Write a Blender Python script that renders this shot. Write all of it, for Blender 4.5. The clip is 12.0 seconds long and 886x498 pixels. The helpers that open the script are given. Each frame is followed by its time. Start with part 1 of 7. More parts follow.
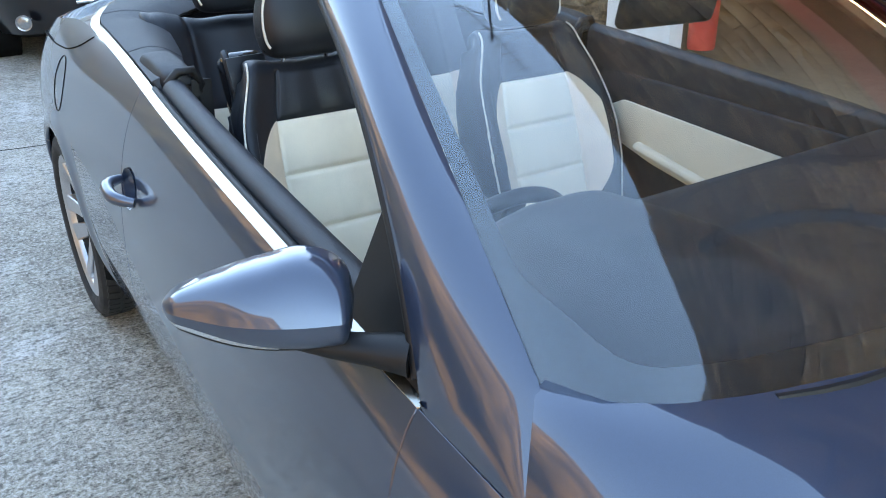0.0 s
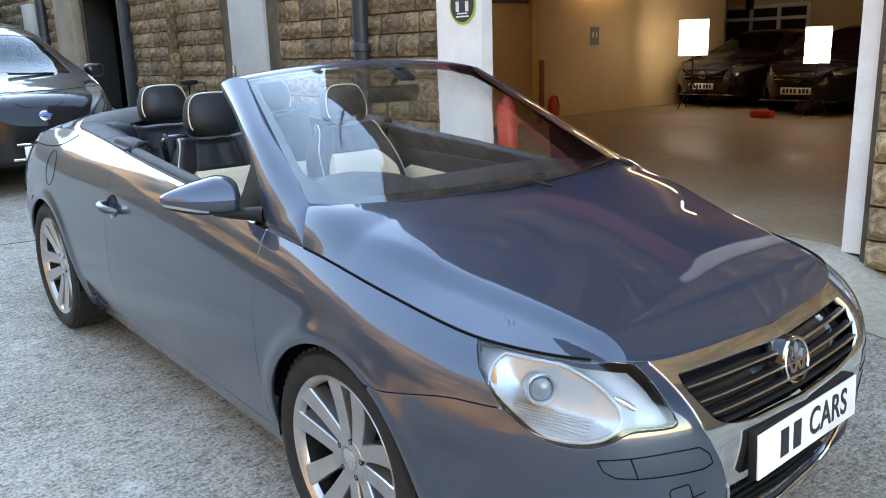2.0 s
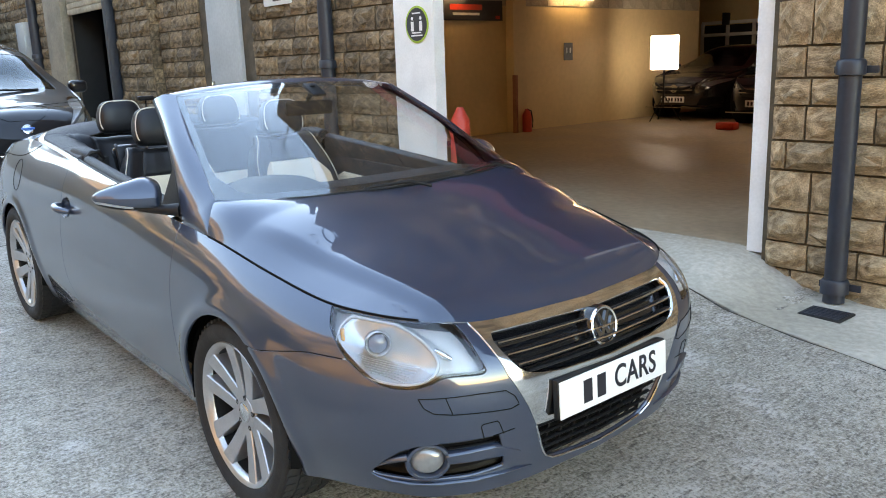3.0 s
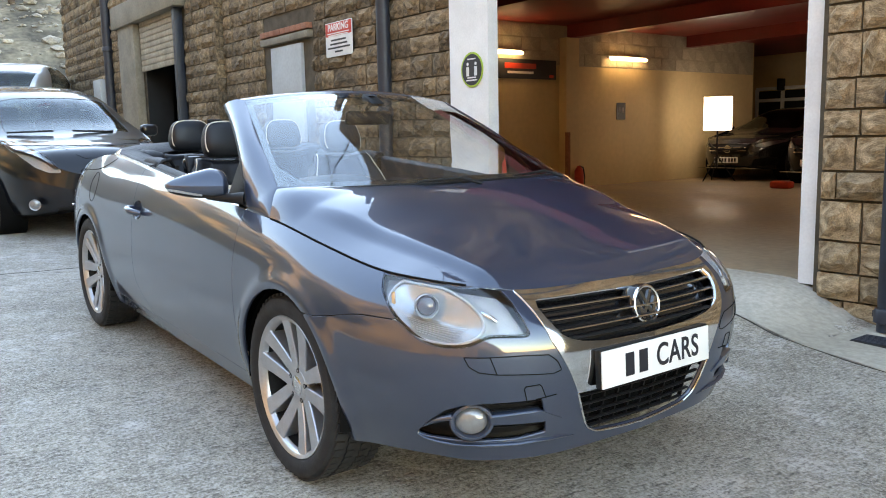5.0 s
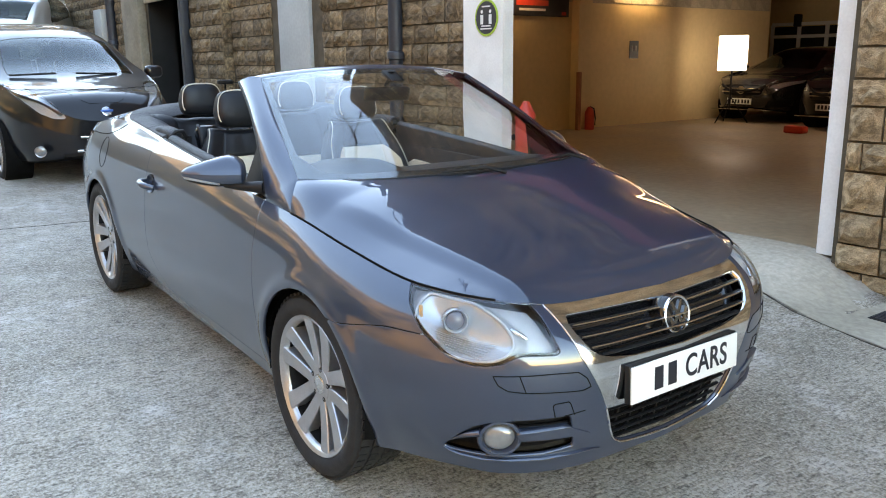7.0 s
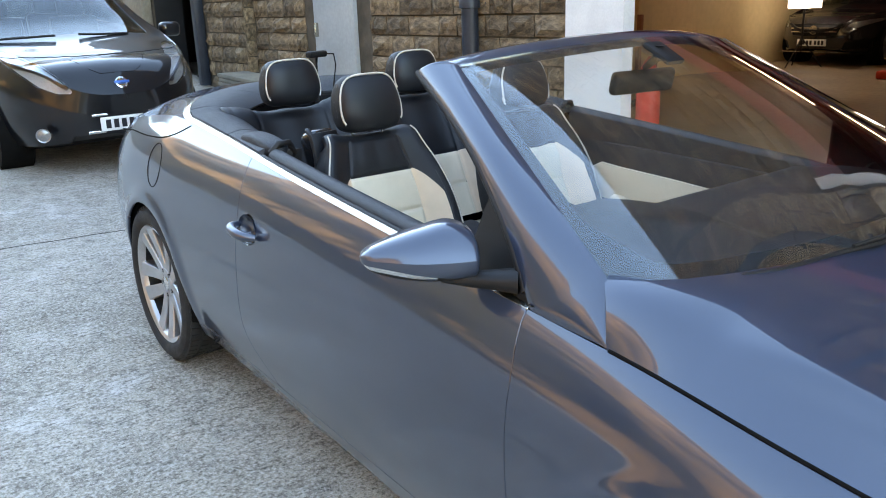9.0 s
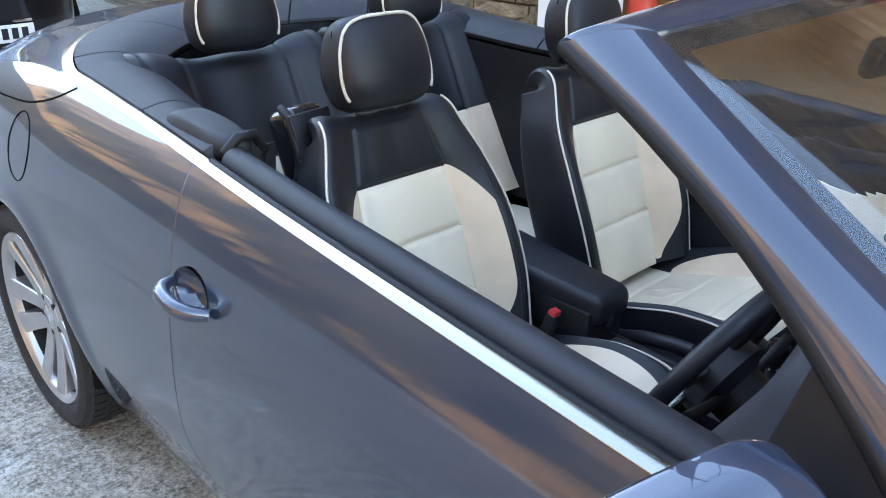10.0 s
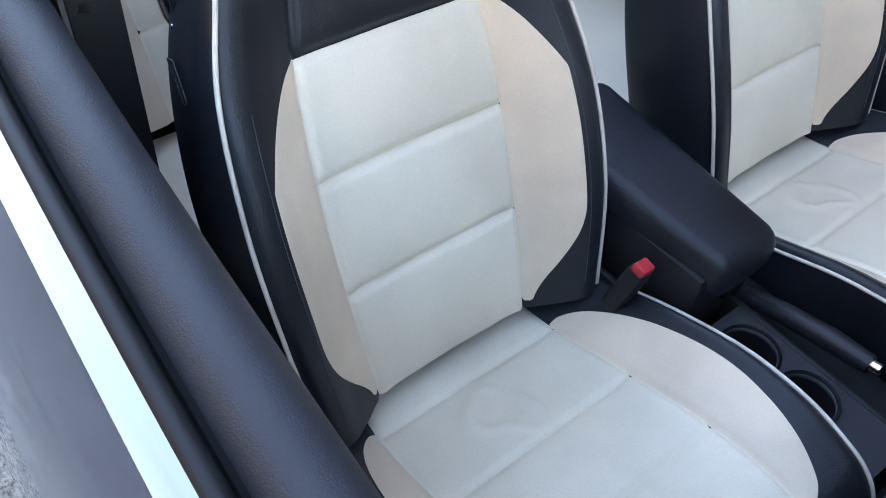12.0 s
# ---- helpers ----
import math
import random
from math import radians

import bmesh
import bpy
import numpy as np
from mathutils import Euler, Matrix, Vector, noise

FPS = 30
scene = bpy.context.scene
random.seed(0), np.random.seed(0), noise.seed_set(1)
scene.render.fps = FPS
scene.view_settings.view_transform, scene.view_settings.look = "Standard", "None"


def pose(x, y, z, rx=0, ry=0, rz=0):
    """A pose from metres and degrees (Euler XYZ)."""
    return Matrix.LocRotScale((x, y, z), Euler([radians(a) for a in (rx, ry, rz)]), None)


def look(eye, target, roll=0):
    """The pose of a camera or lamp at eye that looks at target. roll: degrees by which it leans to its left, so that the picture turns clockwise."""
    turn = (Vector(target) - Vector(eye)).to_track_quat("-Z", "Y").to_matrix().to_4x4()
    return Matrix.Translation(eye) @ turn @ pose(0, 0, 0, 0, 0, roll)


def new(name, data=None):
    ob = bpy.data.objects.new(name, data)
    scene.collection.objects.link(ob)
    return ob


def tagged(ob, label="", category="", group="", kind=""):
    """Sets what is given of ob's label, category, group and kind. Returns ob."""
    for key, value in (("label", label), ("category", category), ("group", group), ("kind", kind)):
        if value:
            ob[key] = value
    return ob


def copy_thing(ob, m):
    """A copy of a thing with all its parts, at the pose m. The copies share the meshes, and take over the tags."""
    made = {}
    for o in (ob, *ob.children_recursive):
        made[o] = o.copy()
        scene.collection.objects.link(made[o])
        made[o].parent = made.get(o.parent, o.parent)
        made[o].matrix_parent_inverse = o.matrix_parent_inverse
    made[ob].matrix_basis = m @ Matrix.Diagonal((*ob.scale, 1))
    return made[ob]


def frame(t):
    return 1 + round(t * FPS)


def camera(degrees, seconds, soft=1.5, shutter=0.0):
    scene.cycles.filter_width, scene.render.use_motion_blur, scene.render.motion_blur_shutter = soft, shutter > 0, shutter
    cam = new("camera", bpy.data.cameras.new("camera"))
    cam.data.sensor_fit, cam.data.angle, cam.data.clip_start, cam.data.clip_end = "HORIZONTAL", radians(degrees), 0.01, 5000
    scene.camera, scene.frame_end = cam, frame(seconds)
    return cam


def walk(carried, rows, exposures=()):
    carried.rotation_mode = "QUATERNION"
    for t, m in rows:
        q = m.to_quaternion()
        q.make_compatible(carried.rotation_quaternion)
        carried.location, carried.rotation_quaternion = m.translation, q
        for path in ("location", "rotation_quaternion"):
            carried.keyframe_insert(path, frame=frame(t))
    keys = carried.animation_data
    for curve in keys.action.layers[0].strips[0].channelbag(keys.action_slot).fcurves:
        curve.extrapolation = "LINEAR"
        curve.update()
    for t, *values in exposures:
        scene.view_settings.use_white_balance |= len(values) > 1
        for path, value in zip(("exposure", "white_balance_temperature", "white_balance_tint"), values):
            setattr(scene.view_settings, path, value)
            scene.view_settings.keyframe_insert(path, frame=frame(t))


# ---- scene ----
cam = camera(57.3, 12.0, soft=1.0)
# the car stands on a yard that slopes; UP is the plumb line as seen from the car's own axes
UP = Vector((-0.036, 0.0, 0.99935))
CAR = UP.rotation_difference(Vector((0, 0, 1))).to_matrix().to_4x4()
PATH = [
    (0, (1.519, -1.197, 1.502), (0.025, -0.207, 0.615), 0.5),
    (0.5, (1.907, -1.402, 1.511), (0.42, -0.334, 0.706), -2.8),
    (1, (2.234, -1.631, 1.502), (0.893, -0.325, 0.798), 1.3),
    (1.5, (2.628, -1.822, 1.521), (1.192, -0.565, 0.924), 0.1),
    (1.8, (2.811, -1.887, 1.502), (1.362, -0.619, 0.961), 0.3),
    (2, (3.001, -1.938, 1.489), (1.541, -0.679, 0.958), -0.4),
    (2.5, (3.385, -1.924, 1.508), (1.924, -0.662, 0.985), -0.6),
    (3, (3.613, -1.929, 1.521), (2.145, -0.666, 1.022), -0.6),
    (3.5, (3.631, -2.028, 1.431), (2.107, -0.785, 1.072), -2.3),
    (3.7, (3.667, -2.028, 1.378), (2.116, -0.804, 1.069), -2.2),
    (5.5, (3.758, -2.055, 1.257), (2.184, -0.871, 0.908), 0.8),
    (6, (3.764, -2.073, 1.274), (2.197, -0.895, 0.875), 1.0),
    (6.5, (3.782, -2.041, 1.375), (2.227, -0.869, 0.919), 1.1),
    (6.7, (3.74, -2.043, 1.44), (2.191, -0.873, 0.958), 1.0),
    (8.3, (2.666, -1.94, 1.542), (1.125, -0.804, 0.963), -0.5),
    (8.5, (2.471, -1.943, 1.562), (0.941, -0.802, 0.965), -1.0),
    (9, (1.915, -1.808, 1.518), (0.408, -0.659, 0.879), -0.7),
    (9.5, (1.341, -1.65, 1.513), (-0.062, -0.416, 0.798), 0.3),
    (10, (0.855, -1.412, 1.485), (-0.425, -0.138, 0.626), 1.6),
    (10.5, (0.455, -1.152, 1.423), (-0.651, 0.111, 0.335), 4.6),
    (11, (0.285, -0.912, 1.386), (-0.658, 0.211, 0.026), 8.3),
    (11.2, (0.295, -0.873, 1.364), (-0.646, 0.204, -0.035), 8.4),
    (11.5, (0.286, -0.817, 1.341), (-0.632, 0.181, -0.13), 8.8),
    (12, (0.27, -0.792, 1.366), (-0.736, 0.114, -0.106), 5.4),
]
walk(cam, [(t, CAR @ look(eye, target, roll)) for t, eye, target, roll in PATH], [(0.0, 3.5, 7300, 14), (2.5, 3.43, 8000, 16), (5.5, 3.36, 8300, 17), (6.5, 3.36, 8300, 17), (8.5, 3.46, 7800, 15), (10.0, 3.66, 7500, 18), (10.6, 3.76, 7300, 21), (12.0, 3.76, 7300, 23)])

# ---- light ----
SUN_EL, SUN_AZ = 15.0, 150.0         # the sun stands low beyond the far end of the stone building
world = bpy.data.worlds.new("world")
scene.world = world
world.use_nodes = True
wn = world.node_tree
sky = wn.nodes.new("ShaderNodeTexSky")
sky.sky_type, sky.sun_disc = "NISHITA", False
sky.sun_elevation, sky.sun_rotation = radians(SUN_EL), radians(90 - SUN_AZ)
sky.air_density, sky.dust_density, sky.ozone_density = 1.2, 0.10, 1.9
wn.links.new(sky.outputs[0], wn.nodes["Background"].inputs[0])
wn.nodes["Background"].inputs[1].default_value = 0.15
sun_data = bpy.data.lights.new("sun", "SUN")
sun_data.energy, sun_data.angle, sun_data.color = 3.0, radians(0.6), (1.0, 0.80, 0.58)
sun = new("sun", sun_data)
sun_way = Vector((math.cos(radians(SUN_AZ)) * math.cos(radians(SUN_EL)), math.sin(radians(SUN_AZ)) * math.cos(radians(SUN_EL)), math.sin(radians(SUN_EL))))
sun.matrix_world = look(sun_way * 60, (0, 0, 0))



# ---- materials ----
def material(name, base, rough=0.5, metal=0.0, vary=0.0, scale=8.0, bump=0.0, bump_scale=60.0, coat=0.0, spec=0.5,
             base2=None, fine=0.0, fine_scale=200.0, stretch=(1, 1, 1), rvary=0.0, piece=0.0, island=False, emit=0.0, detail=4.0):
    """A surface with two scales of colour variation, fine relief and uneven gloss."""
    m = bpy.data.materials.new(name)
    m.use_nodes = True
    n, l = m.node_tree.nodes, m.node_tree.links
    b = n["Principled BSDF"]
    b.inputs["Base Color"].default_value = (*base, 1)
    b.inputs["Roughness"].default_value = rough
    b.inputs["Metallic"].default_value = metal
    b.inputs["Specular IOR Level"].default_value = spec
    b.inputs["Coat Weight"].default_value = coat
    b.inputs["Coat Roughness"].default_value = 0.03
    if emit:
        b.inputs["Emission Color"].default_value = (*base, 1)
        b.inputs["Emission Strength"].default_value = emit
    co = n.new("ShaderNodeTexCoord")
    mp = n.new("ShaderNodeMapping")
    mp.inputs["Scale"].default_value = stretch
    l.new(co.outputs["Object"], mp.inputs[0])
    if vary or base2:
        t = n.new("ShaderNodeTexNoise")
        t.inputs["Scale"].default_value, t.inputs["Detail"].default_value = scale, detail
        l.new(mp.outputs[0], t.inputs["Vector"])
        ramp = n.new("ShaderNodeMapRange")
        ramp.inputs[1].default_value, ramp.inputs[2].default_value = 0.35, 0.65
        l.new(t.outputs[0], ramp.inputs[0])
        mix = n.new("ShaderNodeMix")
        mix.data_type = "RGBA"
        lo = base if base2 else tuple(c * (1 - vary) for c in base)
        hi = base2 or tuple(min(1, c * (1 + vary)) for c in base)
        mix.inputs[6].default_value, mix.inputs[7].default_value = (*lo, 1), (*hi, 1)
        l.new(ramp.outputs[0], mix.inputs[0])
        col = mix.outputs[2]
        if fine:
            t2 = n.new("ShaderNodeTexNoise")
            t2.inputs["Scale"].default_value, t2.inputs["Detail"].default_value = fine_scale, 3
            l.new(mp.outputs[0], t2.inputs["Vector"])
            r2 = n.new("ShaderNodeMapRange")
            r2.inputs[1].default_value, r2.inputs[2].default_value = 0.3, 0.7
            r2.inputs[3].default_value, r2.inputs[4].default_value = 1 - fine, 1 + fine
            l.new(t2.outputs[0], r2.inputs[0])
            h = n.new("ShaderNodeHueSaturation")
            l.new(r2.outputs[0], h.inputs["Value"])
            l.new(col, h.inputs["Color"])
            col = h.outputs[0]
        if piece:
            info = n.new("ShaderNodeNewGeometry" if island else "ShaderNodeObjectInfo")
            r3 = n.new("ShaderNodeMapRange")
            r3.inputs[3].default_value, r3.inputs[4].default_value = 1 - piece, 1 + piece
            l.new(info.outputs["Random Per Island" if island else "Random"], r3.inputs[0])
            h = n.new("ShaderNodeHueSaturation")
            l.new(r3.outputs[0], h.inputs["Value"])
            l.new(col, h.inputs["Color"])
            col = h.outputs[0]
        l.new(col, b.inputs["Base Color"])
        if rvary:
            r4 = n.new("ShaderNodeMapRange")
            r4.inputs[3].default_value, r4.inputs[4].default_value = max(0.02, rough - rvary), min(1, rough + rvary)
            l.new(ramp.outputs[0], r4.inputs[0])
            l.new(r4.outputs[0], b.inputs["Roughness"])
    if bump:
        t = n.new("ShaderNodeTexNoise")
        t.inputs["Scale"].default_value, t.inputs["Detail"].default_value = bump_scale, 5
        l.new(mp.outputs[0], t.inputs["Vector"])
        bp = n.new("ShaderNodeBump")
        bp.inputs["Strength"].default_value, bp.inputs["Distance"].default_value = bump, 0.01
        l.new(t.outputs[0], bp.inputs["Height"])
        l.new(bp.outputs[0], b.inputs["Normal"])
    return m


def glass_material(name, tint, rough=0.0, ior=1.45):
    m = bpy.data.materials.new(name)
    m.use_nodes = True
    b = m.node_tree.nodes["Principled BSDF"]
    b.inputs["Base Color"].default_value = (*tint, 1)
    b.inputs["Transmission Weight"].default_value = 1.0
    b.inputs["Roughness"].default_value = rough
    b.inputs["IOR"].default_value = ior
    return m


PAINT = material("metallic_paint", (0.029, 0.043, 0.078), 0.34, 0.35, vary=0.05, scale=3, coat=1.0, spec=0.25, fine=0.08, fine_scale=900)
PAINT.node_tree.nodes["Principled BSDF"].inputs["Coat IOR"].default_value = 1.82
PAINT.node_tree.nodes["Principled BSDF"].inputs["Coat Roughness"].default_value = 0.012
CHROME = material("chrome", (0.78, 0.79, 0.8), 0.08, 1.0, vary=0.03, scale=20)
SATIN = material("brushed_aluminium", (0.44, 0.415, 0.36), 0.22, 1.0, vary=0.04, scale=30, bump=0.02, bump_scale=300, stretch=(0.1, 4, 4))
ALLOY = material("wheel_alloy", (0.47, 0.475, 0.49), 0.3, 0.75, vary=0.06, scale=18, coat=0.3, fine=0.06)
# darker copy of the alloy: shade behind the spokes is put into its colour
DARK_ALLOY = material("shaded_alloy", (0.05, 0.05, 0.052), 0.45, 0.8, vary=0.15, scale=25, fine=0.1)
RUBBER = material("tyre_rubber", (0.013, 0.013, 0.014), 0.8, vary=0.25, scale=14, bump=0.1, bump_scale=150, fine=0.2, rvary=0.12)
BLACK = material("black_plastic", (0.008, 0.008, 0.009), 0.52, spec=0.32, vary=0.15, scale=30, bump=0.06, bump_scale=900)
GLOSS = material("gloss_black", (0.012, 0.012, 0.014), 0.12, vary=0.05, scale=10, coat=0.5)
UNDER = material("underbody_black", (0.005, 0.005, 0.005), 0.9, spec=0.1, vary=0.2, scale=12)
SOFT = material("padded_dark_trim", (0.020, 0.022, 0.028), 0.52, spec=0.42, vary=0.12, scale=9, bump=0.2, bump_scale=600, fine=0.06, fine_scale=420)
LEATHER = material("black_leather", (0.009, 0.0105, 0.0145), 0.46, vary=0.2, scale=7, bump=0.09, bump_scale=380, fine=0.06, fine_scale=330, rvary=0.08, spec=0.38)
CREAM = material("cream_leather", (0.74, 0.64, 0.49), 0.46, vary=0.07, scale=6, bump=0.07, bump_scale=330, fine=0.04, fine_scale=450, rvary=0.08)
# same cream leather; the warm light on the bolsters is in its colour
WARM_LIT_CREAM = material("warm_lit_cream_leather", (0.71, 0.555, 0.405), 0.48, vary=0.09, scale=7, bump=0.07, bump_scale=330, fine=0.04, fine_scale=450)
PIPING = material("cream_piping", (0.60, 0.54, 0.45), 0.55, vary=0.08, scale=40)
GLASS = glass_material("clear_glass", (0.92, 0.96, 0.965), 0.0, 1.56)
LENS = glass_material("lamp_lens", (0.97, 0.98, 0.98))
DARK_GLASS = glass_material("tinted_glass", (0.25, 0.28, 0.28))
WHITE = material("white_paint", (0.78, 0.78, 0.77), 0.5, vary=0.07, scale=3, bump=0.05, bump_scale=80, fine=0.04, fine_scale=60)


# ---- tools ----
def link(name, data, mat=None, parent=None, label=""):
    ob = new(name, data)
    if mat is not None:
        for one in (mat if isinstance(mat, (list, tuple)) else [mat]):
            data.materials.append(one)
    ob.parent = parent
    return tagged(ob, label) if label else ob


def part(name, bm, mat, parent=None, label="", smooth=None):
    """One bmesh as one mesh object; smooth: the angle in degrees under which edges are shaded smooth."""
    me = bpy.data.meshes.new(name)
    bmesh.ops.recalc_face_normals(bm, faces=bm.faces)
    if smooth is not None:
        for f in bm.faces:
            f.smooth = True
        for e in bm.edges:
            e.smooth = len(e.link_faces) == 2 and e.calc_face_angle(0) < radians(smooth)
    bm.to_mesh(me)
    bm.free()
    return link(name, me, mat, parent, label)


def root(name, m, label, category, group="", kind=""):
    ob = new(name)
    ob.empty_display_size = 0.2
    ob.matrix_world = m
    return tagged(ob, label, category, group, kind)


def add_box(bm, size, m=None, bevel=0.0, seg=2):
    made = bmesh.ops.create_cube(bm, size=1.0)["verts"]
    bmesh.ops.scale(bm, vec=size, verts=made)
    if bevel:
        edges = list({e for v in made for e in v.link_edges})
        done = bmesh.ops.bevel(bm, geom=edges, offset=bevel, segments=seg, profile=0.5, affect="EDGES")
        made = list({v for f in done["faces"] for v in f.verts} | {v for v in made if v.is_valid})
    if m is not None:
        bmesh.ops.transform(bm, matrix=m, verts=made)
    return made


def box(name, size, m, mat, parent=None, label="", bevel=0.0, seg=2):
    bm = bmesh.new()
    add_box(bm, size, m, bevel, seg)
    return part(name, bm, mat, parent, label, 40 if bevel else None)


def add_lathe(bm, profile, m=None, steps=48):
    """Turns a profile of (radius, height) round the local z axis."""
    rings = []
    for r, h in profile:
        if r < 1e-6:
            rings.append([bm.verts.new((0, 0, h))])
        else:
            rings.append([bm.verts.new((r * math.cos(2 * math.pi * k / steps), r * math.sin(2 * math.pi * k / steps), h)) for k in range(steps)])
    for a, b in zip(rings, rings[1:]):
        for k in range(steps):
            q = (k + 1) % steps
            loop = [a[k % len(a)], a[q % len(a)], b[q % len(b)], b[k % len(b)]]
            loop = [v for i, v in enumerate(loop) if v not in loop[:i]]
            if len(loop) > 2:
                bm.faces.new(loop)
    made = [v for r in rings for v in r]
    if m is not None:
        bmesh.ops.transform(bm, matrix=m, verts=made)
    return made


def lathe(name, profile, m, mat, parent=None, label="", steps=48, smooth=35):
    bm = bmesh.new()
    add_lathe(bm, profile, m, steps)
    return part(name, bm, mat, parent, label, smooth)


def add_tube(bm, points, radius, sides=8, squash=1.0):
    """A tube along points; radius: a number, or one for each point."""
    pts = [Vector(p) for p in points]
    rad = [radius] * len(pts) if isinstance(radius, (int, float)) else radius
    rings, up = [], Vector((0, 0, 1))
    for i, p in enumerate(pts):
        way = (pts[min(i + 1, len(pts) - 1)] - pts[max(i - 1, 0)]).normalized()
        side = way.cross(up)
        if side.length < 0.05:
            side = way.cross(Vector((1, 0, 0)))
        side.normalize()
        top = side.cross(way)
        rings.append([bm.verts.new(p + float(rad[i]) * (math.cos(a) * side + squash * math.sin(a) * top)) for a in [2 * math.pi * k / sides for k in range(sides)]])
    for a, b in zip(rings, rings[1:]):
        for k in range(sides):
            bm.faces.new((a[k], a[(k + 1) % sides], b[(k + 1) % sides], b[k]))
    bm.faces.new(rings[0][::-1])
    bm.faces.new(rings[-1])


def tube(name, points, radius, mat, parent=None, label="", sides=8, squash=1.0):
    bm = bmesh.new()
    add_tube(bm, points, radius, sides, squash)
    return part(name, bm, mat, parent, label, 50)


def slab(name, outline, depth, m, mat, parent=None, label="", bevel=0.0):
    """A flat shape given by its outline in x and y, extruded along z by depth."""
    bm = bmesh.new()
    low = [bm.verts.new((x, y, 0)) for x, y in outline]
    high = [bm.verts.new((x, y, depth)) for x, y in outline]
    bm.faces.new(low[::-1])
    bm.faces.new(high)
    n = len(low)
    for i in range(n):
        bm.faces.new((low[i], low[(i + 1) % n], high[(i + 1) % n], high[i]))
    if bevel:
        bmesh.ops.bevel(bm, geom=list(bm.edges), offset=bevel, segments=2, profile=0.5, affect="EDGES")
    bmesh.ops.transform(bm, matrix=m, verts=bm.verts)
    return part(name, bm, mat, parent, label, 40 if bevel else None)


def text(name, words, size, m, mat, parent=None, depth=0.002, label="", bold=0.0, spread=1.0):
    cu = bpy.data.curves.new(name, "FONT")
    cu.body, cu.size, cu.extrude, cu.align_x, cu.align_y, cu.offset, cu.space_character = words, size, depth, "CENTER", "CENTER", bold, spread
    tmp = bpy.data.objects.new(name, cu)
    me = bpy.data.meshes.new_from_object(tmp)
    bpy.data.objects.remove(tmp)
    me.transform(m)
    me.materials.clear()
    return link(name, me, mat, parent, label)


def curve(xs, ys, at):
    """A smooth curve through control points (finite-difference tangents)."""
    xs, ys, at = np.asarray(xs, float), np.asarray(ys, float), np.asarray(at, float)
    sec = np.diff(ys) / np.diff(xs)
    d = np.concatenate(([sec[0]], (sec[:-1] * np.diff(xs)[1:] + sec[1:] * np.diff(xs)[:-1]) / (xs[2:] - xs[:-2]), [sec[-1]]))
    i = np.clip(np.searchsorted(xs, at) - 1, 0, len(xs) - 2)
    h = xs[i + 1] - xs[i]
    q = np.clip((at - xs[i]) / h, 0, 1)
    return (ys[i] * (1 + 2 * q) * (1 - q) ** 2 + h * d[i] * q * (1 - q) ** 2 + ys[i + 1] * q * q * (3 - 2 * q) + h * d[i + 1] * q * q * (q - 1))


def smooth(a, b, x):
    q = np.clip((np.asarray(x, float) - a) / (b - a), 0, 1)
    return q * q * (3 - 2 * q)


def poly_sd(x, y, corners, r=0.0):
    """Signed distance to a polygon (inside positive), grown by r with round corners."""
    p = np.stack([np.asarray(x, float), np.asarray(y, float)], -1)
    best, inside = np.full(p.shape[:-1], 1e9), np.zeros(p.shape[:-1], bool)
    c = np.asarray(corners, float)
    for a, b in zip(c, np.roll(c, -1, 0)):
        e, w = b - a, p - a
        q = np.clip((w @ e) / (e @ e), 0, 1)
        best = np.minimum(best, np.linalg.norm(w - q[..., None] * e, axis=-1))
        cross = ((a[1] <= p[..., 1]) != (b[1] <= p[..., 1])) & (p[..., 0] < a[0] + (p[..., 1] - a[1]) / (b[1] - a[1] + 1e-12) * e[0])
        inside ^= cross
    return np.where(inside, best, -best) + r


def grid_normals(g):
    n = np.cross(np.gradient(g, axis=0), np.gradient(g, axis=1))
    return n / np.maximum(np.linalg.norm(n, axis=-1, keepdims=True), 1e-9)


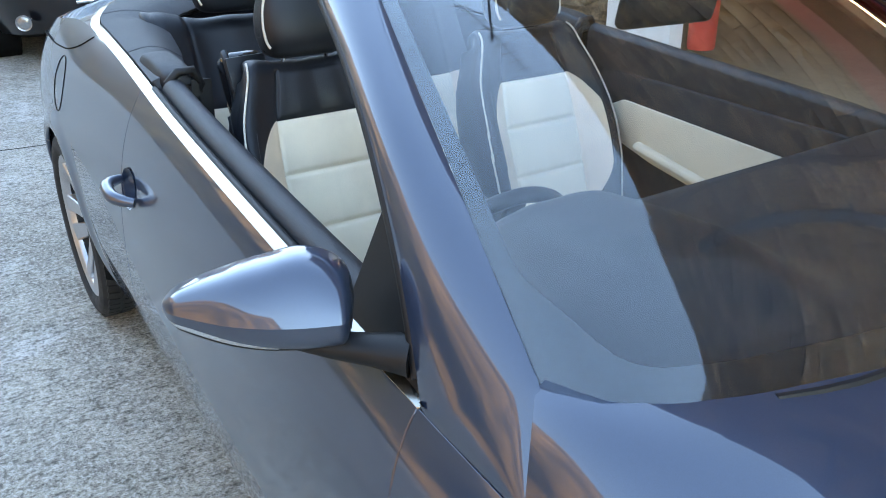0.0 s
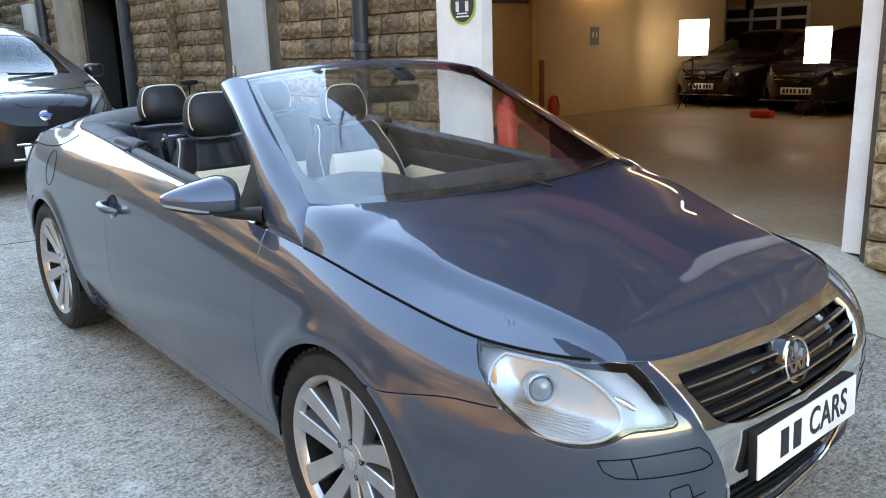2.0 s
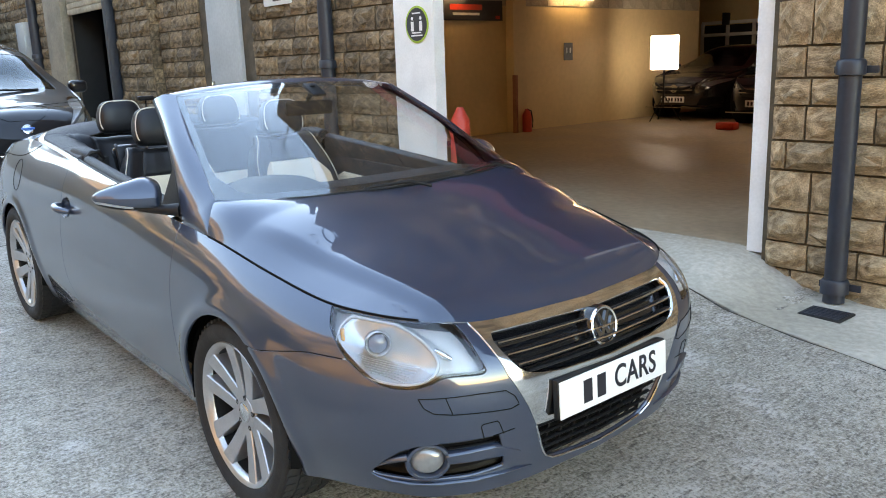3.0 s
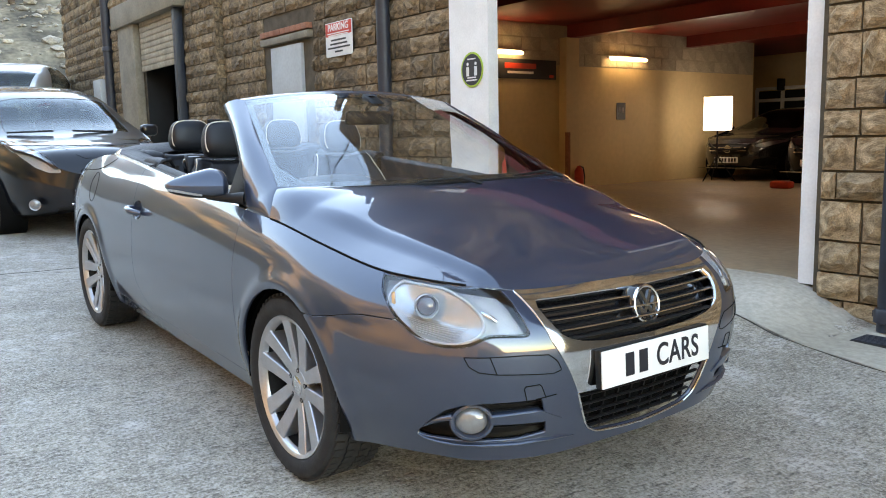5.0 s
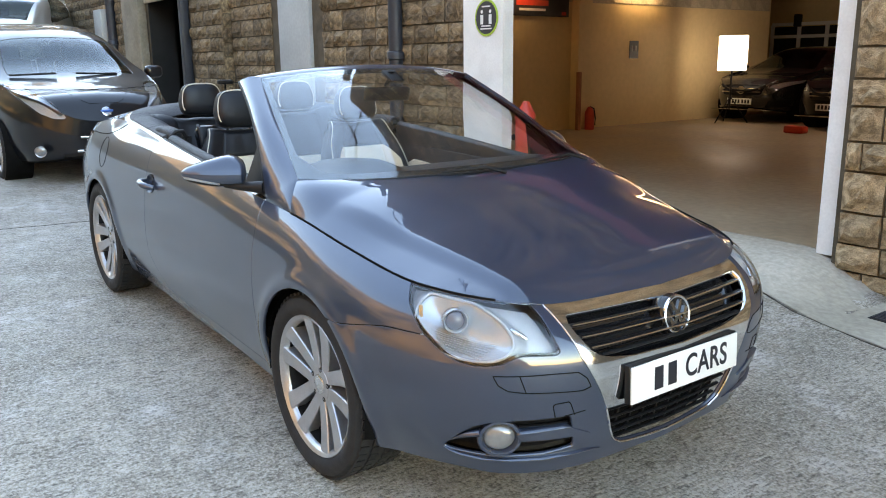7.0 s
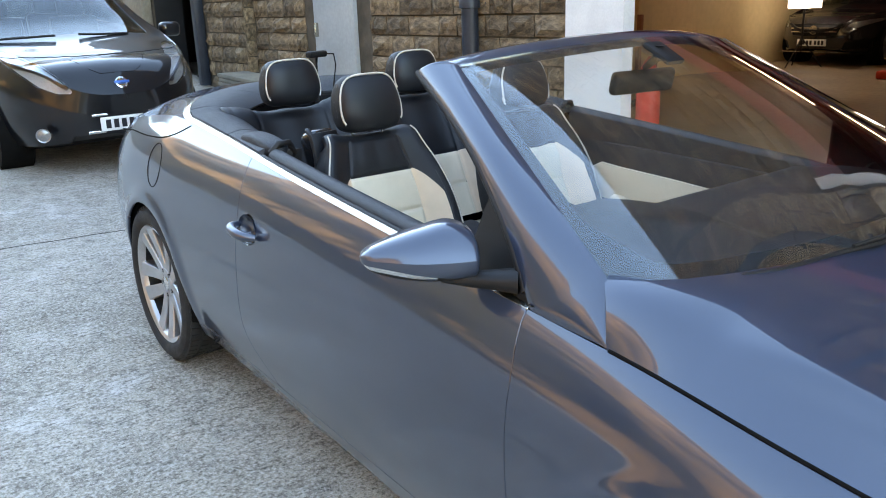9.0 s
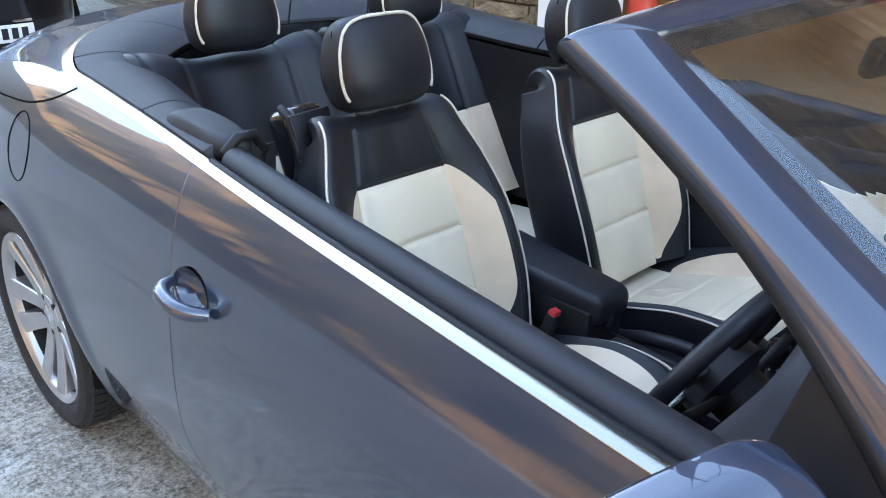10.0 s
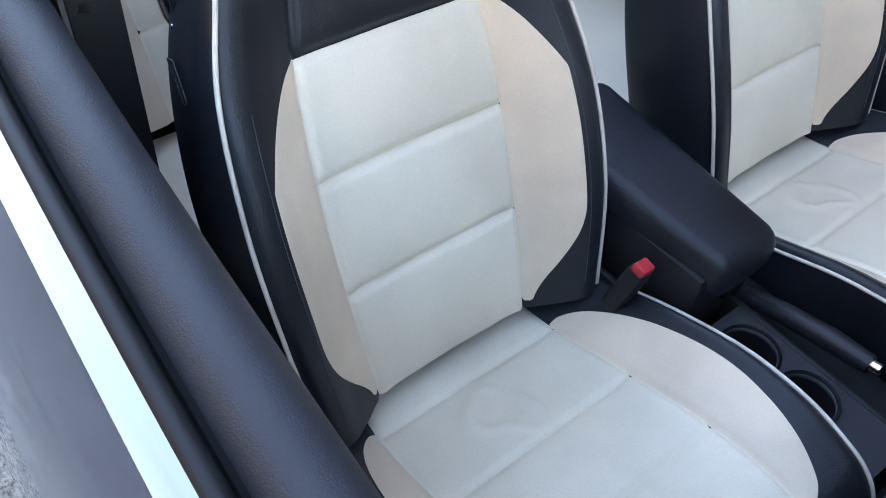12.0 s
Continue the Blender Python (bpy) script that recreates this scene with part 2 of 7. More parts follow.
def panel(name, g, keep, mat, parent=None, label="", thick=0.014, flip=False, normals=None, lift=0.0, solid=False):
    """The piece of a curved surface g[i, j] on which keep is positive, cut along keep = 0, with its edges folded inwards by thick."""
    nor = grid_normals(g) if normals is None else normals
    if flip:
        nor = -nor
    g = g + lift * nor
    n, m = g.shape[:2]
    keep = np.broadcast_to(keep, (n, m))
    pos, nrm, idx, cuts, faces = [], [], {}, {}, []

    def vert(i, j):
        if (i, j) not in idx:
            idx[i, j] = len(pos)
            pos.append(g[i, j])
            nrm.append(nor[i, j])
        return idx[i, j]

    def cut(a, b):
        key = (a, b) if a < b else (b, a)
        if key not in cuts:
            a, b = key
            q = keep[a] / (keep[a] - keep[b])
            cuts[key] = len(pos)
            pos.append(g[a] * (1 - q) + g[b] * q)
            nrm.append(nor[a] * (1 - q) + nor[b] * q)
        return cuts[key]

    sign = keep > 0
    cells = sign[:-1, :-1] | sign[1:, :-1] | sign[1:, 1:] | sign[:-1, 1:]
    for i, j in zip(*np.nonzero(cells)):
        ring = [(i, j), (i + 1, j), (i + 1, j + 1), (i, j + 1)]
        out = []
        for a, b in zip(ring, ring[1:] + ring[:1]):
            if sign[a]:
                out.append(vert(*a))
            if sign[a] != sign[b]:
                out.append(cut(a, b))
        if len(out) > 2:
            faces.append(out[::-1] if flip else out)
    skin = [list(f) for f in faces]
    if thick:
        seen = {}
        for f in faces:
            for a, b in zip(f, f[1:] + f[:1]):
                seen[a, b] = seen.get((a, b), 0) + 1
        rim = [(a, b) for a, b in seen if (b, a) not in seen]
        side = {}
        for a, b in rim:
            way = pos[b] - pos[a]
            for v in (a, b):
                o = np.cross(way, nrm[v])
                side[v] = side.get(v, 0) + o / max(np.linalg.norm(o), 1e-9)
        outer, inner = {}, {}
        for v, o in side.items():
            o = o / max(np.linalg.norm(o), 1e-9)
            outer[v] = len(pos)
            pos.append(pos[v] + 0.0008 * o - 0.0012 * nrm[v])
            nrm.append(o * 0.75 + nrm[v] * 0.66)
            inner[v] = len(pos)
            pos.append(pos[v] - thick * nrm[v])
            nrm.append(o)
        for a, b in rim:
            faces.append([b, a, outer[a], outer[b]])
            faces.append([outer[b], outer[a], inner[a], inner[b]])
    if solid:
        base = len(pos)
        count = max(max(f) for f in skin) + 1
        for v in range(count):
            pos.append(pos[v] - thick * nrm[v])
            nrm.append(-nrm[v])
        faces += [[base + v for v in f[::-1]] for f in skin]
    me = bpy.data.meshes.new(name)
    me.from_pydata([tuple(p) for p in pos], [], faces)
    for f in me.polygons:
        f.use_smooth = True
    nn = np.array(nrm) / np.maximum(np.linalg.norm(nrm, axis=1, keepdims=True), 1e-9)
    me.normals_split_custom_set_from_vertices([tuple(v) for v in nn])
    return link(name, me, mat, parent, label)


def mirror_y(g):
    return (g * np.array([1, -1, 1]))[::-1]


# ---- the yard and the buildings ----
WALL_Y, FLOOR_Z = 2.95, 0.15


def concrete_material():
    """Tamped concrete: ridges across the lane, grit, damp stains and pale frost-worn patches."""
    m = bpy.data.materials.new("yard_concrete")
    m.use_nodes = True
    n, l = m.node_tree.nodes, m.node_tree.links
    b = n["Principled BSDF"]
    co = n.new("ShaderNodeTexCoord")

    def noise_at(scale, detail, stretch=(1, 1, 1), turn=0.0, rough=0.6):
        mp = n.new("ShaderNodeMapping")
        mp.inputs["Scale"].default_value, mp.inputs["Rotation"].default_value = stretch, (0, 0, radians(turn))
        l.new(co.outputs["Object"], mp.inputs[0])
        t = n.new("ShaderNodeTexNoise")
        t.inputs["Scale"].default_value, t.inputs["Detail"].default_value, t.inputs["Roughness"].default_value = scale, detail, rough
        l.new(mp.outputs[0], t.inputs["Vector"])
        return t.outputs[0]

    def span(src, lo, hi, a, c):
        r = n.new("ShaderNodeMapRange")
        r.inputs[1].default_value, r.inputs[2].default_value, r.inputs[3].default_value, r.inputs[4].default_value = lo, hi, a, c
        l.new(src, r.inputs[0])
        return r.outputs[0]

    def blend(f, a, c):
        x = n.new("ShaderNodeMix")
        x.data_type = "RGBA"
        l.new(f, x.inputs[0])
        for k, v in ((6, a), (7, c)):
            if isinstance(v, tuple):
                x.inputs[k].default_value = (*v, 1)
            else:
                l.new(v, x.inputs[k])
        return x.outputs[2]

    def mul(a, c):
        x = n.new("ShaderNodeMath")
        x.operation = "MULTIPLY"
        l.new(a, x.inputs[0])
        if isinstance(c, float):
            x.inputs[1].default_value = c
        else:
            l.new(c, x.inputs[1])
        return x.outputs[0]

    def add(a, c):
        x = n.new("ShaderNodeMath")
        l.new(a, x.inputs[0])
        l.new(c, x.inputs[1])
        return x.outputs[0]

    ridges = noise_at(1.0, 4, (52, 15, 1), -5, 0.7)
    grit = noise_at(75, 2, rough=0.8)
    mid = noise_at(7, 7, rough=0.7)
    large = noise_at(0.75, 6, rough=0.62)
    frost = noise_at(2.3, 9, rough=0.72)
    col = blend(span(large, 0.38, 0.62, 0, 1), (0.30, 0.262, 0.205), (0.46, 0.415, 0.345))
    col = blend(span(mid, 0.42, 0.70, 0.0, 0.55), col, (0.12, 0.10, 0.08))
    col = blend(mul(span(frost, 0.55, 0.66, 0, 1), span(ridges, 0.40, 0.58, 0.25, 1)), col, (0.60, 0.58, 0.55))
    col = blend(span(ridges, 0.48, 0.34, 0.0, 0.85), col, (0.085, 0.072, 0.056))
    col = blend(span(ridges, 0.54, 0.66, 0.0, 0.6), col, (0.58, 0.54, 0.485))
    col = blend(span(grit, 0.50, 0.66, 0, 0.66), col, (0.62, 0.58, 0.52))
    col = blend(span(grit, 0.47, 0.33, 0, 0.70), col, (0.06, 0.051, 0.04))
    l.new(col, b.inputs["Base Color"])
    l.new(span(frost, 0.4, 0.65, 0.72, 0.42), b.inputs["Roughness"])
    h = add(mul(ridges, 1.0), add(mul(grit, 0.28), mul(mid, 0.6)))
    bp = n.new("ShaderNodeBump")
    bp.inputs["Strength"].default_value, bp.inputs["Distance"].default_value = 1.0, 0.02
    l.new(h, bp.inputs["Height"])
    l.new(bp.outputs[0], b.inputs["Normal"])
    return m


CONCRETE = concrete_material()
FLOOR_MAT = material("garage_floor", (0.20, 0.155, 0.10), 0.62, base2=(0.36, 0.29, 0.20), scale=0.7, bump=0.08, bump_scale=40, fine=0.12, fine_scale=14, rvary=0.15)
STONE = material("sandstone", (0.085, 0.060, 0.035), 0.85, base2=(0.25, 0.178, 0.105), scale=3.2, bump=1.0, bump_scale=9, fine=0.38, fine_scale=22, piece=0.38, detail=7)
MORTAR = material("mortar", (0.085, 0.068, 0.046), 0.9, vary=0.25, scale=6, bump=0.5, bump_scale=60)
CREAM_WALL = material("cream_painted_wall", (0.66, 0.51, 0.28), 0.7, vary=0.07, scale=0.8, bump=0.08, bump_scale=25, fine=0.04, fine_scale=10)
RED_PAINT = material("red_steel_paint", (0.17, 0.014, 0.012), 0.5, vary=0.2, scale=2, fine=0.1, fine_scale=30)
DARK_PIPE = material("slate_blue_paint", (0.019, 0.024, 0.036), 0.45, vary=0.15, scale=5, fine=0.1, fine_scale=40)
GREY_DOOR = material("grey_door_paint", (0.36, 0.38, 0.38), 0.55, vary=0.08, scale=2, fine=0.06, fine_scale=25)
PALE_CONCRETE = material("cast_concrete", (0.21, 0.18, 0.135), 0.85, vary=0.2, scale=2, bump=0.3, bump_scale=30, fine=0.12, fine_scale=25)


def yard_z(x, y):
    x, y = np.asarray(x, float), np.asarray(y, float)
    base = -0.036 * x + 0.095 * np.clip(-9.6 - x, 0, 14) * smooth(-9.6, -11.5, x)
    ramp = smooth(1.7, 2.95, y) * smooth(1.6, 0.9, x) * smooth(-3.0, -2.4, x)
    return base * (1 - ramp) + (FLOOR_Z - 0.005) * ramp


def ground_sheet():
    xs = np.unique(np.concatenate([np.linspace(-9, 6, 76), np.linspace(-26, -9, 35), np.linspace(6, 30, 25), [-2500, -600, -150, -60, -40, 60, 150, 600, 2500]]))
    ys = np.unique(np.concatenate([np.linspace(-6, 3.2, 47), np.linspace(-30, -6, 25), np.linspace(3.2, 40, 20), [-2500, -600, -150, -60, 60, 150, 600, 2500]]))
    g = np.stack(np.meshgrid(xs, ys, indexing="ij"), -1)
    z = yard_z(np.clip(g[..., 0], -30, 30), g[..., 1]) - np.where(g[..., 1] > 3.1, 0.3, 0)
    return np.concatenate([g, z[..., None]], -1)


ground = panel("ground", ground_sheet(), 1.0, CONCRETE, thick=0)
tagged(ground, "pale ridged concrete yard with frosty worn patches", "ground", kind="structure")


# smoother, paler slab between the first joint and the stone wall
APRON = material("apron_concrete", (0.33, 0.295, 0.235), 0.75, base2=(0.46, 0.42, 0.35), scale=1.6, bump=0.35, bump_scale=45, fine=0.16, fine_scale=30, rvary=0.1, detail=8)
ax, ay = np.meshgrid(np.linspace(-2.4, 5.2, 90), np.linspace(0, 1, 30), indexing="ij")
a_low = curve([-2.6, 0.92, 1.86, 4.6, 5.4], [2.75, 2.25, 2.04, 1.45, 1.28], ax)
ay = a_low + (2.985 - a_low) * ay
apron = panel("pavement", np.stack([ax, ay, yard_z(ax, ay) + 0.004], -1), 1.0, APRON, thick=0.004, flip=True)
if apron.data.polygons[0].normal.z < 0:
    apron.data.flip_normals()
tagged(apron, "pale smooth concrete apron beside the stone wall", "pavement", kind="structure")

# open joints between the cast slabs
JOINT = material("joint_dirt", (0.045, 0.038, 0.03), 0.95, vary=0.3, scale=20)
for pts in (((-2.6, 2.75), (0.92, 2.25), (1.86, 2.04), (4.6, 1.45)), ((1.62, 2.1), (1.75, 2.6), (1.8, 2.85)), ((-9.0, -1.2), (-2.2, -1.72), (1.0, -1.95), (5.5, -2.3)), ((-2.9, 2.6), (-3.4, -1.6), (-4.2, -6.0))):
    dense = []
    for (xa, ya), (xb, yb) in zip(pts, pts[1:]):
        for q in np.linspace(0, 1, 40)[:-1]:
            x, y = xa + (xb - xa) * q, ya + (yb - ya) * q
            x, y = x + 0.006 * math.sin(17 * y + 5 * x), y + 0.008 * math.sin(13 * x + 3 * y)
            dense.append((x, y, float(yard_z(x, y)) - 0.002))
    bm = bmesh.new()
    add_tube(bm, dense, 0.006, 5, 0.9)
    part("slab_joint", bm, JOINT, ground)


def wall_box(name, lo, hi, mat, label, category="wall", kind="structure", bevel=0.0, parent=None):
    size = [b - a for a, b in zip(lo, hi)]
    mid = [(a + b) / 2 for a, b in zip(lo, hi)]
    ob = box(name, size, Matrix.Translation(mid), mat, parent, bevel=bevel)
    return ob if parent else tagged(ob, label, category, kind=kind)


wall_box("wall_left_garage", (-7.0, 3.3, -0.2), (-6.7, 14.55, 3.3), CREAM_WALL, "cream painted garage side wall")
wall_box("wall_recess", (-9.8, 14.25, -0.2), (-7.0, 14.55, 3.3), CREAM_WALL, "cream painted return wall")
wall_box("wall_recess_side", (-9.8, 14.55, -0.2), (-9.5, 17.6, 3.3), CREAM_WALL, "cream painted side wall")
wall_box("wall_far_garage", (-9.8, 17.6, -0.2), (9.0, 17.9, 3.3), CREAM_WALL, "cream painted garage end wall")
wall_box("wall_right_garage", (9.0, 3.4, -0.2), (9.3, 17.9, 3.3), CREAM_WALL, "cream painted garage side wall")
wall_box("floor", (-9.8, 2.99, -0.4), (9.3, 17.9, FLOOR_Z), FLOOR_MAT, "smooth brown stained garage floor", "floor")
wall_box("ceiling", (-9.8, 3.4, 3.02), (9.3, 17.9, 3.3), RED_PAINT, "dark red garage ceiling", "ceiling")
wall_box("wall_gable", (-3.7, 3.0, 5.3), (-2.65, 3.4, 8.3), MORTAR, "coursed sandstone upper wall")
wall_box("wall_front_mid", (-8.4, 3.0, -0.4), (-2.65, 3.4, 5.3), MORTAR, "coursed sandstone front wall")
wall_box("wall_front_far", (-18.1, 2.88, -0.4), (-11.92, 3.3, 5.3), MORTAR, "coursed sandstone front wall")
wall_box("wall_front_near", (-9.92, 2.88, -0.4), (-8.4, 3.3, 5.3), MORTAR, "coursed sandstone front wall")
wall_box("wall_over_loading", (-11.92, 2.88, 3.28), (-9.92, 3.3, 5.3), MORTAR, "coursed sandstone wall over the loading door")
# unseen store room, added; its shade is in the near-black colour
STORE = material("store_wall_shade_black", (0.012, 0.012, 0.011), 0.9, vary=0.2, scale=2)
wall_box("wall_store_back", (-13.2, 7.3, -0.4), (-9.85, 7.5, 3.6), STORE, "added back wall of the store, near-black for shade")
wall_box("wall_store_left", (-13.4, 3.3, -0.4), (-13.2, 7.5, 3.6), STORE, "added side wall of the store, near-black for shade")
wall_box("wall_store_right", (-9.92, 3.3, -0.4), (-9.82, 7.3, 3.6), STORE, "added side wall of the store, near-black for shade")
wall_box("ceiling_store", (-13.2, 3.3, 3.4), (-9.92, 7.3, 3.6), STORE, "added ceiling of the store, near-black for shade", "ceiling")
wall_box("floor_store", (-13.2, 2.9, 0.0), (-9.92, 7.3, 0.36), STORE, "added floor of the store, near-black for shade", "floor")
wall_box("wall_front_right", (1.14, 2.9, -0.4), (9.3, 3.4, 8.3), MORTAR, "coursed sandstone front wall")
wall_box("wall_over_garage", (-2.65, 3.0, 2.9), (1.14, 3.4, 8.3), MORTAR, "coursed sandstone wall over the garage opening")
wall_box("column", (-2.65, 2.93, -0.4), (-2.07, 3.05, 2.9), WHITE, "white painted brick column beside the opening", "column")
wall_box("door_post", (1.02, 2.93, FLOOR_Z - 0.02), (1.15, 3.08, 2.9), WHITE, "chipped white timber door post", "post")


# ---- the convertible ----
car = root("convertible_car", CAR, "blue-grey metallic convertible with its roof down, parked on the concrete yard", "car")
HUB_X, HUB_Y, HUB_Z, TYRE_R = 1.289, 0.82, 0.322, 0.322

# plan outline at mid height from the rear centre round the right side to the nose
SX = [-2.19, -2.17, -2.09, -1.93, -1.66, -1.29, -0.80, -0.20, 0.40, 0.90, 1.29, 1.52, 1.74, 1.93, 2.06, 2.145, 2.17]
SY = [0, -0.36, -0.63, -0.775, -0.838, -0.858, -0.857, -0.857, -0.859, -0.864, -0.872, -0.866, -0.825, -0.735, -0.61, -0.38, 0]
# upper edge: boot, chrome strip, wing and bonnet line
TX = [-2.10, -2.08, -1.99, -1.84, -1.60, -1.22, -0.80, -0.20, 0.40, 0.84, 1.12, 1.40, 1.65, 1.80, 1.93, 2.01, 2.06]
TY = [0, -0.33, -0.56, -0.68, -0.735, -0.722, -0.732, -0.765, -0.782, -0.783, -0.777, -0.758, -0.722, -0.672, -0.575, -0.40, 0]
TZ = [0.90, 0.90, 0.905, 0.925, 0.965, 1.015, 0.998, 0.961, 0.924, 0.893, 0.872, 0.828, 0.786, 0.771, 0.757, 0.734, 0.735]
BZ = [0.30, 0.29, 0.26, 0.235, 0.22, 0.20, 0.19, 0.185, 0.185, 0.185, 0.19, 0.215, 0.243, 0.250, 0.242, 0.237, 0.234]
IN = [0.05, 0.05, 0.06, 0.07, 0.075, 0.08, 0.08, 0.08, 0.08, 0.08, 0.075, 0.07, 0.065, 0.06, 0.055, 0.05, 0.05]
ST = np.arange(17.0)


def skirt(ns=420, nv=84):
    """The right half of the body's side, from the rear centre to the nose, sill to upper edge."""
    fine = np.linspace(0, 16, 2000)
    step = np.hypot(np.gradient(curve(ST, SX, fine)), np.gradient(curve(ST, SY, fine)))
    run = np.cumsum(step)
    s = np.interp(np.linspace(run[0], run[-1], ns), run, fine)
    sx, sy, tx, ty, tz, bz, inn = [curve(ST, a, s)[:, None] for a in (SX, SY, TX, TY, TZ, BZ, IN)]
    v = np.linspace(0, 1, nv)[None, :]
    z = bz + (tz - bz) * v
    zm = 0.52 + 0.02 * smooth(12, 9, s)[:, None]
    low = np.clip((zm - z) / (zm - bz), 0, 1)
    high = np.clip((z - zm) / (tz - zm), 0, 1)
    px, py = np.gradient(sy[:, 0]), -np.gradient(sx[:, 0])
    ln = np.hypot(px, py)
    ox, oy = -(px / ln)[:, None], -(py / ln)[:, None]      # towards the inside
    f = 0.45 * high ** 2 + 0.55 * high ** 4
    x = sx + (tx - sx) * f + ox * inn * low ** 2
    y = sy + (ty - sy) * f + oy * inn * low ** 2
    for hx in (HUB_X, -HUB_X):                              # lips round the wheel arches
        r = np.hypot(x - hx, z - HUB_Z)
        y = y - 0.012 * np.exp(-((r - 0.365) / 0.035) ** 2) * (z > 0.2)
    arc = np.interp(s, fine, run[-1] - run)
    return np.stack([x, y, z], -1), np.broadcast_to(arc[:, None], x.shape)


SK, ARC = skirt()
X, Y, Z = SK[..., 0], SK[..., 1], SK[..., 2]
GAP = 0.0022
arch = np.minimum(np.hypot(X - HUB_X, Z - HUB_Z), np.hypot(X + HUB_X, Z - HUB_Z)) - 0.348
front_line = 0.86 + 0.03 * smooth(0.75, 0.3, Z) - 0.02 * smooth(0.75, 0.9, Z)
rear_line = -0.43 - 0.035 * smooth(0.75, 1.0, Z) + 0.16 * smooth(0.5, 0.24, Z) ** 2
sill_z = 0.262 + 0.0 * X
bumper_z = 0.627 + 0.036 * smooth(1.5, 1.74, X)
LAMP_PTS = [(0.957, 0.743), (0.952, 0.785), (0.88, 0.80), (0.72, 0.80), (0.57, 0.785), (0.500, 0.752), (0.487, 0.719), (0.488, 0.684), (0.482, 0.650), (0.482, 0.630), (0.505, 0.627), (0.600, 0.630), (0.638, 0.618), (0.667, 0.608), (0.709, 0.602), (0.760, 0.603), (0.812, 0.616), (0.858, 0.643), (0.905, 0.679), (0.938, 0.716)]
LAMP_Q = np.linspace(0, len(LAMP_PTS), 120)[:-1]
LAMP = list(zip(curve(np.arange(-2, len(LAMP_PTS) + 3), [LAMP_PTS[k % len(LAMP_PTS)][0] for k in range(-2, len(LAMP_PTS) + 3)], LAMP_Q),
                curve(np.arange(-2, len(LAMP_PTS) + 3), [LAMP_PTS[k % len(LAMP_PTS)][1] for k in range(-2, len(LAMP_PTS) + 3)], LAMP_Q)))
lamp_hole = poly_sd(ARC, Z, LAMP, 0.004)
GR_UP = [(-0.1, 0.80), (0.45, 0.80), (0.439, 0.70), (0.433, 0.67), (0.417, 0.608), (0.387, 0.555), (0.353, 0.498), (0.320, 0.431), (-0.1, 0.431)]
grille_hole = poly_sd(ARC, Z, GR_UP)
GR_LOW = [(-0.1, 0.432), (0.320, 0.432), (0.304, 0.392), (0.287, 0.353), (0.265, 0.315), (0.24, 0.297), (0.203, 0.282), (0.095, 0.271), (-0.1, 0.269)]
low_hole = poly_sd(ARC, Z, GR_LOW)
FOG = [(0.845, 0.322), (0.82, 0.35), (0.791, 0.377), (0.744, 0.412), (0.692, 0.430), (0.625, 0.436), (0.512, 0.436), (0.447, 0.436), (0.430, 0.380), (0.420, 0.322), (0.52, 0.310), (0.633, 0.310), (0.75, 0.312), (0.82, 0.314)]
fog_hole = poly_sd(ARC, Z, FOG)
rear_bumper_line = np.where(X < -1.72, Z - 0.60, 1)
lamp_rear = poly_sd(ARC, Z, [(3.9, 0.66), (4.55, 0.66), (4.6, 0.86), (3.95, 0.88)])

wing = np.minimum.reduce([X - front_line - GAP, np.where(X > 1.30, Z - bumper_z - GAP, 1), arch, 1.9 - X, -lamp_hole])
handle_hole = 0.044 - np.hypot((X + 0.356) / 1.35, Z - 0.785)   # recess behind the pull handle
door_keep = np.minimum.reduce([front_line - X - GAP, X - rear_line - GAP, Z - sill_z - GAP, -handle_hole])
sill_keep = np.minimum.reduce([sill_z - Z - GAP, arch, 1.2 - X, X + 1.2])
quarter = np.minimum.reduce([rear_line - X - GAP, arch, np.maximum(Z - sill_z - GAP, -1.2 - X), X + 2.02, np.where(X < -1.55, Z - 0.56 - GAP, 1)])
front_bumper = np.minimum.reduce([X - 1.30, bumper_z - Z - GAP, arch, -lamp_hole, -grille_hole, -low_hole, -fog_hole])
strip_over = np.minimum.reduce([X - 1.85, Z - bumper_z + 0.02, -lamp_hole, -grille_hole])
front_bumper = np.maximum(front_bumper, strip_over)
rear_bumper = np.minimum.reduce([-1.5 - X, np.maximum(0.56 - Z - GAP, -2.02 - X), arch])

for side in (1, -1):
    g = SK if side == 1 else mirror_y(SK)
    def k(a):
        return a if side == 1 else a[::-1]
    panel("front_wing", g, k(wing), PAINT, car)
    panel("door", g, k(door_keep), PAINT, car)
    panel("sill", g, k(sill_keep), PAINT, car)
    panel("rear_quarter", g, k(quarter), PAINT, car)
    panel("inner_shell", g - 0.012 * grid_normals(g), k(np.minimum.reduce([arch - 0.004, -handle_hole - 0.004, -lamp_hole - 0.012, -grille_hole - 0.012, -low_hole - 0.012, -fog_hole - 0.012])), UNDER, car, thick=0)
both = np.concatenate([SK, mirror_y(SK)[1:]], 0)
def two(a):
    return np.concatenate([a, a[::-1][1:]], 0)
panel("front_bumper", both, two(front_bumper), PAINT, car)
rolled = np.concatenate([mirror_y(SK)[:-1], SK], 0)
panel("rear_bumper", rolled, np.concatenate([rear_bumper[::-1][:-1], rear_bumper], 0), PAINT, car)


# bonnet: a domed sheet between the two upper edges
def edge_at(x):
    s = np.linspace(9, 16, 800)
    ex, ey, ez = curve(ST, TX, s), curve(ST, TY, s), curve(ST, TZ, s)
    return np.interp(x, ex, ey), np.interp(x, ex, ez)


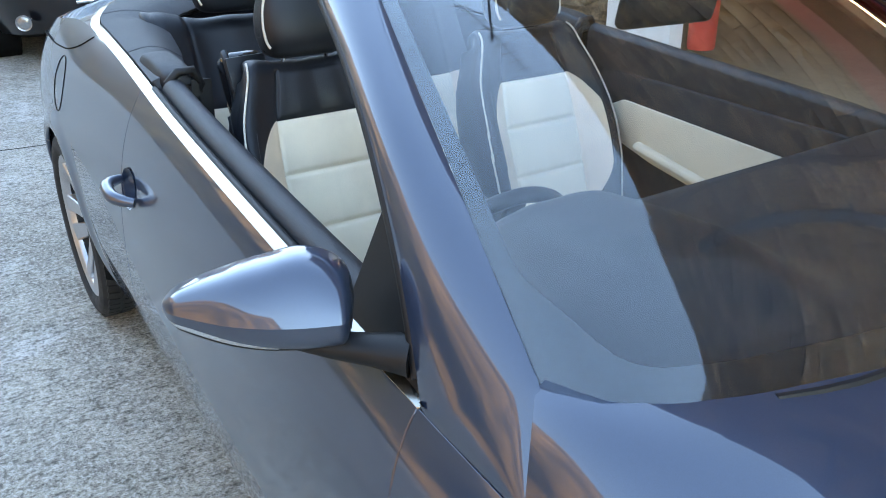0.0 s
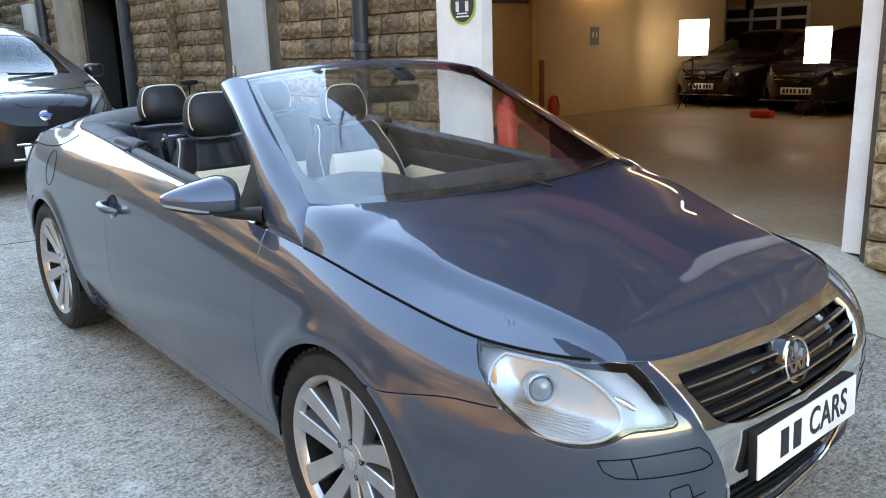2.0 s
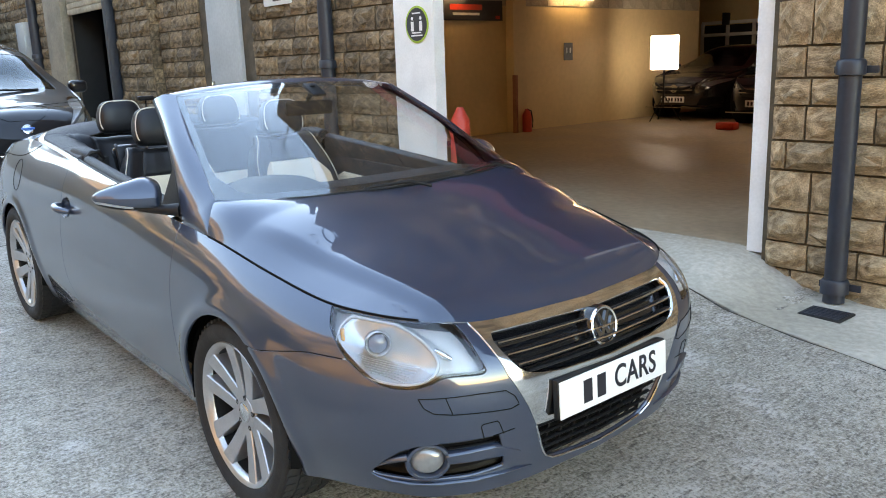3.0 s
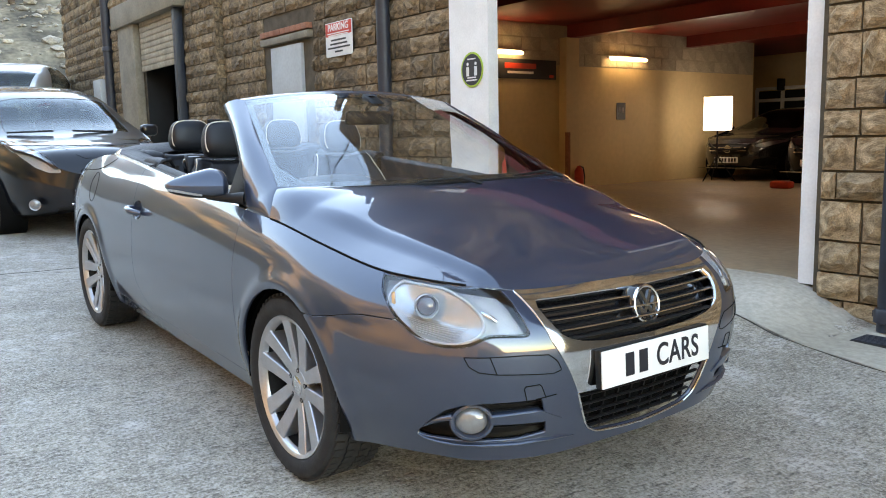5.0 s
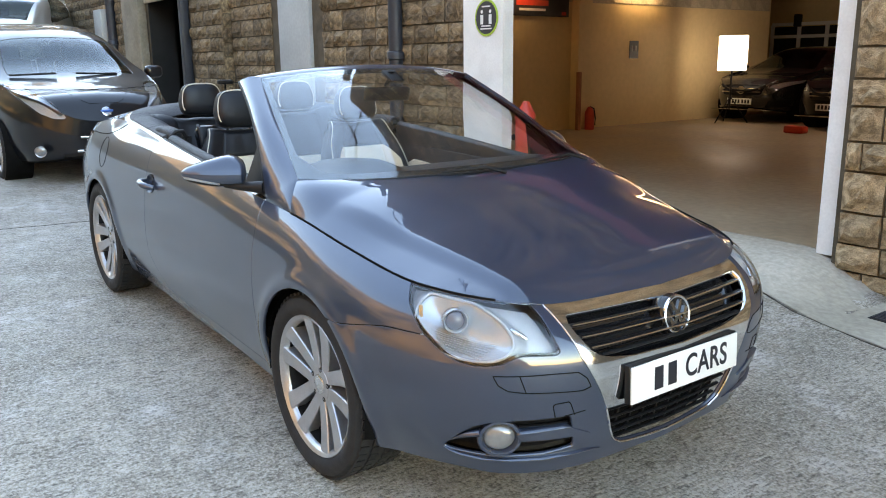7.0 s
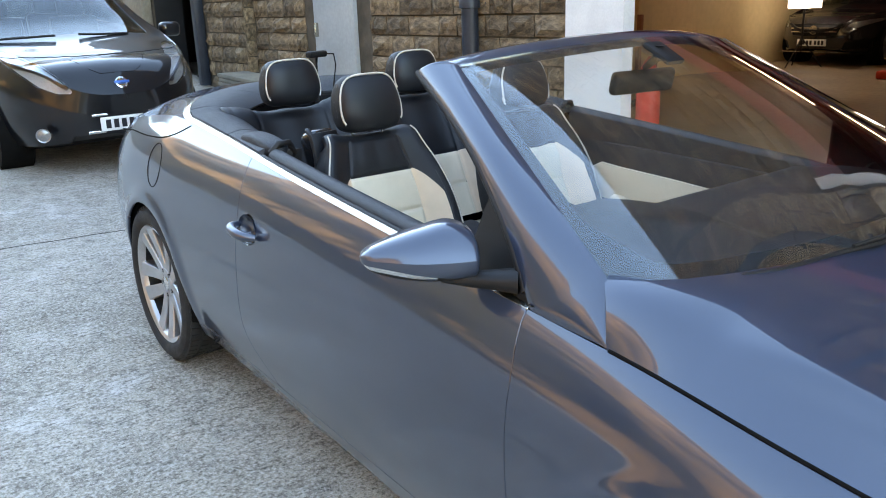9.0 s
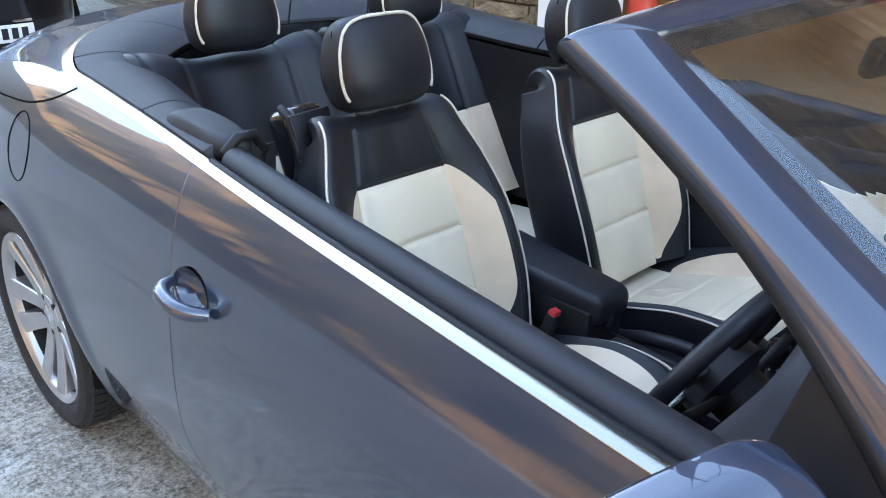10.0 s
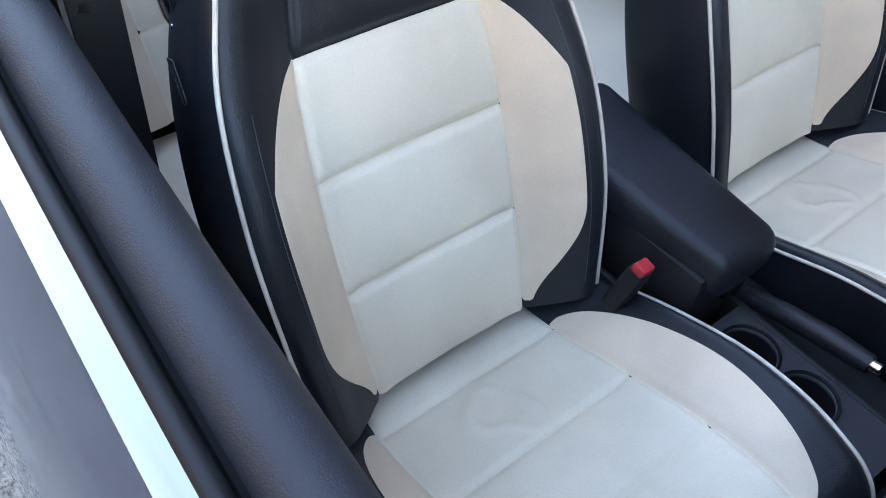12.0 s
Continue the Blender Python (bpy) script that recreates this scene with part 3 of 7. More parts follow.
def screen_base(y):
    """Lower edge of the windscreen in plan: nearly straight across, swept back round each corner."""
    return curve([0, 0.25, 0.45, 0.57, 0.64, 0.685, 0.706], [1.204, 1.196, 1.154, 1.118, 1.083, 1.036, 0.980], np.clip(np.abs(y), 0, 0.706))


def bonnet_grid(n=150, m=121):
    q = np.linspace(0.0, 1, n)[:, None]
    x = 2.055 - 1.16 * q ** 1.6
    a = np.linspace(-1, 1, m)[None, :]
    ey, ez = edge_at(x)
    y = a * -ey
    zc = curve([0.85, 1.0, 1.2, 1.5, 1.8, 1.95, 2.06], [1.008, 1.001, 0.983, 0.93, 0.848, 0.795, 0.737], x)
    z = ez + (zc - ez) * (1 - np.abs(a) ** (2.6 + 6.0 * smooth(1.55, 1.0, x) + 10.0 * smooth(1.22, 1.0, x)))
    inb = 0.665 - 0.25 * (x - 1.25) - np.abs(y)          # inboard of the crease that runs down to each lamp
    z = z + 0.018 * smooth(1.12, 1.40, x) * smooth(2.03, 1.9, x) * np.where(inb < 0, smooth(-0.055, 0.003, inb), np.exp(-(np.clip(inb, 0, 1) / 0.11) ** 1.2))
    return np.stack([np.broadcast_to(x, y.shape), y, z], -1)


BG = bonnet_grid()
bonnet_keep = np.minimum(BG[..., 0] - screen_base(BG[..., 1]) + 0.01, BG[..., 0] - (0.96 + (np.abs(BG[..., 1]) - 0.70) * 1.05))
panel("bonnet", BG, bonnet_keep, PAINT, car, flip=True)
for side in (-1, 1):                                     # dark joint between wing and bonnet
    ex = np.linspace(1.05, 1.93, 50)
    ey, ez = edge_at(ex)
    tube("bonnet_joint", [(float(x), float(-side * y), float(z + 0.001)) for x, y, z in zip(ex, ey, ez)], 0.0038, UNDER, car, "", 6)


# windscreen, its pillars and the header rail
def screen_point(a, b):
    a, b = np.broadcast_arrays(np.asarray(a, float), np.asarray(b, float))
    low = np.stack([screen_base(0.706 * a), 0.713 * a, 0.983 - 0.006 * (1 - a * a)], -1)
    high = np.stack([0.335 + 0.085 * (1 - a * a), 0.550 * a, 1.312 + 0.038 * (1 - a * a)], -1)
    p = low + (high - low) * b[..., None]
    return p + np.stack([0 * a + 0.45, 0 * a, 0 * a + 0.9], -1) * (0.030 * 4 * b * (1 - b) * (1 - a * a))[..., None]


A1, B1 = np.meshgrid(np.sin(np.linspace(-math.pi / 2, math.pi / 2, 81)), np.linspace(0, 1, 41), indexing="ij")
SCR = screen_point(A1, B1)
windscreen = panel("windscreen", SCR, 1.0, GLASS, car, "clear laminated windscreen", thick=0.005, solid=True)
windscreen.visible_shadow = False
to_edge = [np.min(np.linalg.norm(SCR[:, :, None] - e[None, None], axis=-1), axis=-1) for e in (np.concatenate([SCR[0], SCR[-1]]), SCR[:, 0])]
by_side, by_foot = 0.11 - np.clip(to_edge[0] - 0.026, None, 0.11), 0.11 - np.clip(to_edge[1] - 0.062, None, 0.11)
inner = np.minimum(0.11 - np.hypot(by_side, by_foot), (0.955 - B1) * 0.5)
panel("screen_border", SCR, -inner, GLOSS, car, "black edge of the windscreen", thick=0, lift=-0.011)


def pillar_edge(b, side):
    """Rear edge of the pillar beside the door window."""
    k = [0, 0.25, 0.5, 0.75, 1]
    return np.stack([curve(k, [0.850, 0.745, 0.580, 0.412, 0.245], b), side * curve(k, [0.782, 0.746, 0.695, 0.648, 0.608], b), curve(k, [0.891, 1.012, 1.136, 1.222, 1.291], b)], -1)


def pillar_grid(side, n=70, m=22):
    """Pillar from the header down to the pointed foot between wing and bonnet."""
    b = np.linspace(-0.22, 1, n)
    c = np.linspace(0, 1, m)[None, :]
    up = np.clip(b, 0, 1)
    q = np.clip(-b / 0.22, 0, 1)[:, None]
    g = screen_point(side + 0 * up, up)
    o = pillar_edge(up, side)
    tip = np.array([1.045, side * 0.779, 0.883])
    g, o = g + (tip - g) * q * 0.98, o + (tip - o) * q * 0.98
    p = o[:, None] + (g - o)[:, None] * c[..., None]
    return p + np.array([0.007, side * 0.017, 0.013]) * (np.sin(math.pi * c) ** 0.8 * (1 - q ** 1.5) * 0.8)[..., None]


for side in (-1, 1):
    pg = pillar_grid(side)
    panel("screen_pillar", pg, 1.0, PAINT, car, thick=0.02, flip=side == -1)
    tt, cc = np.meshgrid(np.linspace(0, 1, 20), np.linspace(0, 1, 8), indexing="ij")   # black sail panel in the window's front corner
    top = pillar_edge(0.40 * tt, side) - np.array([0, side * 0.004, 0.006])
    low = np.stack([0.845 - 0.225 * tt, side * (0.772 - 0.004 * tt), 0.890 + 0.020 * tt], -1)
    sg = top + (low - top) * cc[..., None]
    panel("mirror_sail", sg, 1.0, BLACK, car, "black triangular sail panel", thick=0.02, flip=grid_normals(sg)[10, 4, 1] * side < 0)
    tube("pillar_seal", [tuple(p + np.array([-0.006, -side * 0.008, -0.004])) for p in pg[16:, 0]], 0.011, BLACK, car, "black rubber pillar seal", 8)

a = np.linspace(-1.0, 1.0, 61)[:, None]
c = np.linspace(0, 1, 14)[None, :]
front = screen_point(a[:, 0], 1 + 0 * a[:, 0])
back = front * np.array([1, 1.085, 1]) + np.array([-0.105, 0, 0.0]) - np.array([0, 0, 0.022]) * (np.abs(a) ** 3)
HD = front[:, None] + (back - front)[:, None] * c[..., None] + np.array([-0.006, 0, 0.014]) * np.sin(math.pi * c)[..., None] ** 0.8
panel("header_rail", HD, 1.0, PAINT, car, thick=0.03)


# ---- wheels ----
def make_wheel():
    wheel = root("wheel", Matrix.Identity(4), "", "")
    prof = [(0.236, -0.09), (0.25, -0.1), (0.266, -0.108), (0.29, -0.111), (0.309, -0.104), (0.318, -0.09), (0.322, -0.06), (0.322, 0.06), (0.318, 0.09), (0.309, 0.104), (0.29, 0.111), (0.268, 0.108), (0.255, 0.1), (0.246, 0.09)]
    lathe("tyre", prof, Matrix.Identity(4), RUBBER, wheel, "black treaded tyre", 72)
    bm = bmesh.new()
    for row, (h, w) in enumerate([(-0.075, 0.034), (-0.028, 0.03), (0.028, 0.03), (0.075, 0.034)]):
        for k in range(60):
            a = 2 * math.pi * (k + 0.5 * (row % 2)) / 60
            add_box(bm, (0.009, 0.027, w), pose(0, 0, 0, 0, 0, math.degrees(a)) @ pose(0.3225, 0, h, 12 if row < 2 else -12))
    tread = part("tread", bm, RUBBER, wheel)
    tagged(tread, kind="stuff")
    lathe("rim_barrel", [(0.236, -0.09), (0.228, -0.08), (0.226, -0.02), (0.226, 0.072)], Matrix.Identity(4), DARK_ALLOY, wheel, "rim barrel darkened for shade", 48)
    lathe("rim", [(0.226, 0.070), (0.230, 0.086), (0.238, 0.093), (0.248, 0.099), (0.252, 0.093), (0.246, 0.085)], Matrix.Identity(4), ALLOY, wheel, "silver alloy rim", 72)
    for k in range(5):
        for h in (-1, 1):
            bm = bmesh.new()
            mid = 72 * k
            pts = [(0.045, 0.023, 0.064), (0.08, 0.0235, 0.066), (0.12, 0.0255, 0.071), (0.16, 0.0275, 0.077), (0.20, 0.0305, 0.085), (0.225, 0.033, 0.090), (0.236, 0.034, 0.092)]
            rings = []
            for r, w, d in pts:
                c0 = h * (0.0235 + (r - 0.045) * 0.185)
                rings.append([bm.verts.new((r, c0 + x * w, z)) for x, z in ((-0.92, d - 0.052), (-1, d - 0.004), (-0.90, d), (0.90, d), (1, d - 0.004), (0.92, d - 0.052))])
            for p, q in zip(rings, rings[1:]):
                for i in range(6):
                    bm.faces.new((p[i], p[(i + 1) % 6], q[(i + 1) % 6], q[i]))
            bm.faces.new(rings[0])
            bm.faces.new(rings[-1][::-1])
            bmesh.ops.transform(bm, matrix=pose(0, 0, 0, 0, 0, mid + 18), verts=bm.verts)
            part("spoke", bm, ALLOY, wheel, "", 25)
    lathe("hub", [(0, 0.03), (0.062, 0.03), (0.066, 0.055), (0.06, 0.066), (0.036, 0.068), (0.034, 0.064)], Matrix.Identity(4), ALLOY, wheel, "", 40)
    lathe("centre_cap", [(0.034, 0.06), (0.033, 0.069), (0.028, 0.072), (0, 0.073)], Matrix.Identity(4), CHROME, wheel, "small chrome centre cap", 32)
    for k in range(5):
        a = 2 * math.pi * (k + 0.25) / 5
        lathe("wheel_bolt", [(0.0095, 0.05), (0.0095, 0.067), (0.005, 0.068), (0.004, 0.06), (0, 0.06)], Matrix.Translation((0.054 * math.cos(a), 0.054 * math.sin(a), 0)), DARK_ALLOY, wheel, "", 10)
    lathe("brake_disc", [(0.06, 0.0), (0.15, 0.0), (0.152, 0.01), (0.15, 0.02), (0.06, 0.02)], Matrix.Identity(4), DARK_ALLOY, wheel, "worn brake disc darkened for shade", 48)
    lathe("barrel", [(0.05, -0.02), (0.19, -0.03), (0.215, -0.07)], Matrix.Identity(4), UNDER, wheel, "", 40)
    return wheel


def wheel_pose(sx, sy, spin=0.0):
    out = pose(0, 0, 0, 90, 0, 0) if sy < 0 else pose(0, 0, 0, -90, 0, 0)
    return pose(sx * HUB_X, sy * (HUB_Y - 0.075), HUB_Z) @ out @ pose(0, 0, 0, 0, 0, spin)


wheel0 = make_wheel()
wheel0.parent = car
wheel0.matrix_basis = wheel_pose(1, -1, -6)
for sx, sy, spin in ((-1, -1, 31), (1, 1, 5), (-1, 1, 50)):
    copy_thing(wheel0, wheel_pose(sx, sy, spin))
for sx in (1, -1):
    for sy in (1, -1):
        bm = bmesh.new()
        add_lathe(bm, [(0.345, 0.0), (0.36, 0.02), (0.36, 0.28), (0.1, 0.28)], pose(sx * HUB_X, sy * 0.84, HUB_Z, 90 * sy, 0, 0), 40)
        for f in list(bm.faces):
            if f.calc_center_median().z < 0.28:
                bm.faces.remove(f)
        part("arch_liner", bm, UNDER, car, "", 50)
box("underbody", (3.5, 1.3, 0.1), pose(0, 0, 0.31), UNDER, car, bevel=0.04)


# ---- front, mirrors, trim ----
ROW_ARC = ARC[:, 0]


def on_body(arc, z, out=0.0, side=-1):
    """A point on the body's side, arc metres round from the nose at height z, and the way out of the surface."""
    i = np.interp(arc, ROW_ARC[::-1], np.arange(len(ROW_ARC))[::-1])
    i0 = int(min(i, len(ROW_ARC) - 2))
    f = i - i0
    row = SK[i0] * (1 - f) + SK[i0 + 1] * f
    p = np.array([np.interp(z, row[:, 2], row[:, k]) for k in range(3)])
    j = int(np.clip(np.searchsorted(row[:, 2], z), 1, row.shape[0] - 2))
    n = SKN[i0, j]
    p = p + out * n
    if side > 0:
        p, n = p * [1, -1, 1], n * [1, -1, 1]
    return Vector(p), Vector(n)


SKN = grid_normals(SK)
if SKN[300, 40, 1] > 0:
    SKN = -SKN


def face_pose(p, n, roll=0.0):
    """Local z out of the surface, local y up."""
    zax = n.normalized()
    xax = Vector((0, 0, 1)).cross(zax).normalized()
    yax = zax.cross(xax)
    return Matrix.Translation(p) @ Matrix((xax, yax, zax)).transposed().to_4x4() @ pose(0, 0, 0, 0, 0, roll)


REFLECT = material("lamp_reflector", (0.46, 0.475, 0.50), 0.2, 0.55, vary=0.05, scale=30)
LAMP_GREY = material("lamp_bezel", (0.42, 0.43, 0.45), 0.35, 0.5, vary=0.06, scale=20)
FOG_LENS = material("fog_lens", (0.22, 0.225, 0.23), 0.12, 0.3, vary=0.1, scale=60, coat=0.8)
AMBER = material("amber_lens", (0.6, 0.28, 0.06), 0.2, vary=0.1, scale=60, coat=0.5)
RED_LENS = material("red_lens", (0.35, 0.01, 0.012), 0.12, vary=0.08, scale=50, coat=0.6)
PLATE_WHITE = material("plate_white", (0.8, 0.8, 0.79), 0.35, vary=0.02, scale=12)
PLATE_INK = material("plate_black", (0.012, 0.013, 0.02), 0.4, vary=0.05, scale=30)

# headlamps
LAMP_C, LAMP_Z, LAMP_A, LAMP_B = 0.772, 0.690, 0.158, 0.079     # the round part of the lamp: middle and half axes on the body's skin
PROJECTOR = material("projector_glass", (0.10, 0.095, 0.12), 0.06, vary=0.1, scale=40, coat=1.0)
LAMP_PALE = material("lamp_pale_tub", (0.46, 0.48, 0.51), 0.3, 0.1, vary=0.05, scale=25, coat=0.4)
round_r = np.hypot((ARC - LAMP_C) / LAMP_A, (Z - LAMP_Z + 0.12 * (LAMP_C - ARC)) / LAMP_B)
for side in (-1, 1):
    g = SK if side < 0 else mirror_y(SK)
    hole, rr = (lamp_hole, round_r) if side < 0 else (lamp_hole[::-1], round_r[::-1])
    gn = grid_normals(g)
    gn = gn if gn[200, 40, 1] * side > 0 else -gn
    lamp = panel("headlamp", g, hole - 0.004, LENS, car, "clear headlamp with a round projector", thick=0.003, solid=True)
    lamp.visible_shadow = False
    panel("lamp_gasket", g - 0.006 * gn, np.minimum(hole, 0.010 - hole), UNDER, lamp, "black rubber gasket", thick=0)
    panel("lamp_bowl", g - 0.09 * gn, hole - 0.001, LAMP_GREY, lamp, "silver grey lamp bowl", thick=-0.086)
    dish = 0.016 + 0.058 * np.clip(1 - rr ** 2, 0, 1)
    panel("reflector", g - dish[..., None] * gn, np.minimum(hole - 0.006, (1 - rr) * 0.08), REFLECT, lamp, "silver reflector dish", thick=0)
    panel("turn_lamp", g - (0.016 + 0.020 * smooth(1.0, 1.35, rr))[..., None] * gn, np.minimum(hole - 0.007, (rr - 1.05) * 0.08), LAMP_PALE, lamp, "pale turn lamp tub", thick=0)
    ring = []
    for q in np.linspace(0, 2 * math.pi, 73):
        arc0 = LAMP_C + LAMP_A * math.cos(q)
        z0 = LAMP_Z + LAMP_B * math.sin(q) - 0.12 * (LAMP_C - arc0)
        edge = float(np.interp(arc0, ROW_ARC[::-1], Z[::-1, -1])) - 0.008
        ring.append(on_body(arc0, min(z0, edge), -0.010, side)[0])
    tube("bezel", ring, 0.0045, LAMP_PALE, lamp, "bright ring round the lamp", 8)
    look_out = Vector((0.86, side * 0.48, 0.15)).normalized()
    p, n = on_body(0.789, 0.718, -0.030, side)
    pm = face_pose(p, look_out)
    lathe("projector", [(0.030, -0.045), (0.036, -0.02), (0.0375, 0.010), (0.034, 0.015), (0.0295, 0.010), (0.0285, 0.002)], pm, REFLECT, lamp, "bright projector ring", 40)
    lathe("projector_lens", [(0.029, 0.000), (0.025, 0.009), (0.015, 0.015), (0, 0.017)], pm, PROJECTOR, lamp, "dark projector lens", 36)
    for k in range(7):                                   # fine ribs across the lower dish
        pts = [on_body(0.772 + (0.10 - 0.008 * k) * u, 0.672 - 0.0075 * k + 0.012 * u, -0.058 + 0.005 * k + 0.02 * u * u, side)[0] for u in np.linspace(-1, 1, 9)]
        tube("reflector_rib", pts, 0.0012, LAMP_GREY, lamp, "", 5)
    pts = [on_body(0.612 - 0.045 * u, 0.700 - 0.026 * u, -0.018, side)[0] for u in np.linspace(0, 1, 6)]
    tube("turn_bulb_cover", pts, [0.006, 0.008, 0.009, 0.009, 0.008, 0.005], CHROME, lamp, "", 10)
    q, _ = on_body(0.915, 0.722, -0.020, side)
    box("side_marker", (0.012, 0.045, 0.006), face_pose(q, look_out), AMBER, lamp, "amber side marker", bevel=0.003)

# radiator grille with its chrome surround
two_arc = two(ARC)
bothZ, bothY = both[..., 2], both[..., 1]
OPEN_UP = [(-0.1, 0.708), (0.395, 0.708), (0.408, 0.69), (0.400, 0.665), (0.375, 0.625), (0.345, 0.606), (0.30, 0.594), (0.215, 0.583), (-0.1, 0.577)]
open_up = two(poly_sd(ARC, Z, OPEN_UP, 0.004))
nb = grid_normals(both)
nb = nb if nb[420, 40, 0] > 0 else -nb
need_flip = grid_normals(both)[420, 40, 0] < 0
surround_keep = np.minimum(two(grille_hole) - 0.003, -open_up)
surround = panel("grille_surround", both, surround_keep, CHROME, car, "polished chrome grille surround", thick=0.02, flip=need_flip, lift=0.004)
panel("grille_recess", both - 0.045 * nb, open_up + 0.02, GLOSS, car, "", thick=0, flip=need_flip)


def along_nose(z, reach, out, n=41):
    pts = []
    for q in np.linspace(-reach, reach, n):
        p, _ = on_body(abs(q), z, out, -1 if q < 0 else 1)
        pts.append(p)
    return pts


for z, reach in ((0.692, 0.398), (0.662, 0.39), (0.632, 0.37), (0.605, 0.335)):
    bm = bmesh.new()
    add_tube(bm, along_nose(z, reach, -0.012), 0.011, 8, 0.45)
    part("grille_slat", bm, BLACK, car, "", 60)
    if z > 0.61:
        bm = bmesh.new()
        add_tube(bm, along_nose(z - 0.004, reach, -0.002), 0.0042, 6, 0.9)
        part("grille_trim", bm, CHROME, car, "thin chrome bar", 60)
badge_m = face_pose(Vector((2.128, 0, 0.657)), Vector((1, 0, 0.22)))
badge = lathe("badge", [(0.066, -0.045), (0.066, -0.004), (0.062, 0.002), (0.055, 0.003), (0, 0.003)], badge_m, GLOSS, car, "round chrome emblem on black", 48)
lathe("badge_ring", [(0.0625, 0.002), (0.062, 0.009), (0.058, 0.011), (0.0535, 0.009), (0.053, 0.002)], badge_m, CHROME, badge, "", 48)
for pts in (((-0.030, 0.044), (-0.018, 0.044), (0.0, 0.012), (0.018, 0.044), (0.030, 0.044), (0.006, 0.002), (-0.006, 0.002)),
            ((-0.050, 0.014), (-0.026, -0.044), (-0.016, -0.044), (0.0, -0.012), (0.016, -0.044), (0.026, -0.044), (0.050, 0.014), (0.040, 0.022), (0.020, -0.020), (0.006, 0.004), (-0.006, 0.004), (-0.020, -0.020), (-0.040, 0.022))):
    slab("badge_chevron", pts, 0.006, badge_m @ Matrix.Translation((0, 0, 0.003)), CHROME, badge)

plate_n = Vector((1, 0, 0.08)).normalized()
plate_m = face_pose(Vector((2.188, 0, 0.500)), plate_n)
plate = box("show_plate", (0.524, 0.115, 0.006), plate_m, PLATE_WHITE, car, "white show plate with black capitals", bevel=0.002)
box("plate_plinth", (0.53, 0.12, 0.02), plate_m @ Matrix.Translation((0, 0.002, -0.014)), BLACK, car, "black plate plinth", bevel=0.004)
for x in (-0.138, -0.074):
    box("lettering_bar", (0.040, 0.072, 0.0012), plate_m @ Matrix.Translation((x, 0, 0.0036)), PLATE_INK, plate)
text("plate_lettering", "CARS", 0.1, plate_m @ Matrix.Translation((0.096, 0, 0.0042)) @ Matrix.Diagonal((0.86, 1.02, 1, 1)), PLATE_INK, plate, 0.0006, bold=0.0016, spread=1.05)

# lower intake: a dark mesh of slats
low_all = two(low_hole)
panel("intake_recess", both - 0.05 * nb, low_all + 0.02, UNDER, car, "", thick=0, flip=need_flip)
for k, z in enumerate((0.41, 0.378, 0.347, 0.318, 0.292)):
    bm = bmesh.new()
    add_tube(bm, along_nose(z, (0.31, 0.295, 0.28, 0.262, 0.23)[k], -0.02, 25), 0.009, 6, 0.5)
    part("intake_slat", bm, BLACK, car, "", 60)
for k in range(9):
    q = -0.24 + 0.06 * k
    p, n = on_body(abs(q), 0.352, -0.028, -1 if q < 0 else 1)
    box("intake_bar", (0.006, 0.14, 0.012), face_pose(p, n), BLACK, car)
edge_arc, edge_z = [0, 0.095, 0.203, 0.24, 0.265, 0.287, 0.304, 0.320], [0.269, 0.271, 0.282, 0.297, 0.315, 0.353, 0.392, 0.432]
edge_pts = []
for q in np.linspace(-7, 7, 71):
    a0, z0 = curve(np.arange(8), edge_arc, abs(q)).item(), curve(np.arange(8), edge_z, abs(q)).item()
    edge_pts.append(on_body(a0, z0, 0.002, -1 if q < 0 else 1)[0])
bm = bmesh.new()
add_tube(bm, edge_pts, 0.004, 6)
part("intake_edge", bm, CHROME, car, "", 60)

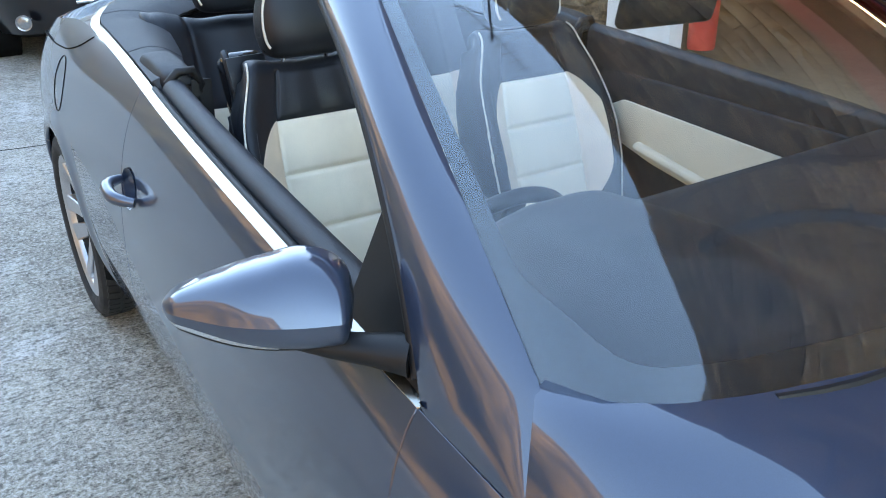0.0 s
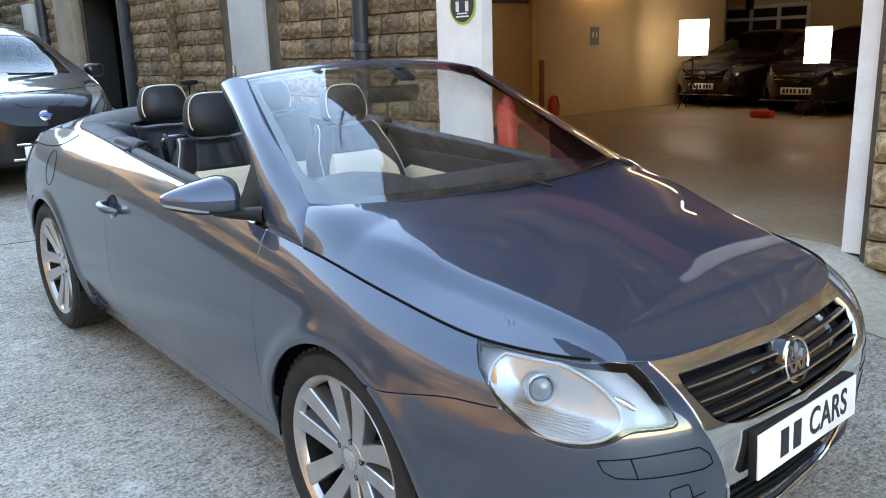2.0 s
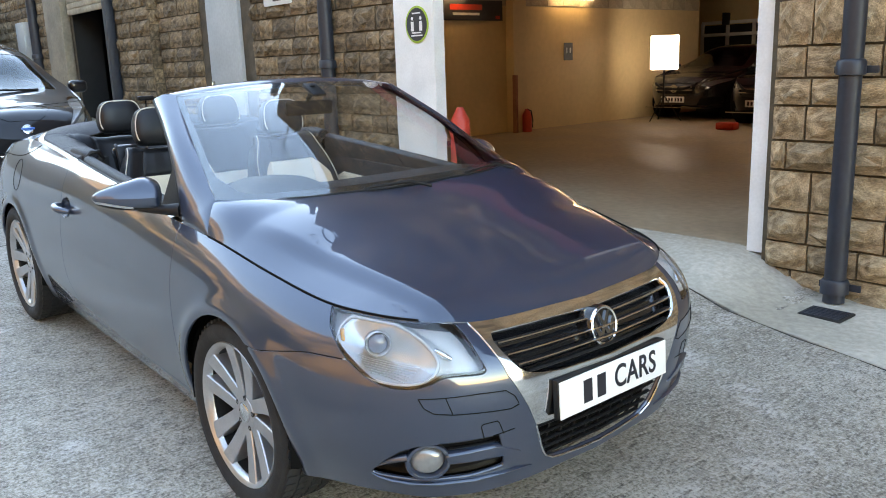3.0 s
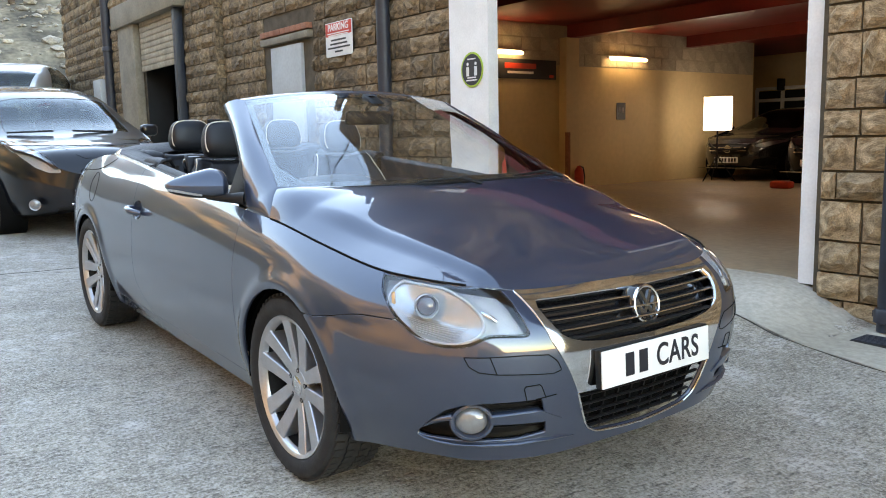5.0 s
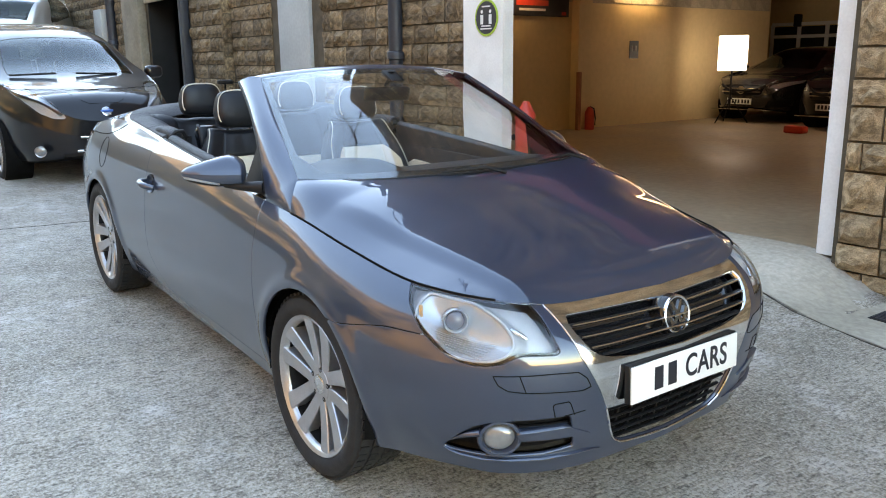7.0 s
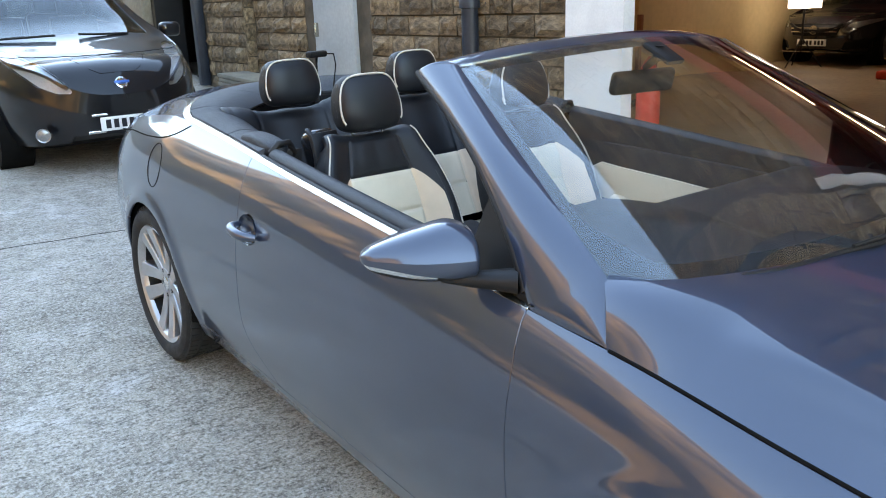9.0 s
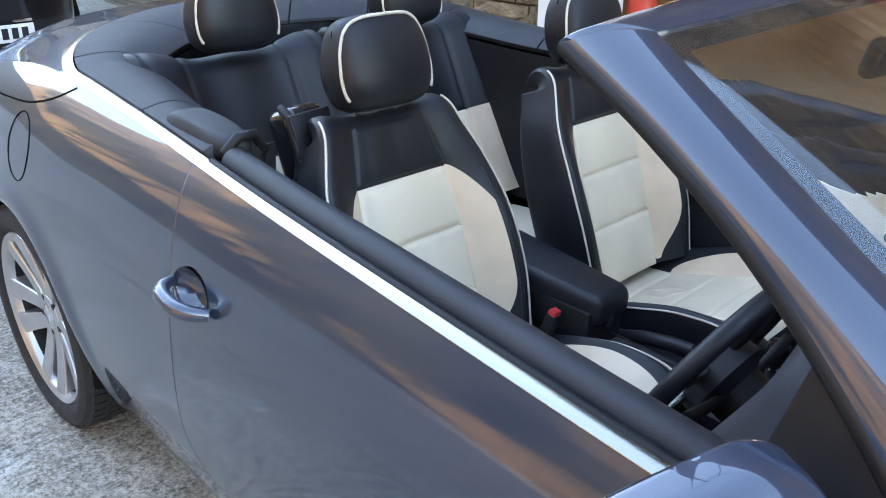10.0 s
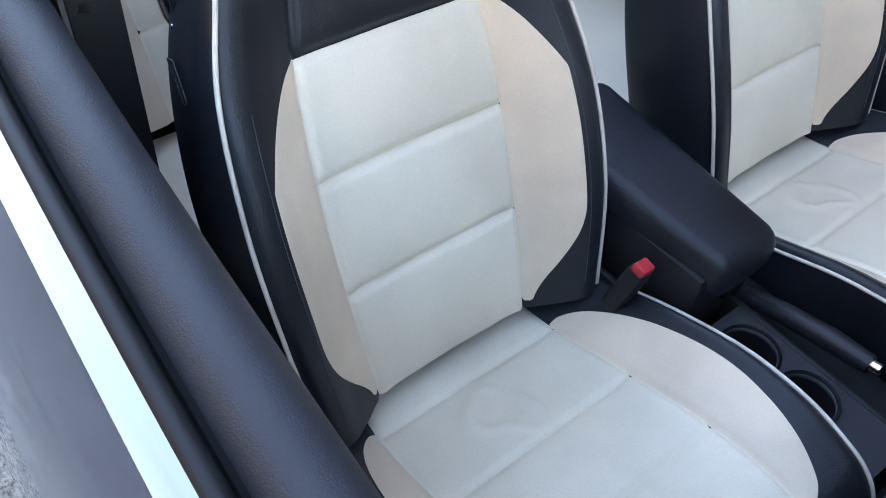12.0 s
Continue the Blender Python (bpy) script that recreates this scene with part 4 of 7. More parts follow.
# fog lamps and the blades beside them
for side in (-1, 1):
    g = SK if side < 0 else mirror_y(SK)
    fh = fog_hole if side < 0 else fog_hole[::-1]
    gn = grid_normals(g)
    gn = gn if gn[200, 40, 1] * side > 0 else -gn
    panel("fog_recess", g - 0.04 * gn, fh + 0.001, BLACK, car, "", thick=-0.04)
    p, n = on_body(0.662, 0.374, -0.004, side)
    out = Vector((0.84, side * 0.54, 0.05)).normalized()
    fm = face_pose(p, out) @ Matrix.Diagonal((1.18, 1.0, 1, 1))
    fog = lathe("fog_lamp", [(0.050, -0.035), (0.056, -0.004), (0.053, 0.004), (0.046, 0.005), (0.041, -0.004), (0.040, -0.020)], fm, PAINT, car, "round fog lamp in a painted ring", 44)
    lathe("fog_lens", [(0.0405, -0.014), (0.036, -0.006), (0.022, 0.001), (0, 0.003)], fm, FOG_LENS, fog, "clear ribbed lens", 36)
    wing_pts = [on_body(q, z, -0.006, side)[0] for q, z in ((0.72, 0.392), (0.76, 0.380), (0.80, 0.360), (0.825, 0.342))]
    tube("fog_fin", wing_pts, [0.020, 0.016, 0.010, 0.003], PAINT, fog, "", 10, 0.6)
    for k in range(4):                                   # small grille slats beside the lamp
        tube("fog_slat", [on_body(q, 0.342 + 0.022 * k + (0.012 if k > 1 else 0), -0.026, side)[0] for q in np.linspace(0.60, 0.43, 8)], 0.005, BLACK, fog, "", 6, 0.6)
    blade = poly_sd(ARC, Z, [(0.61, 0.392), (0.52, 0.397), (0.452, 0.398), (0.372, 0.362), (0.455, 0.366), (0.60, 0.370)], 0.001)
    panel("bumper_blade", g + 0.006 * gn, blade if side < 0 else blade[::-1], PAINT, car, thick=0.035)
    bm = bmesh.new()
    pts = [on_body(q, z, 0.001, side)[0] for q, z in [(0.84, 0.322), (0.82, 0.313), (0.78, 0.306), (0.72, 0.302), (0.62, 0.300), (0.52, 0.298), (0.42, 0.300), (0.36, 0.297), (0.31, 0.290)]]
    add_tube(bm, pts, [0.003, 0.006, 0.009, 0.011, 0.012, 0.012, 0.011, 0.007, 0.002], 8, 0.6)
    part("bumper_lip", bm, PAINT, car, "", 60)
    # washer cover, towing cover and the grooves round them
    for pts in ([(0.687, 0.574), (0.611, 0.573), (0.511, 0.573), (0.430, 0.568), (0.402, 0.547), (0.387, 0.518), (0.415, 0.510), (0.526, 0.518), (0.592, 0.522), (0.645, 0.530), (0.673, 0.547), (0.687, 0.574)], [(0.611, 0.573), (0.592, 0.522)], [(0.499, 0.437), (0.509, 0.474), (0.502, 0.480), (0.460, 0.482), (0.453, 0.476), (0.436, 0.437)], [(0.47, 0.437), (0.40, 0.444)]):
        dense = []
        for (a0, z0), (a1, z1) in zip(pts, pts[1:]):
            dense += [on_body(a0 + (a1 - a0) * q, z0 + (z1 - z0) * q, 0.0004, side)[0] for q in np.linspace(0, 1, 8)[:-1]]
        dense.append(on_body(*pts[-1], 0.0004, side)[0])
        bm = bmesh.new()
        add_tube(bm, dense, 0.0016, 5)
        part("cover_joint", bm, UNDER, car, "", 60)

# chrome strip along the doors and round the open roof well
strip = [(curve(ST, TX, s).item(), curve(ST, TY, s).item(), curve(ST, TZ, s).item()) for s in np.linspace(9.0, 5.35, 60)]
strip = [p for p in strip if p[0] > -1.12]
loop = strip + [(-1.25, -0.665, 1.038), (-1.36, -0.585, 1.046), (-1.49, -0.45, 1.05), (-1.61, -0.26, 1.053), (-1.675, 0.0, 1.055)]
lp = np.array(loop)
d = np.concatenate([[0], np.cumsum(np.linalg.norm(np.diff(lp, axis=0), axis=1))])
t = np.linspace(0, d[-1], 140)
lp = np.stack([curve(d, lp[:, k], t) for k in range(3)], -1)
way = np.gradient(lp, axis=0)
inn = np.stack([way[:, 1], -way[:, 0], 0 * way[:, 0]], -1)
inn /= np.linalg.norm(inn, axis=1, keepdims=True)
inn = inn * np.sign(np.sum(inn * (np.array([-0.3, 0, 1]) - lp), axis=1))[:, None]
w = np.linspace(0, 1, 7)[None, :, None]
STRIP = lp[:, None] + inn[:, None] * w * 0.025 + np.array([0, 0, 1]) * (0.002 + 0.006 * np.sin(w * math.pi * 0.55))
for side in (-1, 1):
    sg = STRIP if side < 0 else STRIP * np.array([1, -1, 1])
    fl = grid_normals(sg)[5, 3, 2] < 0
    joint = np.abs(sg[..., 0] - (-0.466)) - 0.0025
    panel("chrome_strip", sg, joint, SATIN, car, "satin chrome strip under the window line", thick=0.01, flip=fl)

# door handles
for side in (-1, 1):
    p, n = Vector((-0.356, side * 0.838, 0.781)), Vector((0, side, 0.22)).normalized()
    m = face_pose(p, n, 7 * side)
    handle = lathe("handle_bowl", [(0.0, -0.030), (0.025, -0.028), (0.037, -0.016), (0.044, -0.002), (0.046, 0.002)], m @ Matrix.Diagonal((1.35, 1.0, 1, 1)), PAINT, car, "", 36)
    pts, rad = [], []
    for q in np.linspace(-1, 1, 17):
        pts.append(m @ Vector((0.066 * q + 0.010, -0.004 * (1 - q * q) , 0.042 * (1 - abs(q) ** 3.2) + 0.006)))
        rad.append(0.016 - 0.005 * abs(q) ** 4)
    tube("door_handle", pts, rad, PAINT, car, "painted pull handle", 10)

# mirrors
def mirror_grid(side, n=72, m=64):
    """A wedge-shaped housing from its outer tip to the blunt end beside the pillar."""
    u, th = np.meshgrid(np.linspace(0, 1, n) ** 1.15, np.linspace(0, 2 * math.pi, m), indexing="ij")
    def sp(v, e):
        return np.sign(v) * np.abs(v) ** e
    ends = np.sqrt(np.clip(1 - np.clip((u - 0.93) / 0.07, 0, 1) ** 2.4, 0, 1)) * np.sqrt(np.clip(1 - (1 - np.clip(u / 0.10, 0, 1)) ** 2, 0, 1))
    nose = curve([0, 0.15, 0.4, 0.7, 1], [0.022, 0.040, 0.066, 0.076, 0.070], u)
    top = curve([0, 0.2, 0.5, 0.8, 0.9, 1], [0.010, 0.030, 0.053, 0.062, 0.052, 0.030], u)
    low = curve([0, 0.2, 0.5, 1], [0.022, 0.038, 0.050, 0.048], u)
    a = np.where(np.cos(th) > 0, nose, 0.032) * sp(np.cos(th), 0.62) * ends
    b = np.where(np.sin(th) > 0, top, low) * sp(np.sin(th), 0.72) * ends
    a = a - 0.034 * np.clip(b / 0.06, 0, 1.1) * (0.5 + 0.5 * np.cos(th))
    axis, fwd = np.array([0.47, 0.883, 0.0]), np.array([0.883, -0.47, 0.0])
    p = np.array([0.578, -1.002, 0.980]) + axis * (u * 0.244)[..., None] + fwd * a[..., None] + np.array([0, 0, 1]) * b[..., None]
    return p * np.array([1, -side, 1]), u


for side in (-1, 1):
    mg, mu = mirror_grid(side)
    nn = grid_normals(mg)
    fl = np.sum(nn * (mg - mg.mean((0, 1)))) < 0
    line = 0.968 - 0.026 * smooth(0.0, 0.9, mu)
    mirror = panel("door_mirror", mg, mg[..., 2] - line, PAINT, car, "blue-grey door mirror with a clear indicator strip", thick=0.004, flip=fl)
    panel("mirror_base", mg, np.maximum(line - 0.012 - mg[..., 2], np.minimum(line - 0.002 - mg[..., 2], mu - 0.62)), BLACK, mirror, "black lower shell", thick=0.004, flip=fl)
    panel("indicator", mg, np.minimum.reduce([line - mg[..., 2], mg[..., 2] - line + 0.012, 0.62 - mu]), CHROME, mirror, "clear indicator strip", thick=0.0, flip=fl, lift=-0.001)
    bm = bmesh.new()
    add_tube(bm, [(0.68, side * 0.87, 0.936), (0.715, side * 0.83, 0.932), (0.75, side * 0.79, 0.930), (0.785, side * 0.755, 0.930)], [0.016, 0.022, 0.027, 0.036], 12, 0.75)
    part("mirror_arm", bm, BLACK, mirror, "", 50)

# wipers resting on the lower edge of the screen
for x0, y0, x1, y1 in ((1.30, 0.56, 1.33, -0.06), (1.335, 0.02, 1.18, -0.52)):
    q = np.linspace(0, 1, 12)
    pts = [(x0 + (x1 - x0) * u + 0.05 * math.sin(math.pi * u), y0 + (y1 - y0) * u, 0.0) for u in q]
    pts = [(screen_base(y) - 0.005 + 0.008 * math.sin(9 * u), y, 0.986) for u, (x, y, z) in zip(q, pts)]
    wiper = tube("wiper_blade", pts, 0.0055, BLACK, car, "black wiper lying along the screen", 6)
    a0 = Vector(pts[0])
    tube("wiper_arm", [(a0.x + 0.05, a0.y + 0.03, 0.98), (a0.x + 0.02, a0.y - 0.05, 1.004), tuple(Vector(pts[5]) + Vector((0.005, 0, 0.010)))], [0.007, 0.006, 0.004], BLACK, wiper, "", 8)
panel("scuttle", np.stack([np.broadcast_to(screen_base(np.linspace(-0.66, 0.66, 50))[:, None] + np.linspace(-0.06, 0.05, 6)[None, :], (50, 6)), np.broadcast_to(np.linspace(-0.66, 0.66, 50)[:, None], (50, 6)), np.full((50, 6), 0.955)], -1), 1.0, BLACK, car, "black scuttle panel", thick=0.01)

# boot deck, tail lamps, fuel flap
def deck_grid(n=60, m=81):
    q = np.linspace(0, 1, n)[:, None]
    a = np.linspace(-1, 1, m)[None, :]
    ed = [(curve(ST, TX, s).item(), curve(ST, TY, s).item(), curve(ST, TZ, s).item()) for s in np.linspace(0, 5.35, 200)]
    ed = np.array([e for e in ed])
    x = -2.10 + 1.0 * q ** 1.5
    ey = np.interp(x, ed[:, 0], ed[:, 1])
    ez = np.interp(x, ed[:, 0], ed[:, 2])
    zc = curve([-2.1, -2.0, -1.7, -1.3, -1.1], [0.90, 0.985, 1.045, 1.055, 1.05], x)
    y = a * -ey
    return np.stack([np.broadcast_to(x, y.shape), y, ez + (zc - ez) * (1 - np.abs(a) ** 3.0)], -1)


DK = deck_grid()
rear_of = curve([0, 0.26, 0.45, 0.585, 0.68], [-1.675, -1.61, -1.49, -1.36, -1.22], np.clip(np.abs(DK[..., 1]), 0, 0.68)) + np.clip(np.abs(DK[..., 1]) - 0.68, 0, 1) * 3.0
panel("boot_lid", DK, rear_of - DK[..., 0] - 0.002, PAINT, car, thick=0.015, flip=grid_normals(DK)[20, 40, 2] < 0)
for side in (-1, 1):
    g = SK if side < 0 else mirror_y(SK)
    hole = poly_sd(X, Z, [(-2.3, 0.70), (-1.93, 0.71), (-1.90, 0.86), (-2.3, 0.86)])
    panel("tail_lamp", g, hole if side < 0 else hole[::-1], RED_LENS, car, "red tail lamp", thick=0.005, lift=0.004 * (1 if (grid_normals(g)[100, 40, 1] * side) > 0 else -1))
ring = []
for q in np.linspace(0, 2 * math.pi, 33):
    xx, zz = -1.215 + 0.066 * math.cos(q), 0.835 + 0.082 * math.sin(q)
    i = np.argmin(np.abs(X[:, 60] - xx))
    ring.append((xx, np.interp(zz, Z[i], Y[i]) - 0.0006, zz))
tube("fuel_flap_joint", ring, 0.0016, UNDER, car, "", 5)

# joint of the boot lid over each rear shoulder
for side in (-1, 1):
    pts = []
    for xx, zz in zip(np.linspace(-1.02, -1.86, 40), curve([-1.86, -1.6, -1.35, -1.18, -1.08, -1.02], [0.88, 0.915, 0.925, 0.945, 0.975, 1.003], np.linspace(-1.02, -1.86, 40))):
        i = np.argmin(np.abs(X[:, 60] - xx))
        pts.append((float(xx), float(-side * (np.interp(zz, Z[i], Y[i]) - 0.0005)), float(zz)))
    tube("boot_joint", pts, 0.0026, UNDER, car, "", 5)


# ---- cabin ----
RED_PLASTIC = material("red_button", (0.55, 0.03, 0.04), 0.35, vary=0.06, scale=40)
CARPET = material("black_carpet", (0.015, 0.015, 0.016), 0.95, vary=0.2, scale=60, bump=0.4, bump_scale=500)
STITCH = material("grey_stitch", (0.045, 0.045, 0.05), 0.7, vary=0.1, scale=90)


def seat_grid(spine, section, us, ws):
    """A padded surface: section(u, w) gives sideways and outward offsets from the spine(w) -> point, outward."""
    u, w = np.meshgrid(us, ws, indexing="ij")
    p, out = spine(w)
    y, d = section(u, w)
    return p + out * d[..., None] + np.array([0, 1, 0]) * y[..., None], u, w


def groove(dist, depth=0.006, width=0.006):
    return -depth * np.exp(-(dist / width) ** 2)


CU = [0, 0.20, 0.40, 0.46, 0.60, 0.72, 0.80, 0.88, 0.94, 1.0, 1.15, 1.4]
CY = [0, 0.059, 0.118, 0.134, 0.177, 0.211, 0.233, 0.247, 0.252, 0.246, 0.21, 0]
CD = [-0.004, -0.002, 0.002, 0.008, 0.046, 0.070, 0.068, 0.036, -0.01, -0.075, -0.10, -0.105]
SEAMS = (0.262, 0.508, 0.738)


def back_spine(w):
    length, r = 0.60, 0.05
    t = np.clip(w, 0, 0.92)
    a = np.clip((w - 0.92) / 0.28, 0, 1) * math.pi * 0.9
    along = t * length + r * np.sin(a) * 0.9
    back = r * (1 - np.cos(a))
    x = -0.190 - 0.359 * along - 0.933 * back
    z = 0.470 + 0.933 * along - 0.359 * back
    out = np.stack([0.933 * np.cos(a) - 0.359 * np.sin(a), 0 * a, 0.359 * np.cos(a) + 0.933 * np.sin(a)], -1)
    return np.stack([x, 0 * x, z], -1), out


def back_section(u, w):
    a = np.abs(u)
    y = curve(CU, CY, a) * curve([0, 0.3, 0.55, 0.75, 0.92, 1.05, 1.2], [0.93, 1.0, 0.99, 0.90, 0.74, 0.66, 0.6], w)
    front = a < 1.0
    d = curve(CU, CD, a)
    fd = curve([0, 0.3, 0.55, 0.75, 0.92, 1.2], [0.75, 1.0, 0.85, 0.5, 0.25, 0.2], w)
    d = np.where(d > 0, d * fd, d)
    d = np.where(w > 0.92, d * (1 - smooth(0.92, 1.2, w) * 0.6), d)
    inner = smooth(0.47, 0.42, a)
    puff = 0.0
    for lo, hi in ((0.0, 0.262), (0.262, 0.508), (0.508, 0.738), (0.738, 0.95)):
        q = np.clip((w - lo) / (hi - lo), 0, 1)
        puff = puff + np.where((w >= lo) & (w < hi), 0.008 * (4 * q * (1 - q)) ** 0.6, 0)
    d = d + inner * puff * (1 - (a / 0.46) ** 4)
    d = d + np.where(front, groove((a - 0.455) * 0.35) * (w < 0.95), 0)
    d = d + sum(groove((w - s) * 0.6) for s in SEAMS) * inner
    d = d + 0.0009 * np.sin(15 * u + 5 * np.sin(9 * w)) * (0.6 + 0.4 * np.sin(7 * u + 2)) * smooth(0.73, 0.80, w) * inner
    return np.sign(u) * y, d


def cushion_spine(w):
    t = np.clip(w, 0, 1)
    r = 0.055
    a = np.clip((w - 1) / 0.3, 0, 1) * math.pi * 0.62
    x = -0.255 + 0.482 * t + r * np.sin(a)
    z = curve([0, 0.22, 0.48, 0.74, 0.92, 1.0], [0.432, 0.440, 0.478, 0.522, 0.540, 0.540], t) - r * (1 - np.cos(a)) - 0.12 * np.clip((w - 1.3) / 0.3, 0, 1)
    out = np.stack([np.sin(a), 0 * a, np.cos(a)], -1)
    return np.stack([x, 0 * x, z], -1), out


QU = [0, 0.22, 0.42, 0.48, 0.60, 0.72, 0.82, 0.90, 1.0, 1.15]
QY = [0, 0.074, 0.138, 0.155, 0.190, 0.216, 0.238, 0.250, 0.252, 0.24]
QD = [0, 0.0, 0.003, 0.007, 0.026, 0.042, 0.050, 0.030, -0.05, -0.16]
CSEAMS = (0.22, 0.50, 0.75)


def cushion_section(u, w):
    a = np.abs(u)
    y = curve(QU, QY, a) * curve([0, 0.3, 0.7, 1.0, 1.6], [0.93, 1.0, 1.0, 0.96, 0.94], w)
    d = curve(QU, QD, a)
    fd = curve([0, 0.2, 0.6, 0.9, 1.1, 1.6], [0.9, 1.15, 1.25, 0.75, 0.25, 0.1], w)
    d = np.where(d > 0, d * fd, d)
    inner = smooth(0.50, 0.44, a)
    d = d + groove((a - 0.475) * 0.35) * (w < 1.05) + sum(groove((w - s) * 0.5, 0.005) for s in CSEAMS) * inner
    d = d + inner * 0.006 * np.cos(u * 3.1) * (w < 1.0)
    rr = np.hypot((w - 0.36) * 1.7, u + 0.02)            # loose folds pressed into the middle of the cushion
    crease = 0.0034 * np.exp(-((rr - 0.13 - 0.035 * np.sin(2 * np.arctan2(u + 0.02, w - 0.36) + 0.7) - 0.02 * np.sin(3 * np.arctan2(u + 0.02, w - 0.36))) / 0.030) ** 2) - 0.002 * np.exp(-(rr / 0.09) ** 2)
    crease = crease + 0.0022 * np.sin(34 * w + 5 * np.sin(6 * u)) * np.exp(-((w - 0.34) / 0.14) ** 2 - ((u + 0.05) / 0.3) ** 2)
    return np.sign(u) * y, d + crease


def make_seat():
    us, ws = np.linspace(-1.4, 1.4, 190), np.linspace(-0.02, 1.2, 150)
    g, u, w = seat_grid(back_spine, back_section, us, ws)
    a = np.abs(u)
    fl = np.sum(grid_normals(g)[95, 60] * np.array([0.93, 0, 0.36])) < 0
    top = 0.73 - 0.16 * smooth(0.62, 0.80, a)
    keep_c = np.minimum(0.455 - a, 0.738 - w) - 0.002
    bol = np.minimum.reduce([a - 0.457, 0.742 - 0.17 * (np.clip(a - 0.457, 0, 1) / 0.23) ** 1.6 - w, 0.69 - 0.20 * smooth(0.28, 0.0, w) ** 1.5 - a, w - 0.02])
    seat = panel("front_seat", g, np.minimum.reduce([np.maximum.reduce([-keep_c - 0.004, 0 * a - 1]), -bol - 0.001, 1.0 - 0 * a]), LEATHER, car, "black and cream leather front seat with cream piping", thick=0.004, flip=fl)
    for n, (lo, hi) in enumerate(((-0.1, 0.262), (0.262, 0.508), (0.508, 0.738))):
        panel("back_panel", g, np.minimum.reduce([0.455 - a - 0.001, w - lo - 0.0012, hi - w - 0.0012]), CREAM, seat, "cream leather panel", thick=0.004, flip=fl, lift=0.0008)
    for s in (-1, 1):
        panel("back_bolster", g, np.minimum(bol, s * u), WARM_LIT_CREAM, seat, "cream side bolster tinted as if warmly lit", thick=0.004, flip=fl, lift=0.0008)
    for s in (-1, 1):
        wl = np.linspace(0.0, 1.0, 60)
        ul = s * (0.82 + 0 * wl)
        p, out = back_spine(wl)
        y, d = back_section(ul, wl)
        pts = p + out * (d + 0.001)[:, None] + np.array([0, 1, 0]) * (y + s * 0.003)[:, None]
        tube("piping", [tuple(q) for q in pts], 0.0028, PIPING, seat, "cream piping", 8)
    for s in (-1, 1):                                   # stitch lines beside the bolsters
        wl = np.linspace(0.05, 0.70, 40)
        p, out = back_spine(wl)
        y, d = back_section(s * (0.71 + 0 * wl), wl)
        pts = p + out * (d + 0.0004)[:, None] + np.array([0, 1, 0]) * y[:, None]
        tube("stitching", [tuple(q) for q in pts], 0.0007, STITCH, seat, "", 4)
    # cushion
    us, ws = np.linspace(-1.15, 1.15, 170), np.linspace(0, 1.6, 170)
    g, u, w = seat_grid(cushion_spine, cushion_section, us, ws)
    a = np.abs(u)
    fl = grid_normals(g)[85, 60, 2] < 0
    keep_c = np.minimum(0.475 - a, 1.10 - w)
    lens_edge = 0.48 + 0.245 * np.clip(4 * (w - 0.20) * (1.05 - w) / 0.7225, 0, 1) ** 0.55
    bol = np.minimum.reduce([a - 0.477, lens_edge - a, w - 0.20, 1.05 - w])
    cushion = panel("seat_cushion", g, np.minimum(-keep_c - 0.002, -bol - 0.001), LEATHER, seat, "", thick=0.004, flip=fl)
    for lo, hi in ((-0.1, 0.22), (0.22, 0.50), (0.50, 0.75), (0.75, 1.10)):
        panel("cushion_panel", g, np.minimum.reduce([0.475 - a - 0.001, w - lo - 0.0012, hi - w - 0.0012]), CREAM, seat, "creased cream leather panel", thick=0.004, flip=fl, lift=0.0008)
    for s in (-1, 1):
        panel("cushion_bolster", g, np.minimum(bol, s * u), WARM_LIT_CREAM, seat, "cream side bolster tinted as if warmly lit", thick=0.004, flip=fl, lift=0.0008)
        wl = np.concatenate([np.linspace(0.02, 1.25, 60)])
        p, out = cushion_spine(wl)
        y, d = cushion_section(s * (0.865 + 0 * wl), wl)
        pts = p + out * (d + 0.001)[:, None] + np.array([0, 1, 0]) * (y + s * 0.003)[:, None]
        tube("piping", [tuple(q) for q in pts], 0.0028, PIPING, seat, "cream piping", 8)
    add_headrest(seat, (-0.425, 0, 1.116), 0.120, 0.095, 0.062, 14)
    for s in (-1, 1):
        tube("headrest_post", [(-0.43, s * 0.06, 1.0), (-0.428, s * 0.06, 1.06)], 0.006, CHROME, seat, "", 8)
    return seat


def headrest_grid(c, hy, hz, hx, tilt, n=72, m=48):
    th, ph = np.meshgrid(np.linspace(0, 2 * math.pi, n), np.linspace(0.001, math.pi - 0.001, m), indexing="ij")
    def sp(v, e):
        return np.sign(v) * np.abs(v) ** e
    x = hx * sp(np.sin(ph), 0.34) * sp(np.cos(th), 0.72)
    z = hz * sp(np.sin(ph), 0.34) * sp(np.sin(th), 0.72)
    y = hy * sp(np.cos(ph), 0.42)
    y = y * (1 - 0.16 * smooth(-0.2, 1.0, z / hz))
    x = x + 0.018 * (y / hy) ** 2 * (x > 0) * -1
    ca, sa = math.cos(radians(tilt)), math.sin(radians(tilt))
    return np.stack([c[0] + x * ca - z * sa, c[1] + y, c[2] + x * sa + z * ca], -1), y / hy, x / hx


